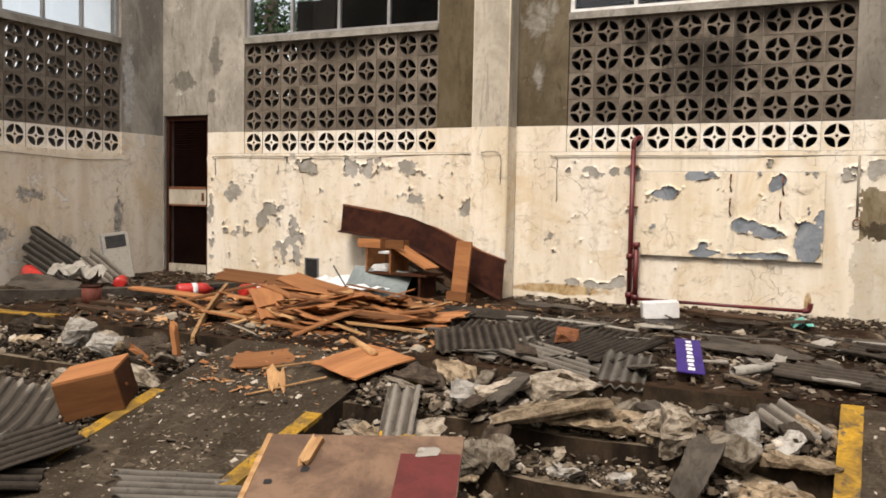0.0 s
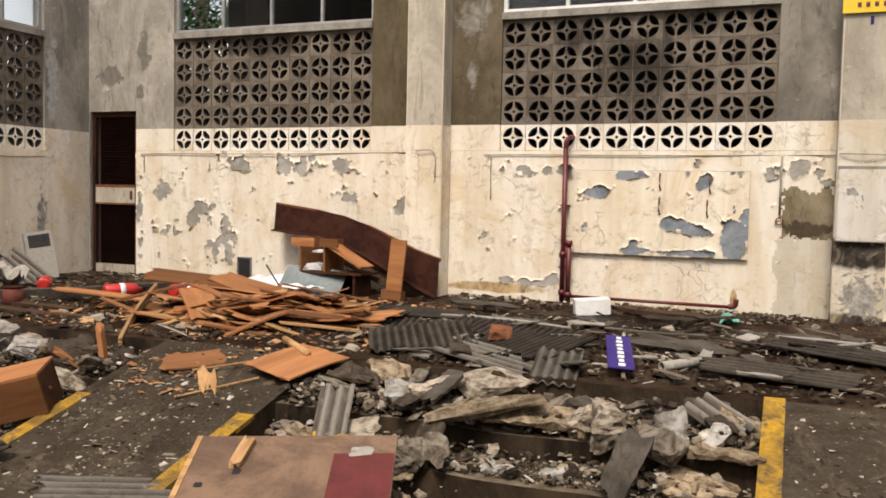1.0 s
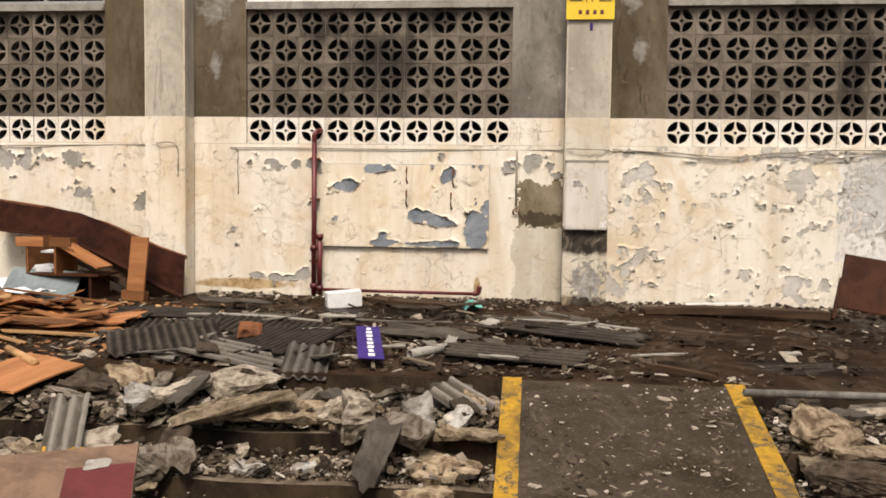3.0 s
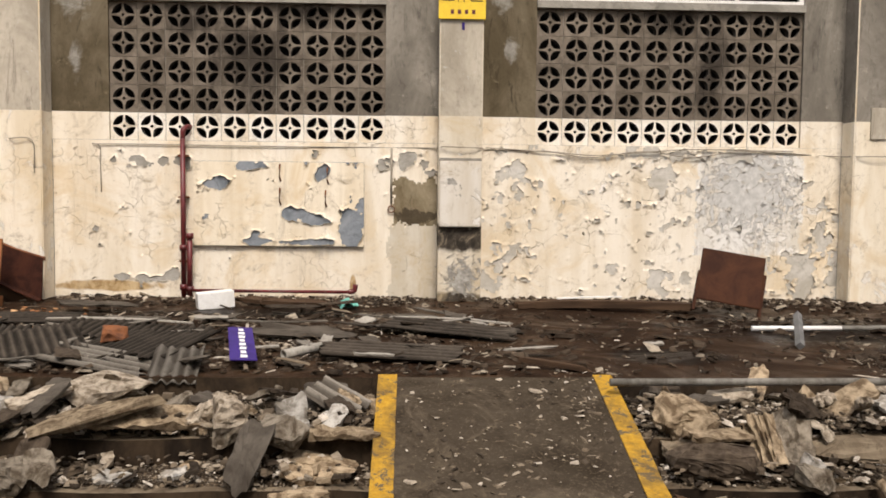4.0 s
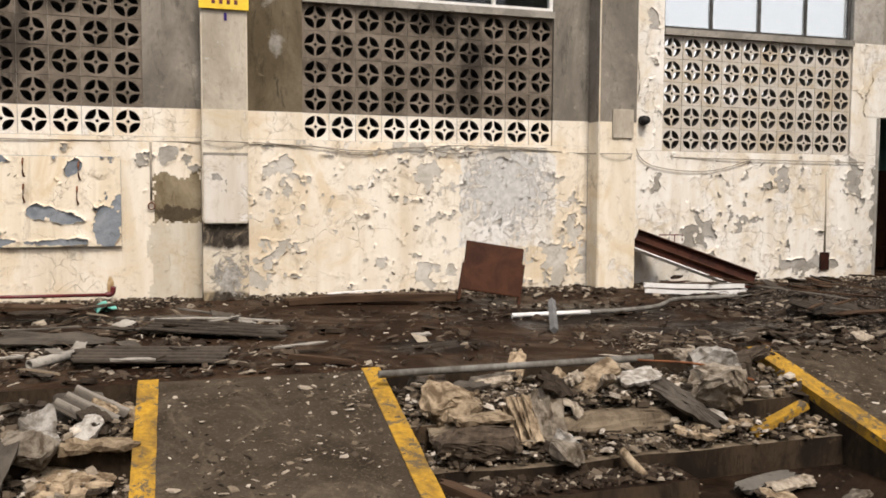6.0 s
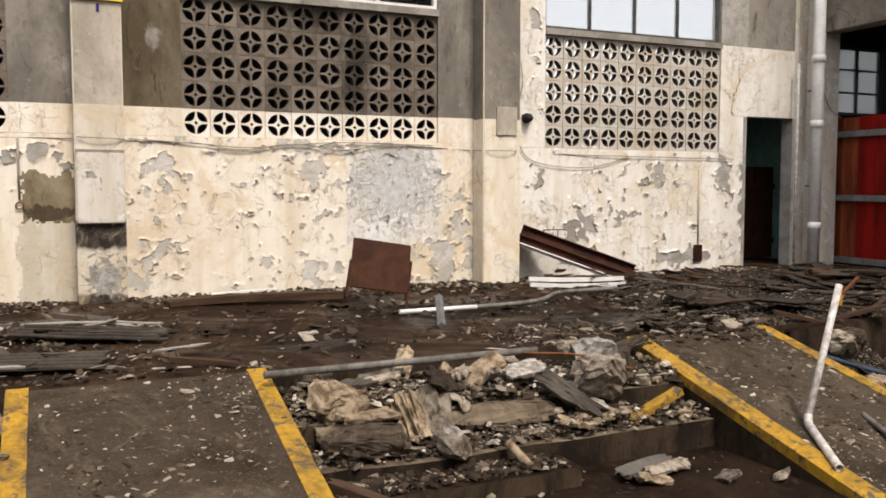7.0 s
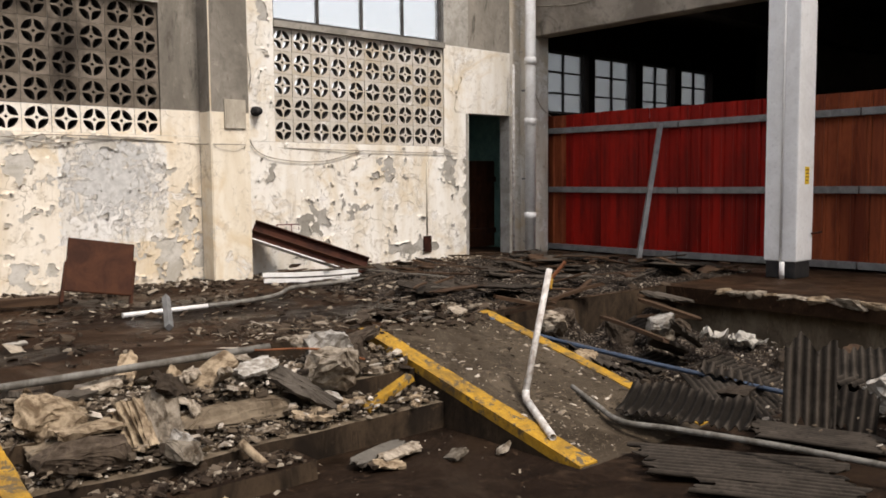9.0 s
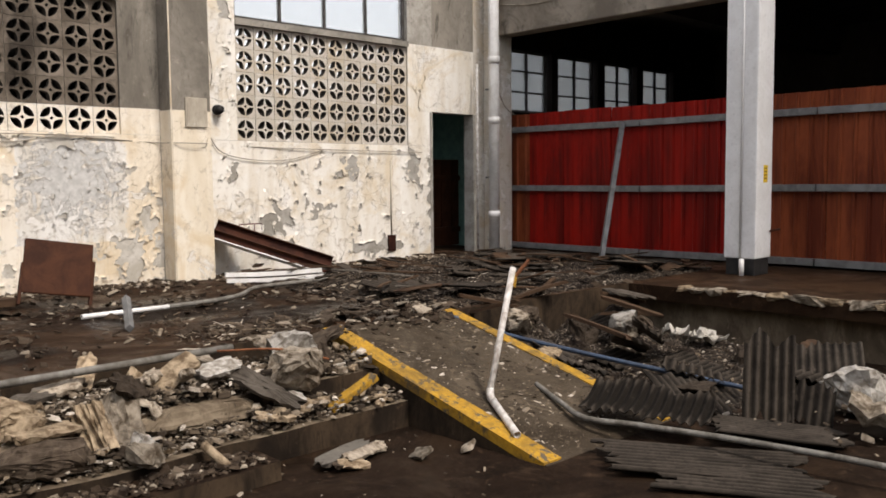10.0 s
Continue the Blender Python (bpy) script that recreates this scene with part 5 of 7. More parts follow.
# boards on the first ramp
thing("square_board", plank_bm(0.52, 0.5, 0.012, R, 0.02), m_wood, pose(-3.24, 5.17, 0.0, 4, -9, 68), "square orange board on the ramp edge", "board")
thing("square_board", plank_bm(0.42, 0.3, 0.012, R, 0.05), m_wood, pose(-4.08, 5.12, -0.055, 10, -4, 40), "small orange board lying on the ramp", "board")
thing("round_stick", tube_bm([(-3.62, 5.62, 0.06), (-3.2, 5.25, 0.045)], 0.028, 8), m_wood_pale, label="thick pale stick on the ramp boards", category="stick", smooth=True)
thing("thin_stick", tube_bm([(-3.95, 4.95, -0.09), (-3.3, 5.3, 0.02)], 0.009, 6), m_wood_pale, label="thin stick across the ramp", category="stick")
thing("thin_stick", tube_bm([(-3.8, 4.6, -0.19), (-3.4, 4.95, -0.09)], 0.008, 6), m_wood_pale, label="thin stick across the ramp", category="stick")
thing("split_board", plank_bm(0.3, 0.12, 0.02, R, 0.25), m_wood_pale, pose(-3.75, 4.85, -0.12, 5, 14, -50), "splintered pale board end on the ramp", "board")

# the rusted gutter beam leaning along the wall
gb = thing("rusted_beam", None, None, label="long bent dark rusted steel plate beam leaning on the wall", category="beam")


def blade_bm(pts, th, flange=0.0):
    """A plate swept through (x, y, z, height): its lower edge turns out into a flange."""
    bm = bmesh.new()
    rows = []
    for x, y, z, h in pts:
        lean = 0.14 * h
        rows.append([bm.verts.new(p) for p in ((x, y, z), (x, y - th, z), (x, y - th - lean, z - h), (x, y - lean - flange, z - h - 0.01), (x, y - lean - flange, z - h - 0.022), (x, y - lean, z - h - 0.014))])
    for a, b in zip(rows, rows[1:]):
        for k in range(6):
            bm.faces.new((a[k], b[k], b[(k + 1) % 6], a[(k + 1) % 6]))
    bm.faces.new(rows[0])
    bm.faces.new(rows[-1][::-1])
    bmesh.ops.recalc_face_normals(bm, faces=bm.faces[:])
    return bm


part("web", blade_bm([(-6.16, 9.45, 1.05, 0.33), (-5.85, 9.42, 0.99, 0.30), (-5.5, 9.38, 0.97, 0.30), (-5.1, 9.33, 0.91, 0.32), (-4.75, 9.28, 0.80, 0.34), (-4.4, 9.22, 0.66, 0.36), (-4.1, 9.17, 0.55, 0.38), (-3.78, 9.12, 0.46, 0.42)], 0.012, 0.09), m_rust_dark, gb)
part("lip", blade_bm([(-6.16, 9.49, 1.055, 0.02), (-5.5, 9.43, 0.975, 0.02), (-4.75, 9.33, 0.805, 0.02), (-4.1, 9.22, 0.555, 0.02), (-3.78, 9.17, 0.465, 0.02)], 0.06, 0.0), m_rust, gb)
thing("slanted_plank", plank_bm(1.4, 0.2, 0.03, R, 0.04), m_wood_old, pose(-4.5, 9.2, 0.2, 60, 24, 0), "dark plank under the rusted beam", "plank")

# broken shelf unit
cab = thing("shelf_unit", None, None, pose(-4.98, 8.95, 0.0, 0, 0, -4), label="broken orange-brown wooden shelf unit with papers", category="shelf")
for nm, q, mt in (("shelf", (-0.42, 0.42, -0.2, 0.2, 0.25, 0.275), m_wood_dark), ("side", (-0.42, -0.395, -0.2, 0.2, 0.275, 0.66), m_wood), ("divider", (-0.09, -0.065, -0.2, 0.2, 0.275, 0.64), m_wood),
                  ("back", (-0.395, -0.09, 0.18, 0.2, 0.275, 0.62), m_wood_dark), ("foot", (-0.40, -0.37, -0.18, 0.18, 0.0, 0.25), m_wood_dark), ("foot", (0.3, 0.33, -0.18, 0.18, 0.0, 0.25), m_wood_dark),
                  ("rail", (-0.52, -0.20, -0.225, -0.202, 0.56, 0.66), m_wood), ("rail", (-0.13, 0.12, -0.225, -0.202, 0.56, 0.66), m_wood), ("back", (-0.3, 0.3, 0.1, 0.12, 0.0, 0.25), m_black)):
    bm = bmesh.new()
    add_box(bm, *q)
    part(nm, bm, mt, cab)
part("fallen_shelf", box_bm(0.52, 0.3, 0.022, 0.002), m_wood, cab, m=pose(0.18, -0.05, 0.46, 0, 27, 0))
for k, (z, w, x) in enumerate(((0.36, 0.2, -0.24), (0.385, 0.24, -0.25), (0.41, 0.18, -0.26), (0.52, 0.16, -0.22))):
    thing("paper_stack", box_bm(w, 0.26, 0.022, 0.003), m_paper, pose(-4.98 + x, 8.94, z - 0.075 + 0.01 if k < 3 else 0.50, 0, 0, R.uniform(-12, 12)), "white stack of papers on the shelf", "papers", "papers on the shelf")
up = thing("upright_board", None, None, pose(-4.2, 8.78, 0.0, -7, 2, -6), label="tall orange-brown board standing against the beam", category="board")
part("face", box_bm(0.2, 0.025, 0.68, 0.003, True), m_wood, up)
part("foot_block", box_bm(0.26, 0.1, 0.11, 0.004, True), m_wood, up, m=pose(0.02, -0.04, 0))


# crumpled sheets under the shelf
def crumple_bm(sx, sy, amp, rng, n=9):
    bm = bmesh.new()
    o = rng.uniform(0, 90)
    top = [[bm.verts.new((sx * (i / n - 0.5) + 0.04 * noise.noise((i, j, o)), sy * (j / n - 0.5) + 0.04 * noise.noise((i, j, o + 5)), amp * (0.5 + noise.noise((i * 0.45, j * 0.45, o)) + 0.5 * noise.noise((i * 1.1, j * 1.1, o))))) for j in range(n + 1)] for i in range(n + 1)]
    bot = [[bm.verts.new(v.co - Vector((0, 0, 0.006))) for v in r] for r in top]
    for i in range(n):
        for j in range(n):
            bm.faces.new((top[i][j], top[i + 1][j], top[i + 1][j + 1], top[i][j + 1]))
            bm.faces.new((bot[i][j], bot[i][j + 1], bot[i + 1][j + 1], bot[i + 1][j]))
    for i in range(n):
        for g in (0, n):
            bm.faces.new((top[i][g], top[i + 1][g], bot[i + 1][g], bot[i][g]))
            bm.faces.new((top[g][i], top[g][i + 1], bot[g][i + 1], bot[g][i]))
    bmesh.ops.recalc_face_normals(bm, faces=bm.faces[:])
    return bm


m_greyglass = plain("grey_green_sheet", (0.20, 0.23, 0.22), (0.13, 0.15, 0.145), 0.2, 0.0, 3, 0.02)
for x, y, z, sx, sy, mt, lb in ((-5.45, 8.55, 0.06, 0.7, 0.4, m_paper, "crumpled white sheet by the shelf"), (-5.15, 8.35, 0.08, 0.5, 0.35, m_paper, "crumpled white sheet by the shelf"), (-5.75, 8.75, 0.1, 0.6, 0.3, m_paper, "crumpled white sheet by the shelf")):
    thing("crumpled_sheet", crumple_bm(sx, sy, 0.06, R, 6), mt, pose(x, y, z, R.uniform(-10, 25), R.uniform(-10, 10), R.uniform(0, 90)), lb, "sheet")
thing("glass_sheet", box_bm(0.75, 0.015, 0.42, 0.003), m_greyglass, pose(-5.2, 8.72, 0.16, -48, 4, 8), "tilted grey glass sheet leaning by the shelf", "glass")
for k in range(34):
    x, y = R.uniform(5.4, 9.9), R.uniform(5.5, 8.9)
    thing("dark_lath", plank_bm(R.uniform(0.3, 1.1), R.uniform(0.02, 0.06), 0.014, R, 0.2), m_wood_old if k % 9 else m_corr, pose(x, y, 0.05 + 0.12 * R.random(), R.uniform(-8, 8), R.uniform(-9, 9), R.gauss(-20, 45)), "dark broken lath on the walkway by the fence", "lath", "broken laths")
thing("thin_rod", tube_bm([(-5.55, 8.3, 0.36), (-5.15, 8.1, 0.02)], 0.009, 6), m_black, label="thin dark rod leaning in the heap", category="rod")


def extinguisher(m, label, band=True):
    """A dented red cylinder with a domed end, neck and valve, lying down along x."""
    e = thing("fire_extinguisher", None, None, m, label, "extinguisher", "red cylinders on the walkway")
    prof = [(-0.19, 0.03), (-0.19, 0.062), (-0.175, 0.074), (0.10, 0.075), (0.15, 0.062), (0.18, 0.035), (0.19, 0.022), (0.22, 0.02)]
    bm = bmesh.new()
    rings = [[bm.verts.new((x, r * math.cos(a), r * math.sin(a))) for a in (math.pi / 7 * k for k in range(14))] for x, r in prof]
    for a, b in zip(rings, rings[1:]):
        for k in range(14):
            bm.faces.new((a[k], b[k], b[(k + 1) % 14], a[(k + 1) % 14]))
    bm.faces.new(rings[0][::-1])
    bm.faces.new(rings[-1])
    bmesh.ops.recalc_face_normals(bm, faces=bm.faces[:])
    part("cylinder", bm, m_red, e, smooth=True)
    bm = tube_bm([(-0.03, 0, 0), (0.025, 0, 0)], 0.0762, 14)
    if band:
        part("label_band", bm, m_paper, e, "torn white label", smooth=True)
    vl = part("valve", box_bm(0.05, 0.03, 0.05, 0.006), m_black, e, m=pose(0.235, 0, 0))
    part("lever", box_bm(0.11, 0.018, 0.012, 0.003), m_black, vl, m=pose(0.035, 0, 0.03, 0, 18, 0))


extinguisher(pose(-8.8, 6.95, 0.15, 20, 12, -20) @ Matrix.Scale(1.15, 4), "dented red cylinder among sheets by the side wall", False)
extinguisher(pose(-8.0, 7.5, 0.09, 0, 0, 130), "red extinguisher lying end-on on the walkway", False)
extinguisher(pose(-6.75, 7.35, 0.09, 40, 0, 60), "red extinguisher with a white label by the boards")
extinguisher(pose(-6.15, 7.65, 0.10, 0, 0, 80), "red extinguisher half under the boards")
pail = thing("rusty_can", None, None, pose(-7.15, 6.3, 0.0), label="dented dull red metal can on the walkway", category="can")
part("body", tube_bm([(0, 0, 0), (0, 0, 0.19)], 0.095, 16), plain("dull_red_rust", (0.16, 0.05, 0.035), (0.10, 0.035, 0.025), 0.7), pail, smooth=True)
part("rim", tube_bm([(0, 0, 0.185), (0, 0, 0.2)], 0.1, 16), m_rust_dark, pail, smooth=True)

lp = thing("machine_cover", None, None, pose(-8.78, 8.25, 0.02, -14, -9, 45), label="grey appliance cover with a dark window leaning on the side wall", category="cover")
part("shell", box_bm(0.33, 0.07, 0.62, 0.008, True), m_corr_pale, lp)
part("window", box_bm(0.25, 0.01, 0.16, 0.003), m_black, lp, m=pose(0, -0.037, 0.5))
part("edge_strip", box_bm(0.02, 0.09, 0.62, 0.003, True), m_galv, lp, m=pose(-0.175, 0, 0))
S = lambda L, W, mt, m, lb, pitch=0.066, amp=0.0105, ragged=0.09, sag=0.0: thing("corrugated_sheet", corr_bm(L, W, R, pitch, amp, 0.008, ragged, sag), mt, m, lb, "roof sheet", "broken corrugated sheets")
S(0.75, 0.6, m_corr, pose(-9.14, 7.5, 0.31, 0, 62, 0) @ pose(0, 0, 0, 0, 0, 48), "grey corrugated sheet leaning on the side wall", 0.1, 0.02)
S(0.5, 0.45, m_corr, pose(-8.75, 7.85, 0.18, 0, 45, -20) @ pose(0, 0, 0, 0, 0, 30), "small grey corrugated piece by the side wall", 0.09, 0.02)
thing("crumpled_sheet", crumple_bm(0.55, 0.4, 0.2, R), m_corr_pale, pose(-8.5, 7.3, 0.12, 10, 10, 30), "crumpled grey foil sheet by the side wall", "sheet")
thing("cement_board", shard_bm(0.8, 0.5, 0.025, R), m_board_grey, pose(-8.3, 6.7, 0.1, 14, 8, 20), "broken grey cement board on the walkway", "board")
thing("long_beam", plank_bm(3.4, 0.16, 0.13, R, 0.04), m_board_grey, pose(-7.6, 6.75, 0.07, 0, 1.5, 66), "long grey concrete lintel lying on the walkway", "lintel")
for x, y, L, rz in ((-6.9, 6.3, 0.9, 5), (-6.4, 6.0, 1.1, 8), (-7.6, 7.6, 0.8, 30)):
    thing("broken_board", plank_bm(L, 0.12, 0.03, R, 0.1), m_wood_old, pose(x, y, 0.03, 3, 2, rz), "weathered dark board on the walkway", "board")

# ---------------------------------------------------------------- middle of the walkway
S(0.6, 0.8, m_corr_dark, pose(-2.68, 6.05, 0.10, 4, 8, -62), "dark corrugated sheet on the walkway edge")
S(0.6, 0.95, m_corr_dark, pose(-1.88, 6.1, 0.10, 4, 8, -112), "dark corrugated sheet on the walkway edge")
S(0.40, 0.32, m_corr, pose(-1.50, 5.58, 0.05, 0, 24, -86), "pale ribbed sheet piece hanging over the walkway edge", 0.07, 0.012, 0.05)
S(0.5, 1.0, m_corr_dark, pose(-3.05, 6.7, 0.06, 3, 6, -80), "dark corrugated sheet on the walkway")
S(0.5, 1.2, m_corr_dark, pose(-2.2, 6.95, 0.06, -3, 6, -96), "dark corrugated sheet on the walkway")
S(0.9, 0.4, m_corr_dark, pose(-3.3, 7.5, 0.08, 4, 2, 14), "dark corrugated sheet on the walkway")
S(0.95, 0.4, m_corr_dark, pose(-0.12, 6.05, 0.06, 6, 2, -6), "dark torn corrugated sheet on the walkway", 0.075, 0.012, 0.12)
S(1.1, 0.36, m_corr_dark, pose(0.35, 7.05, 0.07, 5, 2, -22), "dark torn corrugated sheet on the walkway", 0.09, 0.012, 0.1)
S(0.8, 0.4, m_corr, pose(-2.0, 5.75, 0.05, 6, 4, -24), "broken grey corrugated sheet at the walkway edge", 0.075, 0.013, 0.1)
for x, y, z, L, W, rz, mt in ((-0.86, 6.95, 0.05, 0.85, 0.42, 3, m_board_grey), (0.05, 7.25, 0.05, 0.95, 0.34, -12, m_board_grey), (0.55, 7.05, 0.04, 0.7, 0.2, -20, m_board_grey), (-1.9, 6.6, 0.04, 0.8, 0.3, 10, m_board_grey),
                              (-2.5, 7.6, 0.05, 0.9, 0.25, -5, m_board_grey), (-3.0, 8.4, 0.08, 0.8, 0.35, 12, m_board_grey), (-1.1, 8.3, 0.07, 0.55, 0.3, 20, m_chunk_dark), (-1.6, 5.95, 0.03, 0.5, 0.2, -15, m_corr_pale),
                              (-0.3, 6.6, 0.04, 0.5, 0.16, 100, m_board_grey), (-0.7, 8.55, 0.08, 0.45, 0.25, 30, m_chunk_dark), (1.9, 6.6, 0.02, 0.16, 0.1, 10, m_corr_pale)):
    thing("cement_board", shard_bm(L, W, 0.022, R, 11), mt, pose(x, y, z, R.uniform(-5, 5), R.uniform(-4, 4), rz), "broken flat cement board on the walkway", "board", "broken cement boards")
for x, y, L, rz in ((0.35, 7.35, 1.05, -14), (-1.1, 7.3, 0.8, 6), (-2.4, 7.25, 1.2, -4), (-2.9, 6.35, 0.8, 9), (-0.2, 7.6, 0.5, -20)):
    thing("pale_lath", plank_bm(L, 0.035, 0.012, R, 0.05), m_corr if L < 1 else m_corr_pale, pose(x, y, 0.085, 2, 1, rz), "thin pale lath across the broken sheets", "lath")
psign = thing("purple_sign", None, None, pose(-1.16, 6.02, 0.115, 6, 3, 12.7), label="purple enamel sign with a white column of characters", category="sign")
ppl = part("plate", box_bm(0.175, 0.83, 0.008, 0.002), m_purple, psign)
for k in range(8):
    part("character_bar", box_bm(0.045 if k % 3 else 0.035, 0.06, 0.002), m_white, ppl, m=pose(0.005, 0.335 - k * 0.096, 0.0055, 0, 0, R.uniform(-6, 6)))
pipe("plastic_pipe", [(-0.86, 5.94, 0.05), (-0.6, 6.24, 0.06)], 0.035, m_corr_pale, "short pale plastic pipe on the walkway", hollow=0.25, path=False, sides=12)
wb = thing("foam_block", box_bm(0.36, 0.16, 0.17, 0.012, True), m_white, pose(-1.93, 8.72, 0.0, 0, -4, 22), "white foam block by the red pipe", "block")
thing("plastic_bag", crumple_bm(0.16, 0.12, 0.08, R, 7), m_teal, pose(-0.62, 8.8, 0.0, 0, 0, 20), "crumpled teal plastic bag on the floor", "bag")
thing("rust_tin", lump_bm(0.2, 0.16, 0.1, R), m_rust, pose(-2.1, 6.25, 0.14, 10, 0, 20), "crushed rust-red tin on the sheets", "tin")
for x, y, L, rz in ((-1.15, 8.75, 0.5, 8), (-1.5, 8.9, 0.35, -15)):
    thing("broken_board", plank_bm(L, 0.14, 0.04, R, 0.2), m_wood_old, pose(x, y, 0.06, 8, 3, rz), "weathered dark board by the wall", "board")

# ---------------------------------------------------------------- east part of the walkway
tl = thing("table_leaf", None, None, pose(3.10, 8.30, 0.0, -15, 9, -8), label="dark brown wooden table leaf leaning on edge", category="table leaf")
part("top", box_bm(0.62, 0.03, 0.52, 0.014, True), m_wood_dark, tl, m=pose(0, 0, 0.12))
part("leg", box_bm(0.03, 0.05, 0.40, 0.004), m_wood_dark, tl, m=pose(-0.315, 0.02, 0.21, 0, 3, 0))
part("leg", box_bm(0.03, 0.05, 0.5, 0.004), m_wood_dark, tl, m=pose(0.315, 0.02, 0.22, 0, 2, 0))
for x, y, z, L, W, th, rz, ry, mt, lb in ((1.95, 8.65, 0.05, 1.75, 0.12, 0.07, -13, -1.5, m_wood_old, "dark timber beam along the wall"), (2.1, 8.85, 0.05, 1.5, 0.1, 0.06, -9, 0, m_wood_old, "dark timber beam along the wall"), (1.85, 8.78, 0.12, 0.66, 0.05, 0.012, 3, -1.5, m_white, "white plastic strip on the timbers"),
                                  (1.35, 8.8, 0.03, 0.5, 0.1, 0.05, 12, 0, m_wood_old, "short dark timber by the wall")):
    thing("timber" if mt is m_wood_old else "plastic_strip", plank_bm(L, W, th, R, 0.03), mt, pose(x, y, z, 0, ry, rz), lb, "timber" if mt is m_wood_old else "strip")
pb = thing("long_pipe", None, None, label="long plastic pipe, white at one end and grey beyond", category="pipe")
part("white_end", tube_bm([(2.95, 7.3, 0.035), (3.75, 7.33, 0.035)], 0.022, 12, 0.25), m_white, pb, smooth=True)
part("grey_run", tube_bm(smooth_path([(3.75, 7.33, 0.035), (4.15, 7.34, 0.04), (4.55, 7.45, 0.05), (4.9, 7.72, 0.07), (5.4, 7.86, 0.06), (6.0, 7.97, 0.05)]), 0.022, 12), m_conduit, pb, smooth=True)
thing("steel_post", tube_bm([(3.2, 6.98, 0.20), (2.99, 6.46, 0.03)], 0.034, 4), m_galv, label="short square steel tube on the long pipe", category="tube")
for k, (dz, dy) in enumerate(((0.05, 0), (0.115, 0.03))):
    thing("white_trim", plank_bm(1.12, 0.05, 0.045, R, 0.01), m_white, pose(5.64, 8.47 + dy, dz, 0, 0, -20), "white plastic trim lying by the pillar", "trim strip")
for k, (x, y, z, w, rx) in enumerate(((5.98, 9.12, 0.27, 0.12, 55), (6.12, 9.26, 0.32, 0.24, 62))):
    ch = thing("steel_channel", None, None, pose(x, y, z, 0, 19.5, -34) @ pose(0, 0, 0, rx, 0, 0), label="brown rusted steel channel leaning on the wall", category="channel", group="steel channels by the pillar")
    part("web", box_bm(1.5, w, 0.012, 0.002), m_rust_dark, ch)
    part("flange", box_bm(1.5, 0.012, 0.07, 0.002), m_wood_dark, ch, m=pose(0, w / 2, 0.035))
    part("flange", box_bm(1.5, 0.014, 0.07, 0.002), m_white_frame if k == 0 else m_wood_dark, ch, m=pose(0, -w / 2, 0.035), label="pale painted edge" if k == 0 else "")
for k in range(26):
    x, y = R.uniform(5.5, 9.9), R.uniform(5.6, 8.9)
    if (x - 5.5) * 0.35 + 5.7 > y + 1.2 or (x < 7.2 and y > 7.6):
        continue
    S(R.uniform(0.25, 0.6), R.uniform(0.3, 0.8), m_corr_dark, pose(x, y, 0.05 + 0.1 * R.random(), R.uniform(-6, 6), R.uniform(-3, 9), R.gauss(-55, 35)), "dark corrugated sheet on the walkway by the fence")
for k in range(46):
    x, y = R.uniform(5.5, 10.0), R.uniform(5.5, 9.3)
    thing("cement_board", shard_bm(R.uniform(0.15, 0.55), R.uniform(0.06, 0.22), 0.018, R), R.choice((m_wood_old, m_chunk_dark, m_wood_old, m_board_grey, m_corr_dark)), pose(x, y, 0.06 + 0.09 * R.random(), R.uniform(-16, 16), R.uniform(-14, 14), R.uniform(0, 180)), "broken dark board on the walkway by the fence", "board", "broken cement boards")
for k in range(40):
    x, y = R.uniform(-3.6, 0.9), R.uniform(5.55, 7.9)
    thing("cement_board", shard_bm(R.uniform(0.12, 0.45), R.uniform(0.06, 0.2), 0.016, R), R.choice((m_board_grey, m_corr_dark, m_corr, m_corr, m_corr_pale, m_chunk_dark)), pose(x, y, 0.04 + 0.06 * R.random(), R.uniform(-14, 14), R.uniform(-12, 12), R.gauss(10, 40)), "broken flat cement board on the walkway", "board", "broken cement boards")
ed = pipe("edge_pipe", [(1.22, 5.16, 0.03), (3.08, 5.08, 0.055)], 0.024, m_conduit, "mud-covered pipe lying on the walkway edge", hollow=0.25, path=False, sides=12)
thing("timber", plank_bm(0.4, 0.05, 0.03, R, 0.2), m_wood_old, pose(0.95, 5.68, 0.04, 0, 4, -25), "short weathered stick at the ramp head", "timber")

# ---------------------------------------------------------------- third ramp and the east pit
lp2 = thing("bent_pipe", None, None, label="mud-spattered white pipe with a bend leaning on the ramp", category="pipe")
part("long_arm", tube_bm([(4.95, 4.22, 0.50), (4.43, 3.98, -0.31)], 0.024, 12), m_pipe_white, lp2, smooth=True)
part("elbow", tube_bm(smooth_path([(4.44, 3.985, -0.285), (4.42, 3.96, -0.335), (4.395, 3.91, -0.35)]), 0.027, 12), m_pipe_white, lp2, smooth=True)
part("short_arm", tube_bm([(4.40, 3.92, -0.35), (4.18, 3.51, -0.455)], 0.026, 12, 0.2), m_pipe_white, lp2, smooth=True)
part("yellow_cap", tube_bm([(4.93, 4.22, 0.36), (4.97, 4.235, 0.46)], 0.034, 10), m_yellow, lp2, "broken yellow fitting")
part("prong", tube_bm([(4.95, 4.22, 0.42), (5.05, 4.15, 0.56)], 0.014, 6), m_rust, lp2)
pipe("grey_conduit", [(4.98, 4.02, -0.35), (4.85, 3.7, -0.40), (4.75, 3.4, -0.44), (4.85, 3.05, -0.44), (5.0, 2.4, -0.44), (5.1, 1.5, -0.44), (5.2, 0.3, -0.5)], 0.02, m_conduit, "long grey conduit curving off the ramp", "conduit")
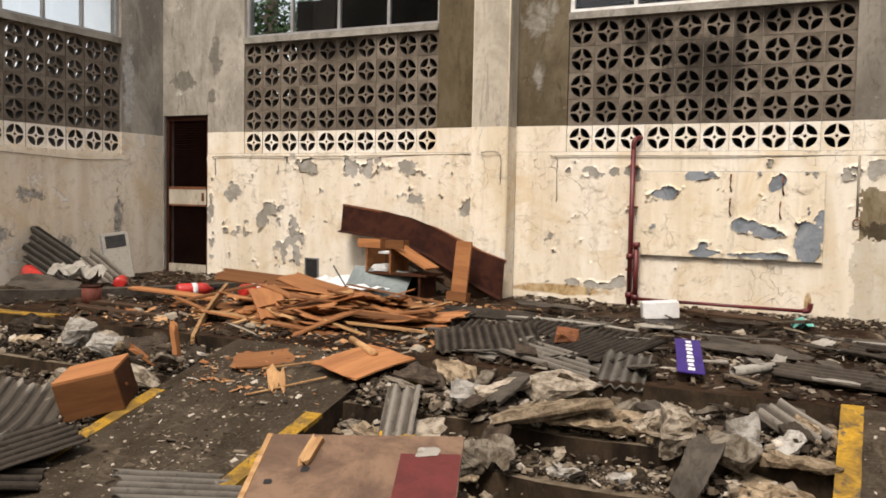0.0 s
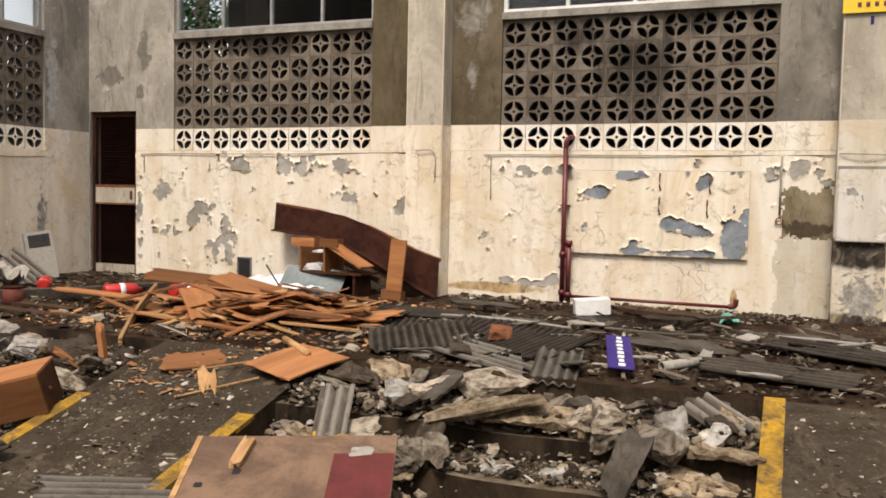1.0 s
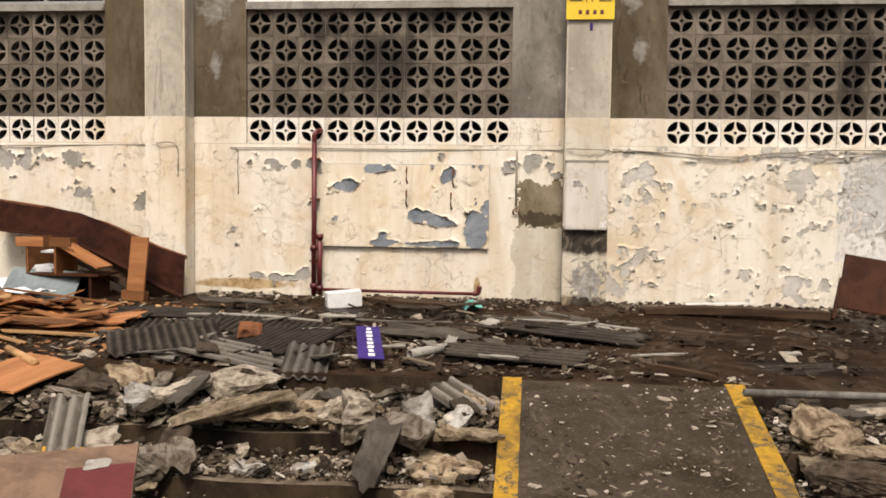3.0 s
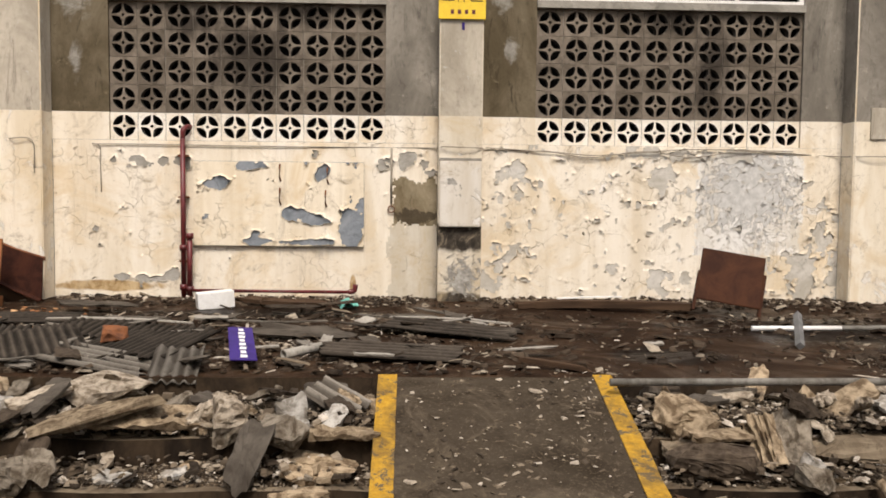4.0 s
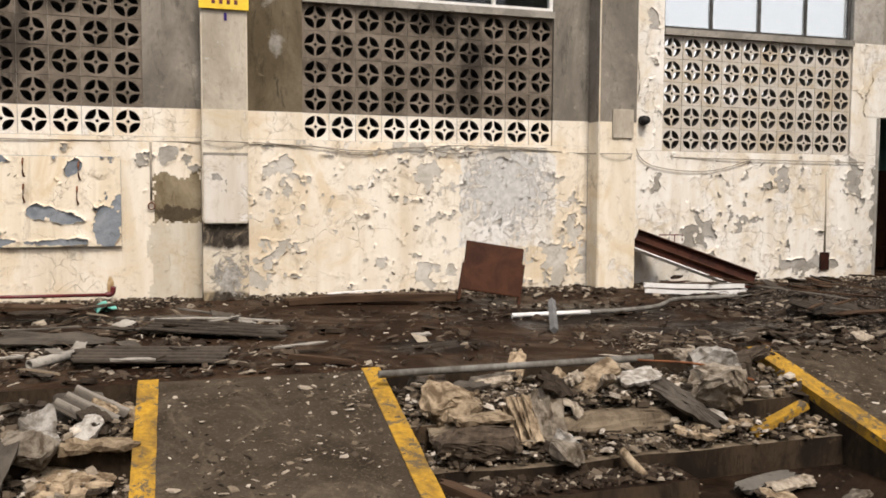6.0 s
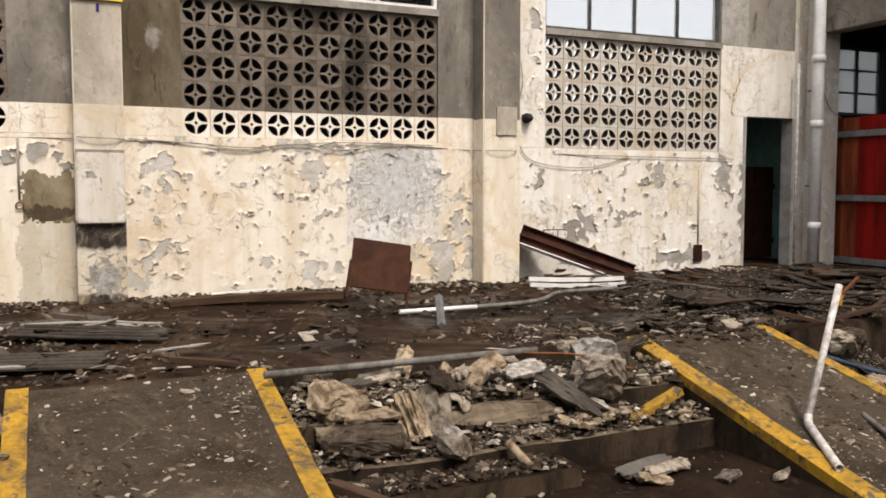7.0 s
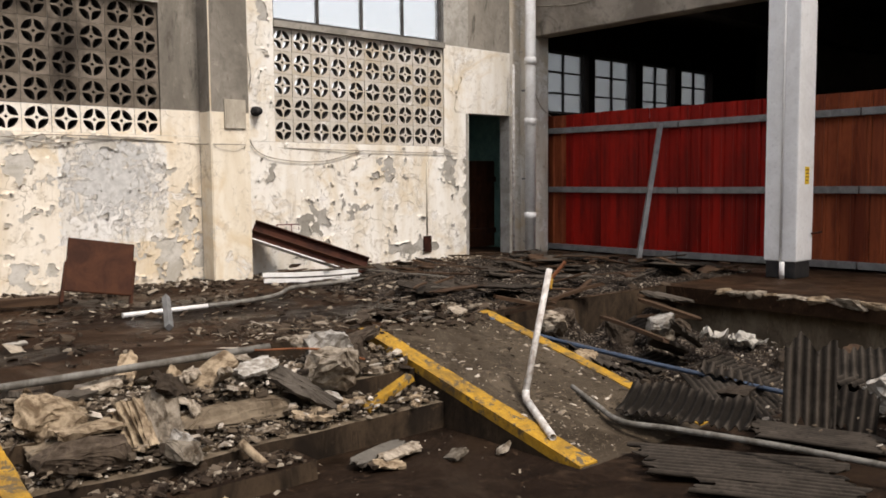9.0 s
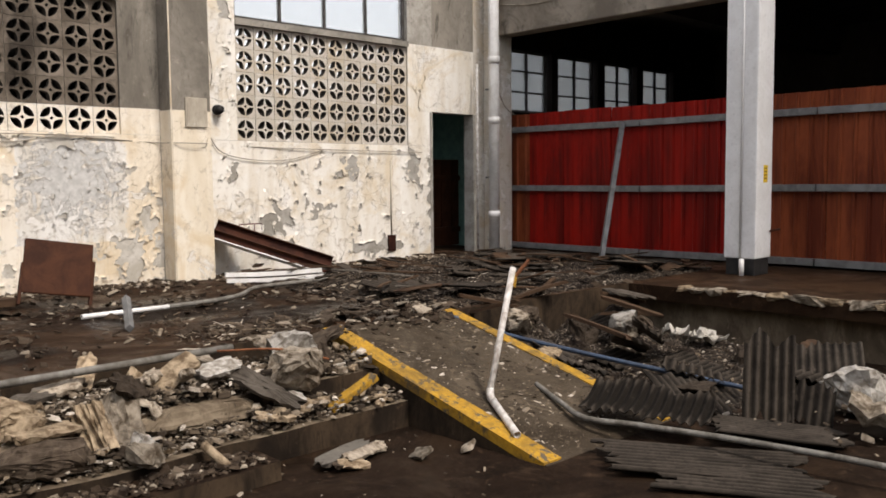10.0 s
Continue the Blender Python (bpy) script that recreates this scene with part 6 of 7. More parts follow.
pipe("blue_hose", [(5.35, 5.3, -0.02), (5.75, 5.0, -0.2), (6.0, 4.2, -0.32), (6.2, 3.6, -0.4), (6.3, 3.0, -0.45)], 0.02, m_blue, "dark blue hose in the rubble", "hose")
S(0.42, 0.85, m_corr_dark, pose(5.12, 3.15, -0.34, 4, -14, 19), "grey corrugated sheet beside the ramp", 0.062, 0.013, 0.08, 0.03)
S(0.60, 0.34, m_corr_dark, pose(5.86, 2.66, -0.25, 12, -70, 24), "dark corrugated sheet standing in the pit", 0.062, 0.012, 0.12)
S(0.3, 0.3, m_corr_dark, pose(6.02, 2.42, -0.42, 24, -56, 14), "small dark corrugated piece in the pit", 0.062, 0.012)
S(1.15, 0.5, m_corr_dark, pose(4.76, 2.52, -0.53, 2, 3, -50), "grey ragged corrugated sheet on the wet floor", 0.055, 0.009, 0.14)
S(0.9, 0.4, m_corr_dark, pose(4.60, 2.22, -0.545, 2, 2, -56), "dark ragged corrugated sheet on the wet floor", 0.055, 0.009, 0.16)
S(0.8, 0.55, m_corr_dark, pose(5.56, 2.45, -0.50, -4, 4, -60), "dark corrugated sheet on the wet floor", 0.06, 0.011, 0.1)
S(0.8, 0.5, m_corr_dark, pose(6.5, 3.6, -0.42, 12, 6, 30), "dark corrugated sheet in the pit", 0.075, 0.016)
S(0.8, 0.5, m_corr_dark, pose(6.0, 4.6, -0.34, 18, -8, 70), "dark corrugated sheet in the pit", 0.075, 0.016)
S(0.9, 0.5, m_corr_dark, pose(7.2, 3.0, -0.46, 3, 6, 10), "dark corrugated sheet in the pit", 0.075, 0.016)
thing("crumpled_sheet", crumple_bm(0.5, 0.6, 0.16, R), m_chunk, pose(6.15, 1.95, -0.5, 20, 0, 20), "crumpled grey plastic sheet in the pit", "sheet")
thing("crumpled_sheet", crumple_bm(0.3, 0.22, 0.1, R), m_corr_pale, pose(6.9, 4.0, -0.25, 0, 20, 20), "torn white plastic piece in the pit", "sheet")
thing("crumpled_sheet", crumple_bm(0.3, 0.25, 0.1, R), m_corr_pale, pose(7.6, 4.1, -0.40, 0, 0, 70), "torn white plastic piece in the pit", "sheet")

for k in range(16):
    y = 4.75 - 0.17 * k
    thing("ledge_fragment", lump_bm(R.uniform(0.12, 0.34), R.uniform(0.1, 0.2), R.uniform(0.05, 0.12), R), m_chunk if k % 3 else m_chunk_warm, pose(8.27 + R.uniform(-0.03, 0.05), y, -0.01, R.uniform(-8, 8), R.uniform(-8, 8), R.uniform(60, 120)), "broken pale concrete fragment on the ledge", "concrete lump", "rubble in the pits")

for k in range(22):
    x, y = R.uniform(5.7, 8.1), R.uniform(1.6, 5.3)
    z = LOW + 0.06 + (0.3 if y > 4.6 else 0.12) * R.random()
    if k % 2:
        S(R.uniform(0.3, 0.6), R.uniform(0.35, 0.8), m_corr_dark, pose(x, y, z, R.uniform(-8, 12), R.uniform(-22, 4), R.gauss(25, 40)), "dark corrugated sheet piece in the pit")
    else:
        thing("cement_board", shard_bm(R.uniform(0.25, 0.7), R.uniform(0.1, 0.3), 0.02, R), R.choice((m_board_grey, m_wood_old, m_chunk_dark)), pose(x, y, z, R.uniform(-16, 16), R.uniform(-20, 10), R.uniform(0, 180)), "broken dark board in the pit", "board", "broken cement boards")
for k in range(7):
    x = 5.75 + 0.3 * k
    thing("timber", plank_bm(R.uniform(0.5, 1.0), 0.06, 0.03, R, 0.1), m_wood_old, pose(x, R.uniform(4.3, 5.5), R.uniform(-0.2, 0.08), R.uniform(-10, 10), R.uniform(-20, 30), R.uniform(0, 180)), "dark broken batten in the rubble", "timber")
thing("yellow_edge", plank_bm(0.8, 0.14, 0.02, R, 0.05), m_yellow, pose(-7.15, 5.5, 0.006, 0, 0, 2), "worn yellow painted strip on the walkway edge", "edge strip", kind="structure")

# ---------------------------------------------------------------- west pit
S(0.75, 0.5, m_corr, pose(-5.0, 3.72, -0.28, 12, -14, 118), "dark corrugated sheet sagging into the pit", 0.085, 0.018, 0.1, 0.06)
S(0.8, 0.5, m_corr_dark, pose(-4.66, 3.42, -0.40, 6, -10, 66), "grey corrugated sheet over the ramp edge", 0.085, 0.02)
S(0.9, 0.45, m_corr_dark, pose(-4.7, 3.15, -0.46, 8, 4, 40), "grey corrugated sheet beside the ramp", 0.085, 0.02)
S(0.9, 0.5, m_corr, pose(-3.25, 3.55, -0.43, 3, 6, 40), "grey ribbed sheet at the foot of the ramp", 0.085, 0.014)
bx = thing("wooden_box", None, None, pose(-4.78, 4.25, -0.27, 8, -14, 28), label="orange-brown wooden drawer box tipped in the pit", category="box")
part("front", box_bm(0.42, 0.025, 0.26, 0.003), m_wood, bx, m=pose(0, -0.17, 0.08))
part("top", box_bm(0.42, 0.36, 0.02, 0.003), m_wood, bx, m=pose(0, 0, 0.22))
bxs = part("side", box_bm(0.02, 0.32, 0.26, 0.003), m_wood_dark, bx, m=pose(0.2, 0.0, 0.08))
part("side", box_bm(0.02, 0.32, 0.26, 0.003), m_wood, bx, m=pose(-0.2, 0.0, 0.08))
part("knob", lump_bm(0.03, 0.03, 0.03, R), m_rust, bxs, m=pose(0.02, -0.05, 0.0))

# plywood sheet at the foot of the first pit
pw = thing("plywood_sheet", None, None, pose(-2.27, 3.52, -0.19, 20, -2, 20), label="stained plywood sheet with a red corner and broken block", category="plywood")
part("sheet", box_bm(1.0, 0.62, 0.022, 0.003), m_ply, pw)
part("red_patch", box_bm(0.30, 0.46, 0.004), m_ply_red, pw, m=pose(0.345, -0.075, 0.0125), label="dull red painted corner")
part("pale_patch", shard_bm(0.14, 0.09, 0.004, R, 9), m_corr_pale, pw, m=pose(0.33, 0.17, 0.0165))
part("block", plank_bm(0.2, 0.06, 0.03, R, 0.05), m_wood_pale, pw, m=pose(-0.26, 0.15, 0.028, 0, 0, 82), label="broken pale wood block")
# No openings cut: black plates stand for the dark inside two holes.
part("hole", shard_bm(0.05, 0.05, 0.004, R), m_black, pw, m=pose(-0.26, 0.02, 0.0125))
part("hole", shard_bm(0.05, 0.04, 0.004, R), m_black, pw, m=pose(-0.42, -0.08, 0.0125))
part("edge_strip", box_bm(0.03, 0.62, 0.03, 0.003), m_wood_pale, pw, m=pose(-0.515, 0, 0))
for a, z in ((-0.45, -0.38), (0.4, -0.36)):
    thing("prop_block", lump_bm(0.3, 0.3, 0.34, R), m_chunk_dark, pose(-2.3 + a * 0.9, 3.6 + a * 0.3, -0.42, 0, 0, 30), "dark concrete lump under the plywood", "concrete lump")

# ---------------------------------------------------------------- rubble in the pits
def lump(x, y, z, sx, sy, sz, rx, ry, rz, mt, label="broken angular concrete lump in the rubble"):
    thing("concrete_lump", lump_bm(sx, sy, sz, R, 26), mt, pose(x, y, z, rx, ry, rz), label, "concrete lump", "rubble in the pits")


def slab(x, y, z, sx, sy, sz, rx, ry, rz, mt, label="flat broken slab of cream render on the rubble"):
    thing("render_piece", shard_bm(sx, sy, sz, R, 12), mt, pose(x, y, z, rx, ry, rz), label, "rubble piece", "rubble in the pits")


lump(-1.70, 4.72, -0.05, 0.75, 0.24, 0.07, 8, -14, 24, m_chunk_warm)
lump(-1.80, 5.2, 0.0, 0.5, 0.3, 0.12, 18, -12, 35, m_chunk)
lump(-1.1, 4.92, -0.2, 0.3, 0.26, 0.34, 10, 0, 10, m_chunk)
lump(-0.68, 4.66, -0.12, 0.3, 0.2, 0.1, 48, 10, -20, m_chunk)
lump(-2.2, 4.98, -0.12, 0.42, 0.34, 0.16, 12, 8, 40, m_chunk)
lump(-1.4, 4.95, -0.2, 0.6, 0.3, 0.12, 5, 3, 10, m_chunk_warm)
lump(-0.4, 4.95, -0.14, 0.24, 0.16, 0.12, 20, 10, 40, m_chunk)
lump(-0.5, 4.68, -0.3, 0.5, 0.2, 0.06, 6, 5, -16, m_chunk_warm)
lump(-2.05, 4.4, -0.33, 0.2, 0.16, 0.24, 8, 8, 30, m_chunk)
lump(-0.55, 4.35, -0.42, 0.34, 0.2, 0.14, 10, 6, 30, m_chunk_warm)
lump(-0.3, 5.1, -0.1, 0.28, 0.2, 0.14, 30, 6, 20, m_chunk_warm)
lump(-2.8, 5.15, -0.1, 0.3, 0.3, 0.2, 10, 20, 20, m_chunk_dark)
lump(1.62, 4.86, -0.13, 0.38, 0.3, 0.22, 18, 8, 24, m_chunk_warm)
lump(1.65, 4.58, -0.27, 0.5, 0.26, 0.2, 3, 3, 4, m_chunk_dark)
lump(2.15, 4.42, -0.33, 0.2, 0.18, 0.16, 8, 8, 40, m_chunk)
lump(2.75, 4.95, -0.08, 0.4, 0.26, 0.07, 12, -14, 12, m_chunk)
lump(3.35, 4.75, -0.1, 0.4, 0.34, 0.32, 6, 8, 24, m_chunk)
lump(3.6, 4.9, -0.08, 0.26, 0.2, 0.3, 6, 4, 10, m_chunk_dark)
lump(3.3, 4.6, -0.3, 0.6, 0.14, 0.08, 0, 4, 14, m_chunk_warm)
lump(3.4, 5.15, 0.04, 0.3, 0.2, 0.1, 8, 4, 30, m_chunk)
lump(-6.1, 5.2, -0.05, 0.28, 0.2, 0.34, 14, 20, 20, m_chunk)
lump(-5.75, 5.15, -0.1, 0.36, 0.26, 0.18, 8, 8, 60, m_chunk)
lump(-6.6, 5.1, -0.05, 0.3, 0.3, 0.22, 8, 8, 10, m_chunk_dark)
lump(-5.2, 5.1, -0.12, 0.5, 0.36, 0.2, 10, 8, 20, m_chunk_dark)
lump(-5.5, 4.6, -0.28, 0.3, 0.2, 0.2, 8, 8, 20, m_chunk)
lump(-4.85, 4.7, -0.2, 0.3, 0.16, 0.14, 8, 30, 20, m_chunk)
lump(6.6, 4.8, -0.3, 0.3, 0.26, 0.24, 8, 8, 20, m_chunk_dark)
lump(7.0, 4.6, -0.3, 0.26, 0.2, 0.2, 8, 18, 50, m_chunk)
lump(6.2, 5.2, -0.1, 0.3, 0.24, 0.2, 8, 8, 20, m_chunk_dark)
lump(7.6, 4.9, -0.3, 0.3, 0.26, 0.2, 8, 8, 70, m_chunk_dark)
lump(5.9, 5.0, -0.12, 0.3, 0.26, 0.24, 18, 8, 20, m_chunk)
lump(5.7, 4.5, -0.34, 0.3, 0.2, 0.2, 8, 8, 20, m_chunk_warm)
lump(7.9, 3.2, -0.48, 0.3, 0.24, 0.18, 8, 8, 20, m_chunk)
lump(7.4, 3.6, -0.46, 0.34, 0.24, 0.2, 8, 8, 20, m_chunk_dark)
for x, y, z, sx, sy, rx, ry, rz, mt in ((-0.85, 4.5, -0.22, 0.22, 0.42, 50, 6, -18, m_board_grey), (-2.58, 4.95, -0.12, 0.42, 0.28, 14, 14, -30, m_board_grey), (-2.42, 4.5, -0.24, 0.30, 0.26, 30, -8, 10, m_chunk), (-1.9, 4.45, -0.25, 0.24, 0.2, 56, 14, -20, m_chunk),
                                        (-2.75, 4.5, -0.3, 0.3, 0.2, 10, 30, 10, m_chunk_warm), (2.6, 4.95, -0.02, 0.34, 0.22, 18, -24, 10, m_chunk_warm), (3.05, 4.5, -0.3, 0.3, 0.16, 8, 4, -20, m_chunk_warm), (-0.5, 5.15, -0.06, 0.3, 0.22, 40, 4, 0, m_board_grey),
                                        (7.6, 5.0, -0.02, 0.9, 0.5, 10, 8, 14, m_board_grey), (6.6, 4.3, -0.3, 0.6, 0.4, 20, 18, 40, m_board_grey), (-7.2, 4.8, -0.2, 0.7, 0.5, 18, 18, 40, m_board_grey)):
    thing("cement_shard", shard_bm(sx, sy, 0.03, R, 10), mt, pose(x, y, z, rx, ry, rz), "flat grey cement shard tilted in the rubble", "cement shard", "rubble in the pits")
S(0.42, 0.22, m_corr, pose(-2.58, 4.5, -0.14, 10, 38, -72), "small ribbed sheet piece in the rubble", 0.075, 0.018, 0.02)
S(0.34, 0.22, m_corr, pose(-0.42, 5.05, -0.04, 20, 20, -30), "small ribbed sheet piece in the rubble", 0.075, 0.018, 0.02)
for x, y, z, rz in ((-2.72, 5.0, -0.06, 20), (-2.45, 4.36, -0.26, 50), (-2.62, 4.42, -0.28, 10)):
    thing("yellow_chunk", lump_bm(0.14, 0.12, 0.1, R), m_yellow, pose(x, y, z, 20, 10, rz), "broken kerb lump with yellow paint", "concrete lump", "rubble in the pits")
thing("yellow_timber", box_bm(0.4, 0.09, 0.05, 0.008), m_yellow, pose(3.68, 4.55, -0.27, 0, -26, -8), "yellow painted kerb piece fallen on the steps", "kerb piece")
thing("pale_pipe_stub", tube_bm([(2.48, 4.40, -0.33), (2.62, 4.24, -0.52)], 0.028, 10, 0.2), m_chunk_warm, label="short pale pipe stub leaning on the step", category="pipe", smooth=True)
thing("timber", plank_bm(0.8, 0.08, 0.05, R, 0.1), m_wood_old, pose(1.62, 4.05, -0.48, 0, 10, -52), "dark timber beside the ramp", "timber")
thing("timber", plank_bm(0.6, 0.12, 0.03, R, 0.1), m_corr, pose(3.35, 4.22, -0.54, 4, 4, 24), "pale broken board on the floor", "timber")

# pale flat pieces of fallen render on top of the steps
for k in range(64):
    x0, x1 = ((-3.05, -0.3), (1.4, 4.0), (-3.05, -0.3), (-6.4, -4.7), (5.7, 8.0))[k % 5]
    x, y = R.uniform(x0, x1), R.uniform(4.62, 5.3)
    z = ground_z(x, y) + (0.10 + 0.1 * R.random() if y > 4.78 else 0.05)
    thing("render_piece", shard_bm(R.uniform(0.16, 0.42), R.uniform(0.1, 0.24), R.uniform(0.018, 0.05), R, R.randint(7, 12)), R.choice((m_chunk_warm, m_chunk_dark, m_chunk, m_chunk, m_board_grey, m_chunk_dark)), pose(x, y, z, R.gauss(8, 18), R.gauss(0, 16), R.uniform(0, 180)),
          "flat broken slab of cream render on the rubble", "rubble piece", "rubble in the pits")


def drape_bm(sx, sy, rng, n=18):
    """A torn sheet with deep folds running along y."""
    bm = bmesh.new()
    o = rng.uniform(0, 60)
    top = []
    for i in range(n + 1):
        row = []
        for j in range(n + 1):
            u, v = i / n - 0.5, j / n - 0.5
            ridge = 1 - abs(2 * noise.noise((u * 4.5 + 0.6 * noise.noise((u * 2, v * 2, o)), v * 0.9, o)))
            z = 0.17 * ridge + 0.05 * noise.noise((u * 9, v * 5, o + 3)) - 0.25 * u * u
            k = 1 + 0.22 * noise.noise((math.atan2(v, u) * 1.5, o, 1))
            row.append(bm.verts.new((u * sx * k, v * sy * k, z * sx * 1.6)))
        top.append(row)
    bot = [[bm.verts.new(v.co - Vector((0, 0, 0.012))) for v in r] for r in top]
    for i in range(n):
        for j in range(n):
            bm.faces.new((top[i][j], top[i + 1][j], top[i + 1][j + 1], top[i][j + 1]))
            bm.faces.new((bot[i][j], bot[i][j + 1], bot[i + 1][j + 1], bot[i + 1][j]))
        for g in (0, n):
            bm.faces.new((top[i][g], top[i + 1][g], bot[i + 1][g], bot[i][g]))
            bm.faces.new((top[g][i], top[g][i + 1], bot[g][i + 1], bot[g][i]))
    bmesh.ops.recalc_face_normals(bm, faces=bm.faces[:])
    return bm


for x, y, z, sx, sy, rx, ry, rz, mt in ((2.16, 4.7, -0.2, 0.2, 0.36, 56, 6, 4, m_chunk), (1.98, 4.68, -0.2, 0.18, 0.34, 50, -24, -26, m_chunk_warm), (1.6, 4.84, -0.15, 0.24, 0.26, 34, 20, 24, m_chunk), (2.36, 4.8, -0.16, 0.16, 0.2, 40, 14, 40, m_chunk)):
    thing("torn_sack", drape_bm(sx, sy, R), mt, pose(x, y, z, rx, ry, rz), "torn folded dirty sack slumped in the rubble", "sack", "torn sacks")
pipe("rusty_rod", [(2.95, 5.05, 0.05), (3.3, 4.85, 0.04), (3.6, 4.7, -0.05)], 0.008, m_rust, "bent rusty reinforcing rod", "rod", sides=6)

def mound(name, x0, x1, y0, y1, high, mat, seed, label, front=0.25, level=None):
    """A low uneven heap of fine rubble on one level, thin at its front and deep at the back."""
    nx, ny = int((x1 - x0) / 0.035), max(6, int((y1 - y0) / 0.035))
    verts, faces = [], []
    for i in range(nx + 1):
        for j in range(ny + 1):
            x, y, v = x0 + (x1 - x0) * i / nx, y0 + (y1 - y0) * j / ny, j / ny
            side = min(1.0, 4.0 * min(i, nx - i) / nx + 0.25)
            k = front + (1 - front) * v
            h = high * k * side * (0.55 + 0.9 * noise.noise((x * 2.2, y * 2.2, seed))) + 0.035 * noise.noise((x * 7, y * 7, seed)) + 0.022 * noise.noise((x * 19, y * 19, seed))
            z = ground_z(x, (y0 + y1) / 2) if level is None else level
            verts.append((x, y, z + (h if 0 < j else -0.03)))
    for i in range(nx):
        for j in range(ny):
            a = i * (ny + 1) + j
            faces.append((a, a + ny + 1, a + ny + 2, a + 1))
    me = bpy.data.meshes.new(name)
    me.from_pydata(verts, [], faces)
    me.materials.append(mat)
    tagged(new(name, me), label, "rubble", "", "stuff")


mound("rubble_mound", -3.13, -0.21, 4.80, 5.41, 0.13, m_gravel, 1.0, "fine plaster rubble filling the upper step")
mound("rubble_mound", -3.13, -0.21, 4.49, 4.755, 0.06, m_gravel, 2.0, "fine plaster rubble on the lower step")
mound("rubble_mound", 1.31, 4.08, 4.80, 5.41, 0.13, m_gravel, 3.0, "fine plaster rubble filling the upper step")
mound("rubble_mound", 1.31, 4.08, 4.49, 4.755, 0.05, m_gravel, 4.0, "fine plaster rubble on the lower step")
mound("rubble_mound", -9.3, -4.59, 4.80, 5.41, 0.15, m_gravel_dark, 5.0, "dark plaster rubble filling the upper step")
mound("rubble_mound", -9.3, -4.59, 4.49, 4.755, 0.10, m_gravel_dark, 6.0, "dark plaster rubble on the lower step")
mound("rubble_mound", 5.54, 8.24, 2.9, 5.415, 0.46, m_gravel_dark, 7.0, "dark wet rubble sloping into the pit", 0.0)
mound("rubble_mound", 5.3, 10.2, 5.46, 9.0, 0.06, m_gravel_dark, 8.0, "dark wet rubble on the walkway by the fence", 0.6)

# large broken pieces, each by its place in the pits
lump(-0.98, 4.78, -0.10, 0.22, 0.24, 0.26, 14, 6, 20, m_chunk, "rounded grey concrete lump in the rubble")
slab(-0.64, 4.72, -0.08, 0.20, 0.30, 0.06, 52, -8, 16, m_chunk_pale, "white-faced slab of render tilted in the rubble")
slab(-0.42, 4.80, -0.10, 0.14, 0.22, 0.04, 40, 10, -30, m_chunk_pale, "white-faced slab of render tilted in the rubble")
slab(-1.45, 4.84, -0.10, 0.66, 0.30, 0.05, 12, 3, 6, m_chunk_warm, "flat cream slab of render on the step")
slab(-0.36, 4.70, -0.16, 0.40, 0.12, 0.05, 8, 4, 10, m_chunk_warm, "flat cream slab of render on the step")
lump(-2.26, 4.92, -0.08, 0.36, 0.30, 0.16, 12, 8, 30, m_chunk_pale, "whitish broken concrete heap in the rubble")
slab(-1.98, 4.52, -0.25, 0.22, 0.34, 0.035, 58, 10, -24, m_chunk_dark, "brown slab standing on the step")
slab(-2.08, 4.42, -0.36, 0.16, 0.24, 0.04, 50, 4, 10, m_chunk_warm, "pale slab standing on the lower step")
slab(-0.52, 4.58, -0.34, 0.34, 0.16, 0.06, 18, 6, 14, m_chunk_warm, "flat cream slab on the lower step")
slab(-1.55, 4.58, -0.36, 0.22, 0.12, 0.03, 14, 4, -10, m_chunk_pale, "small white slab on the lower step")
slab(-1.25, 4.60, -0.35, 0.16, 0.10, 0.03, 10, -8, 30, m_chunk_pale, "small white slab on the lower step")
lump(1.56, 4.84, -0.08, 0.32, 0.22, 0.2, 18, 12, 24, m_chunk_warm, "cream broken concrete lump in the rubble")
lump(1.66, 4.66, -0.27, 0.54, 0.24, 0.20, 2, 2, 5, m_step, "dark broken step block with a pale top")
slab(1.70, 4.66, -0.155, 0.44, 0.2, 0.035, 5, 3, 8, m_chunk_warm, "cream slab lying on the step block")
lump(2.62, 4.76, -0.26, 0.85, 0.22, 0.17, 2, -3, 3, m_step, "dark broken length of step")
slab(2.84, 4.86, -0.02, 0.32, 0.18, 0.035, 18, -12, 4, m_chunk_pale, "white-faced slab of render tilted in the rubble")
slab(3.06, 4.66, -0.15, 0.15, 0.62, 0.05, 26, -22, 26, m_board_grey, "long dark slab tilted over the step")
slab(3.22, 4.62, -0.24, 0.24, 0.16, 0.04, 14, 6, -20, m_chunk_pale, "white slab on the step")
slab(2.35, 4.95, -0.06, 0.30, 0.16, 0.035, 14, 8, 12, m_chunk_warm, "flat cream slab of render on the step")
slab(1.95, 5.15, -0.05, 0.36, 0.16, 0.04, 16, -8, -8, m_chunk, "flat grey slab under the pipe")
slab(2.25, 4.56, -0.36, 0.30, 0.10, 0.03, 8, 4, 8, m_chunk_warm, "flat cream slab on the lower step")
lump(3.52, 4.98, 0.00, 0.50, 0.40, 0.26, 10, 8, 24, m_chunk_pale, "grey-white broken concrete mound beside the ramp")
lump(2.16, 4.48, -0.31, 0.18, 0.16, 0.18, 8, 8, 40, m_chunk_pale, "rough grey-white lump on the step")
slab(3.45, 4.12, -0.53, 0.5, 0.12, 0.03, 6, 4, 18, m_chunk, "pale broken board on the wet floor")
slab(3.25, 4.0, -0.54, 0.22, 0.12, 0.03, 6, 8, -10, m_chunk_warm, "pale broken piece on the wet floor")
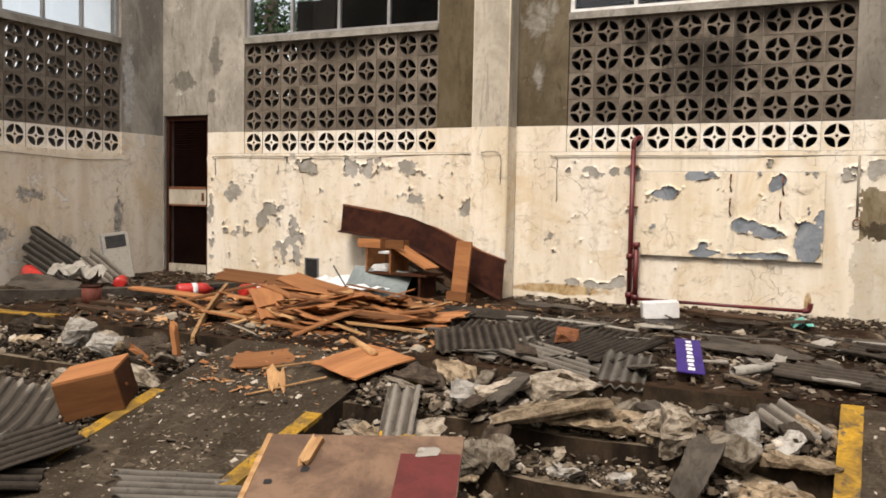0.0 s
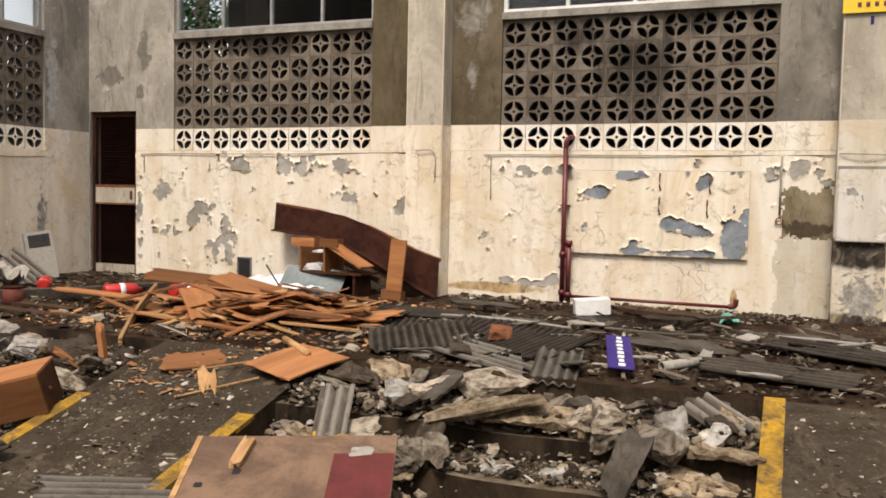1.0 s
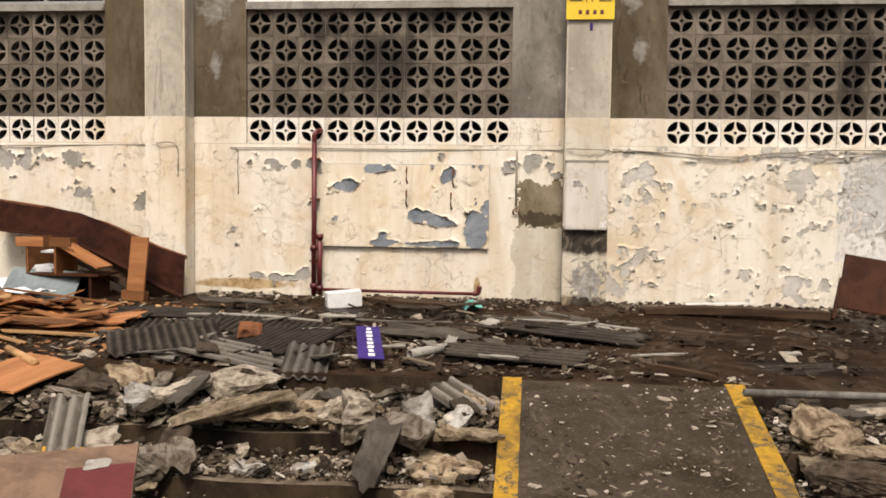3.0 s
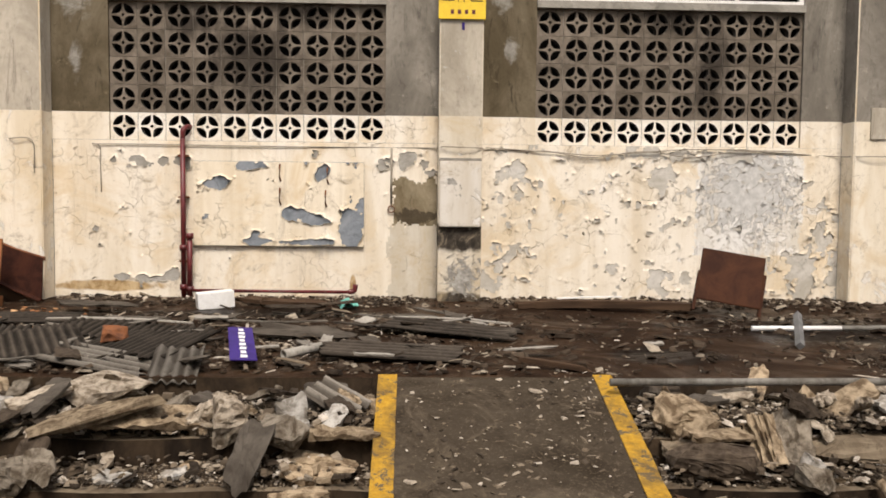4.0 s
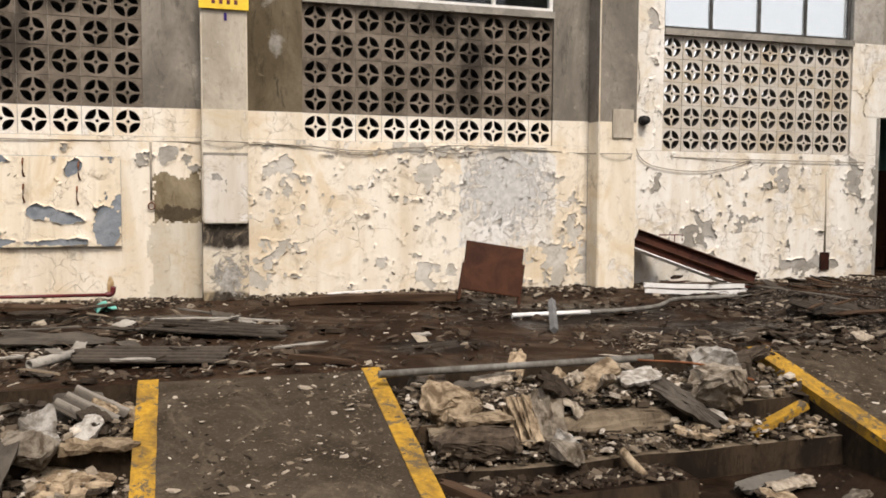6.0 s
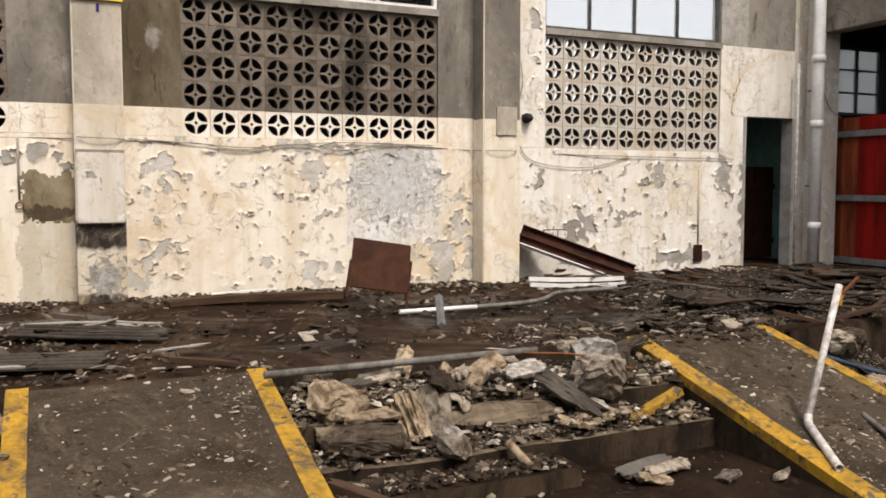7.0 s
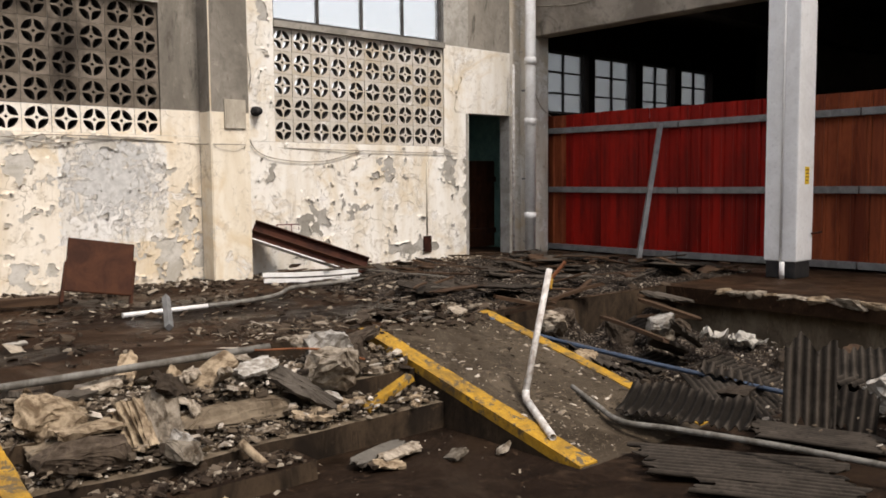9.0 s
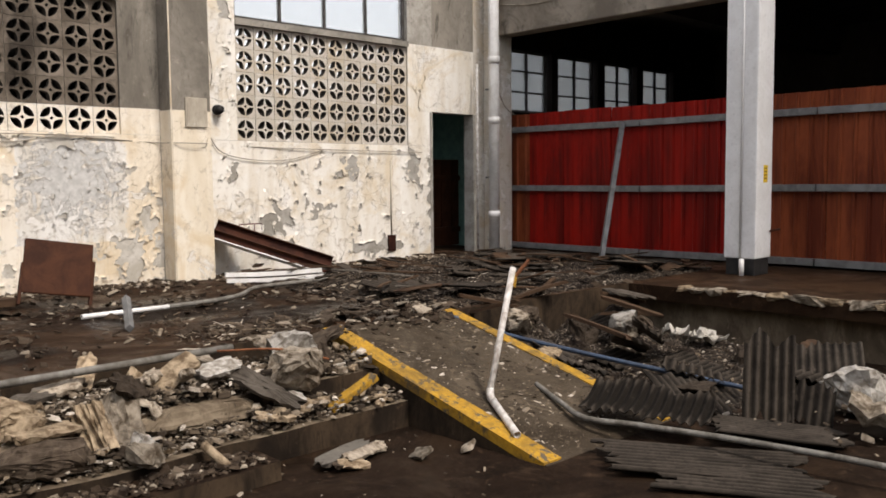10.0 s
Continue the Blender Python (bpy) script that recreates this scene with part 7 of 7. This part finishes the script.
lump(-5.80, 4.95, 0.0, 0.30, 0.2, 0.36, 16, 24, 20, m_chunk_pale, "white plaster lump standing in the pit")
lump(-5.45, 4.95, -0.06, 0.34, 0.24, 0.16, 8, 8, 40, m_chunk_pale, "white plaster lump in the pit")
lump(6.95, 4.6, -0.18, 0.34, 0.26, 0.22, 8, 18, 50, m_chunk_pale, "grey-white concrete lump in the pit")
lump(6.6, 2.35, -0.40, 0.5, 0.45, 0.36, 18, 8, 30, m_chunk_pale, "white crumbled plaster lump in the pit")
slab(6.65, 4.15, -0.18, 0.42, 0.36, 0.03, 34, 20, 30, m_board_grey, "square grey slab tilted in the pit")
for k in range(26):
    slab(R.uniform(3.9, 5.5), R.uniform(5.40, 5.95), 0.02 + 0.06 * R.random(), R.uniform(0.08, 0.26), R.uniform(0.06, 0.16), 0.02, R.uniform(-18, 18), R.uniform(-14, 14), R.uniform(0, 180), (m_chunk, m_board_grey, m_chunk_dark)[k % 3], "broken slab heaped at the head of the ramp")

base_lumps = []
for k in range(14):
    s = R.uniform(0.04, 0.10)
    bm = lump_bm(s * R.uniform(0.8, 1.6), s, s * R.uniform(0.4, 0.9), R, 14) if k % 2 else shard_bm(s * 1.8, s * 1.2, 0.025, R)
    base_lumps.append(thing("rubble_piece", bm, (m_chunk, m_chunk_warm, m_chunk_dark)[k % 3], pose(0, -40, 0), "small broken concrete piece in the pit rubble", "rubble", "rubble in the pits"))
k = 0
ZONES = ((-3.1, -0.25, 4.78, 5.38, 46), (-3.1, -0.25, 4.47, 4.75, 14), (1.34, 4.05, 4.78, 5.3, 42), (1.34, 4.05, 4.47, 4.75, 12), (-7.6, -4.65, 4.4, 5.38, 36), (5.6, 8.2, 3.6, 5.38, 26), (5.6, 8.2, 1.5, 3.6, 6), (-2.9, -0.3, 3.6, 4.4, 8), (1.4, 4.0, 3.4, 4.4, 7), (-7, -4.7, 3.2, 4.4, 14))
for x0, x1, y0, y1, n in ZONES:
    for _ in range(n):
        x, y = R.uniform(x0, x1), R.uniform(y0, y1)
        heapup = 0.16 if y > 4.8 else 0.03
        m = pose(x, y, ground_z(x, y) + 0.02 + heapup * R.random() ** 1.5, R.uniform(-35, 35), R.uniform(-35, 35), R.uniform(0, 360))
        if k < len(base_lumps):
            base_lumps[k].matrix_world = m
        else:
            copy_thing(R.choice(base_lumps), m)
        k += 1

chips("rubble_fill", 26000, ((-3.1, -0.22, 4.76, 5.40, 3), (1.32, 4.06, 4.76, 5.34, 3), (-7.8, -4.6, 4.4, 5.4, 3), (5.56, 8.2, 3.9, 5.4, 1.6), (-3.1, -0.22, 4.45, 4.76, 0.7), (1.32, 4.06, 4.45, 4.76, 0.7), (-3.0, -0.2, 3.4, 4.45, 0.6), (5.56, 8.2, 1.2, 3.9, 0.5), (-7.5, -4.6, 3.0, 4.4, 1.2)), m_chips, R, (0.005, 0.026), 0.5, "broken concrete and plaster fill in the pits", 0.12)
chips("walkway_litter", 12000, ((-9.3, -6.0, 5.6, 9.5, 1.6), (-6.0, 0.8, 5.5, 8.2, 3), (-4.0, 5.0, 8.8, 9.6, 1.2), (0.8, 5.2, 5.45, 9.3, 0.8), (5.0, 10.5, 5.45, 9.6, 2.6), (3.2, 5.4, 5.2, 6.2, 0.6)), m_chips_dark, R, (0.008, 0.04), 0.35, "dark chips and dust on the walkway", 0.015)
chips("pale_litter", 5000, ((-9.3, 0.8, 5.5, 9.5, 3), (0.8, 5.2, 5.45, 9.55, 1.3), (5.0, 10.5, 5.45, 9.6, 2), (-4.5, -3.2, 3.3, 5.5, 2.2), (-0.1, 1.2, 3.4, 5.4, 0.5), (4.2, 5.4, 3.3, 5.5, 0.9), (1.4, 4.0, 2.8, 4.4, 0.3)), m_chips, R, (0.004, 0.014), 0.4, "pale plaster chips scattered about", 0.0)
chips("step_litter", 900, ((1.35, 2.78, 4.18, 4.43, 1),), m_chips_dark, R, (0.006, 0.024), 0.5, "broken plaster on the low step", 0.02, zfun=lambda x, y: LOW + 0.11)
chips("slivers", 2600, ((-3.6, 0.9, 5.5, 8.4, 2.2), (-9.0, -3.6, 5.5, 8.8, 1.2), (5.4, 10.2, 5.5, 9.2, 2.2), (5.6, 8.2, 2.5, 5.4, 1.0), (-3.1, -0.2, 4.5, 5.4, 0.8), (1.3, 4.1, 4.5, 5.4, 0.8), (2.8, 4.4, 5.3, 6.2, 0.5)), m_chips, R, (0.02, 0.075), 0.6, "thin pale slivers of broken board", 0.06, slim=0.16)
chips("ramp_flakes", 1500, ((-4.45, -3.25, 3.3, 5.4, 3), (-0.05, 1.2, 3.3, 5.4, 0.6), (0.95, 1.4, 4.4, 5.6, 0.7), (4.2, 5.4, 3.4, 5.5, 1.2), (3.0, 4.3, 5.4, 6.3, 0.8)), m_chips, R, (0.01, 0.035), 0.35, "flat pale flakes of plaster on the ramps", 0.0, slim=0.45)
chips("wood_litter", 1500, ((-6.8, -3.0, 5.6, 8.6, 3), (-4.5, -3.2, 4.6, 5.5, 0.35)), m_splinter, R, (0.008, 0.032), 0.2, "orange wood splinters round the heap", 0.02)


chips("wall_foot_litter", 3200, ((-9.2, -4.4, 9.2, 9.62, 1), (-3.8, 0.3, 9.3, 9.63, 1.2), (0.8, 4.8, 9.2, 9.63, 1.4), (5.4, 9.3, 9.3, 9.72, 1)), m_chips, R, (0.006, 0.028), 0.5, "fallen paint and plaster at the wall foot", 0.02)
chips("ramp_grit", 3600, ((-4.45, -3.25, 3.3, 5.5, 1.3), (-0.05, 1.15, 3.3, 5.4, 1), (4.25, 5.4, 3.3, 5.5, 1.4), (0.9, 1.5, 4.6, 5.7, 0.5)), m_chips, R, (0.004, 0.016), 0.4, "pale grit and paint chips on the ramps", 0.0)


# ---------------------------------------------------------------- curling paint on the walls
def paint_layer(parent, x0, x1, z0, z1, y, mats, spots, scatter, seed, curl=0.02, freq=4.5, patches=(), cell=0.02, strong=0.5):
    """A coat of old paint over the bare wall: broken away at spots (x, z, rx, rz), its rims curling outwards.
    patches: rectangles (x0, x1, z0, z1) that carry the second material and those after it."""
    nx, nz = int((x1 - x0) / cell), int((z1 - z0) / cell)
    X, Z = np.meshgrid(np.linspace(x0, x1, nx + 1), np.linspace(z0, z1, nz + 1), indexing="ij")
    pts = list(zip(X.ravel().tolist(), Z.ravel().tolist()))
    rough = np.array([noise.fractal((x * freq, seed, z * freq), 0.55, 2.2, 5) for x, z in pts]).reshape(X.shape)
    wide = np.array([noise.noise((x * 1.3, seed + 9, z * 1.3)) for x, z in pts]).reshape(X.shape)
    loose = np.array([noise.noise((x * 6.0, seed + 4, z * 6.0)) for x, z in pts]).reshape(X.shape)
    f = (rough - rough.mean()) / rough.std() + 0.9 * wide - scatter
    near = np.zeros_like(f)
    for cx, cz, rx, rz in spots:
        near = np.maximum(near, 1 - np.sqrt(((X - cx) / rx) ** 2 + ((Z - cz) / rz) ** 2))
    f += (scatter + strong) * np.minimum(1, near * 1.6)
    gx, gz = np.gradient(f, (x1 - x0) / nx, (z1 - z0) / nz)
    g2 = gx * gx + gz * gz + 1e-3
    rim = np.abs(f) < np.sqrt(g2) * cell * 1.2
    dx, dz = np.clip(-f * gx / g2, -0.7 * cell, 0.7 * cell), np.clip(-f * gz / g2, -0.7 * cell, 0.7 * cell)
    inside = np.zeros_like(rim)
    inside[1:-1, 1:-1] = True
    X, Z = np.where(rim & inside, X + dx, X), np.where(rim & inside, Z + dz, Z)
    lift = 0.004 + curl * np.clip((np.minimum(f, 0) + 0.75) / 0.75, 0, 1) ** 2 * np.clip(0.45 + 1.5 * loose, 0.05, 1.3)
    keep = (f[:-1, :-1] + f[1:, :-1] + f[:-1, 1:] + f[1:, 1:]) < 0
    ids = np.arange(f.size).reshape(f.shape)
    quads = np.stack([ids[:-1, :-1][keep], ids[1:, :-1][keep], ids[1:, 1:][keep], ids[:-1, 1:][keep]], axis=1)
    used = np.unique(quads)
    back = np.zeros(f.size, dtype=int)
    back[used] = np.arange(len(used))
    co = np.stack([X.ravel(), y - lift.ravel(), Z.ravel()], axis=1)[used]
    me = bpy.data.meshes.new("paint_coat")
    me.from_pydata(co.tolist(), [], back[quads].tolist())
    for q in mats:
        me.materials.append(q)
    w = rough.ravel()[quads[:, 0]] * 0.05
    cx, cz = X.ravel()[quads[:, 0]], Z.ravel()[quads[:, 0]]
    which = np.zeros(len(quads), dtype=np.int32)
    for k, (a, b, c, d) in enumerate(patches):
        which[(cx + w > a) & (cx < b + w) & (cz + w * 0.4 > c) & (cz < d + 1.5 * w)] = k + 1
    me.polygons.foreach_set("material_index", which)
    me.polygons.foreach_set("use_smooth", [True] * len(me.polygons))
    ob = new("paint_coat", me)
    ob.parent = parent
    tagged(ob, "old flaking paint with curling edges")


paint_layer(wall_1, -8.58, -4.342, 0.0, 1.716, NORTH, [m_paint1], ((-7.03, 1.56, 0.6, 0.2), (-5.99, 1.5, 0.42, 0.22), (-5.34, 1.53, 0.36, 0.14), (-7.54, 0.83, 0.42, 0.28), (-7.15, 0.36, 0.36, 0.30), (-8.13, 1.2, 0.28, 0.2),
            (-5.14, 1.15, 0.24, 0.14), (-4.5, 1.1, 0.1, 0.34), (-7.1, 0.66, 0.3, 0.26), (-8.5, 0.8, 0.1, 0.8)), 2.15, 1.7, 0.022, 5.5)
paint_layer(wall_2, -3.878, 0.308, 0.0, 1.716, NORTH, [m_paint2, m_damp, m_greyed], ((-2.6, 1.5, 0.3, 0.1), (-3.0, 1.48, 0.3, 0.1), (-3.1, 0.22, 0.3, 0.05), (-2.75, 0.2, 0.26, 0.05), (0.05, 1.48, 0.3, 0.2), (-0.25, 1.5, 0.2, 0.12)), 2.3, 5.2, 0.02, 6.0, patches=((-0.19, 0.6, 0.80, 1.32), (-0.24, 0.6, -0.1, 0.79)))
paint_layer(wall_3, 0.782, 4.858, 0.0, 1.716, NORTH, [m_paint3, m_chalk], ((1.12, 1.35, 0.3, 0.34), (0.95, 0.22, 0.2, 0.28), (1.1, 0.5, 0.3, 0.16), (4.77, 0.45, 0.2, 0.7), (4.5, 0.3, 0.4, 0.35), (2.75, 1.35, 0.26, 0.14), (2.9, 0.2, 0.5, 0.16), (3.3, 1.62, 1.1, 0.1)), 1.55, 11.3, 0.016, 7.0, patches=((3.2, 4.42, 0.5, 1.66),))
paint_layer(wall_4, 5.372, 9.298, 0.0, 1.686, NORTH + 0.1, [m_paint4], ((5.86, 1.31, 0.14, 0.2), (6.5, 0.66, 0.4, 0.26), (7.69, 1.32, 0.4, 0.26), (7.2, 0.85, 0.4, 0.25), (8.95, 1.3, 0.2, 0.4), (8.2, 0.2, 0.7, 0.15), (9.28, 1.0, 0.08, 1.0)), 1.85, 21.9, 0.018, 7.0)
paint_layer(wall_4, 8.862, 9.358, 2.212, 3.198, NORTH + 0.1, [m_paint4], ((9.10, 2.8, 0.16, 0.55), (8.95, 2.35, 0.16, 0.35)), 2.3, 3.4, strong=1.4)
paint_layer(wall_4, 5.372, 5.948, 1.69, 3.9, NORTH + 0.1, [m_paint4], ((5.8, 2.9, 0.16, 0.8), (5.9, 2.0, 0.1, 0.5)), 2.3, 7.4)
paint_layer(board, -2.36, -0.5, 0.574, 1.496, NORTH - 0.045, [m_boardp], ((-0.64, 0.82, 0.20, 0.34), (-0.62, 0.66, 0.16, 0.2), (-1.0, 0.86, 0.26, 0.10), (-1.1, 0.62, 0.4, 0.05), (-2.1, 1.25, 0.2, 0.12), (-1.75, 1.45, 0.22, 0.08), (-0.95, 1.4, 0.12, 0.14), (-1.3, 0.95, 0.2, 0.1), (-1.6, 0.62, 0.3, 0.05)), 2.2, 31.0, 0.030, 5.0, cell=0.014, strong=1.6)


# ---------------------------------------------------------------- trees beyond the windows
def tree(x, y, h, spread, rng):
    t = thing("tree", None, None, pose(x, y, LOW), label="leafy green tree beyond the windows", category="tree")
    bm = tube_bm(smooth_path([(0, 0, 0), (0.1, 0, h * 0.3), (-0.1, 0.1, h * 0.6), (0.05, 0, h * 0.9)]), 0.16, 8)
    part("trunk", bm, m_bark, t, smooth=True)
    limbs = []
    for k in range(9):
        a, z0 = rng.uniform(0, 6.28), h * rng.uniform(0.35, 0.8)
        e = Vector((math.cos(a) * spread * rng.uniform(0.5, 0.9), math.sin(a) * spread * rng.uniform(0.5, 0.9), z0 + rng.uniform(0.3, 1.5)))
        limbs.append(e)
        part("limb", tube_bm([(0, 0, z0), tuple(e * 0.5 + Vector((0, 0, z0 * 0.5 + 0.2))), tuple(e)], 0.05, 6), m_bark, t)
    verts, faces = [], []
    for _ in range(5200):
        e = rng.choice(limbs)
        p = e + Vector((rng.gauss(0, 0.55), rng.gauss(0, 0.55), rng.gauss(0, 0.4)))
        n = Vector((rng.gauss(0, 1), rng.gauss(0, 1), rng.gauss(0, 1))).normalized()
        u = n.orthogonal().normalized() * rng.uniform(0.04, 0.09)
        w = n.cross(u) * 0.5
        i = len(verts)
        verts += [tuple(p - u), tuple(p + w), tuple(p + u), tuple(p - w)]
        faces.append((i, i + 1, i + 2, i + 3))
    me = bpy.data.meshes.new("crown")
    me.from_pydata(verts, [], faces)
    me.materials.append(m_leaf)
    ob = new("crown", me)
    ob.parent = t


tree(-12.2, 15.8, 7.0, 2.2, R)
tree(-9.0, 17.5, 7.5, 2.0, R)
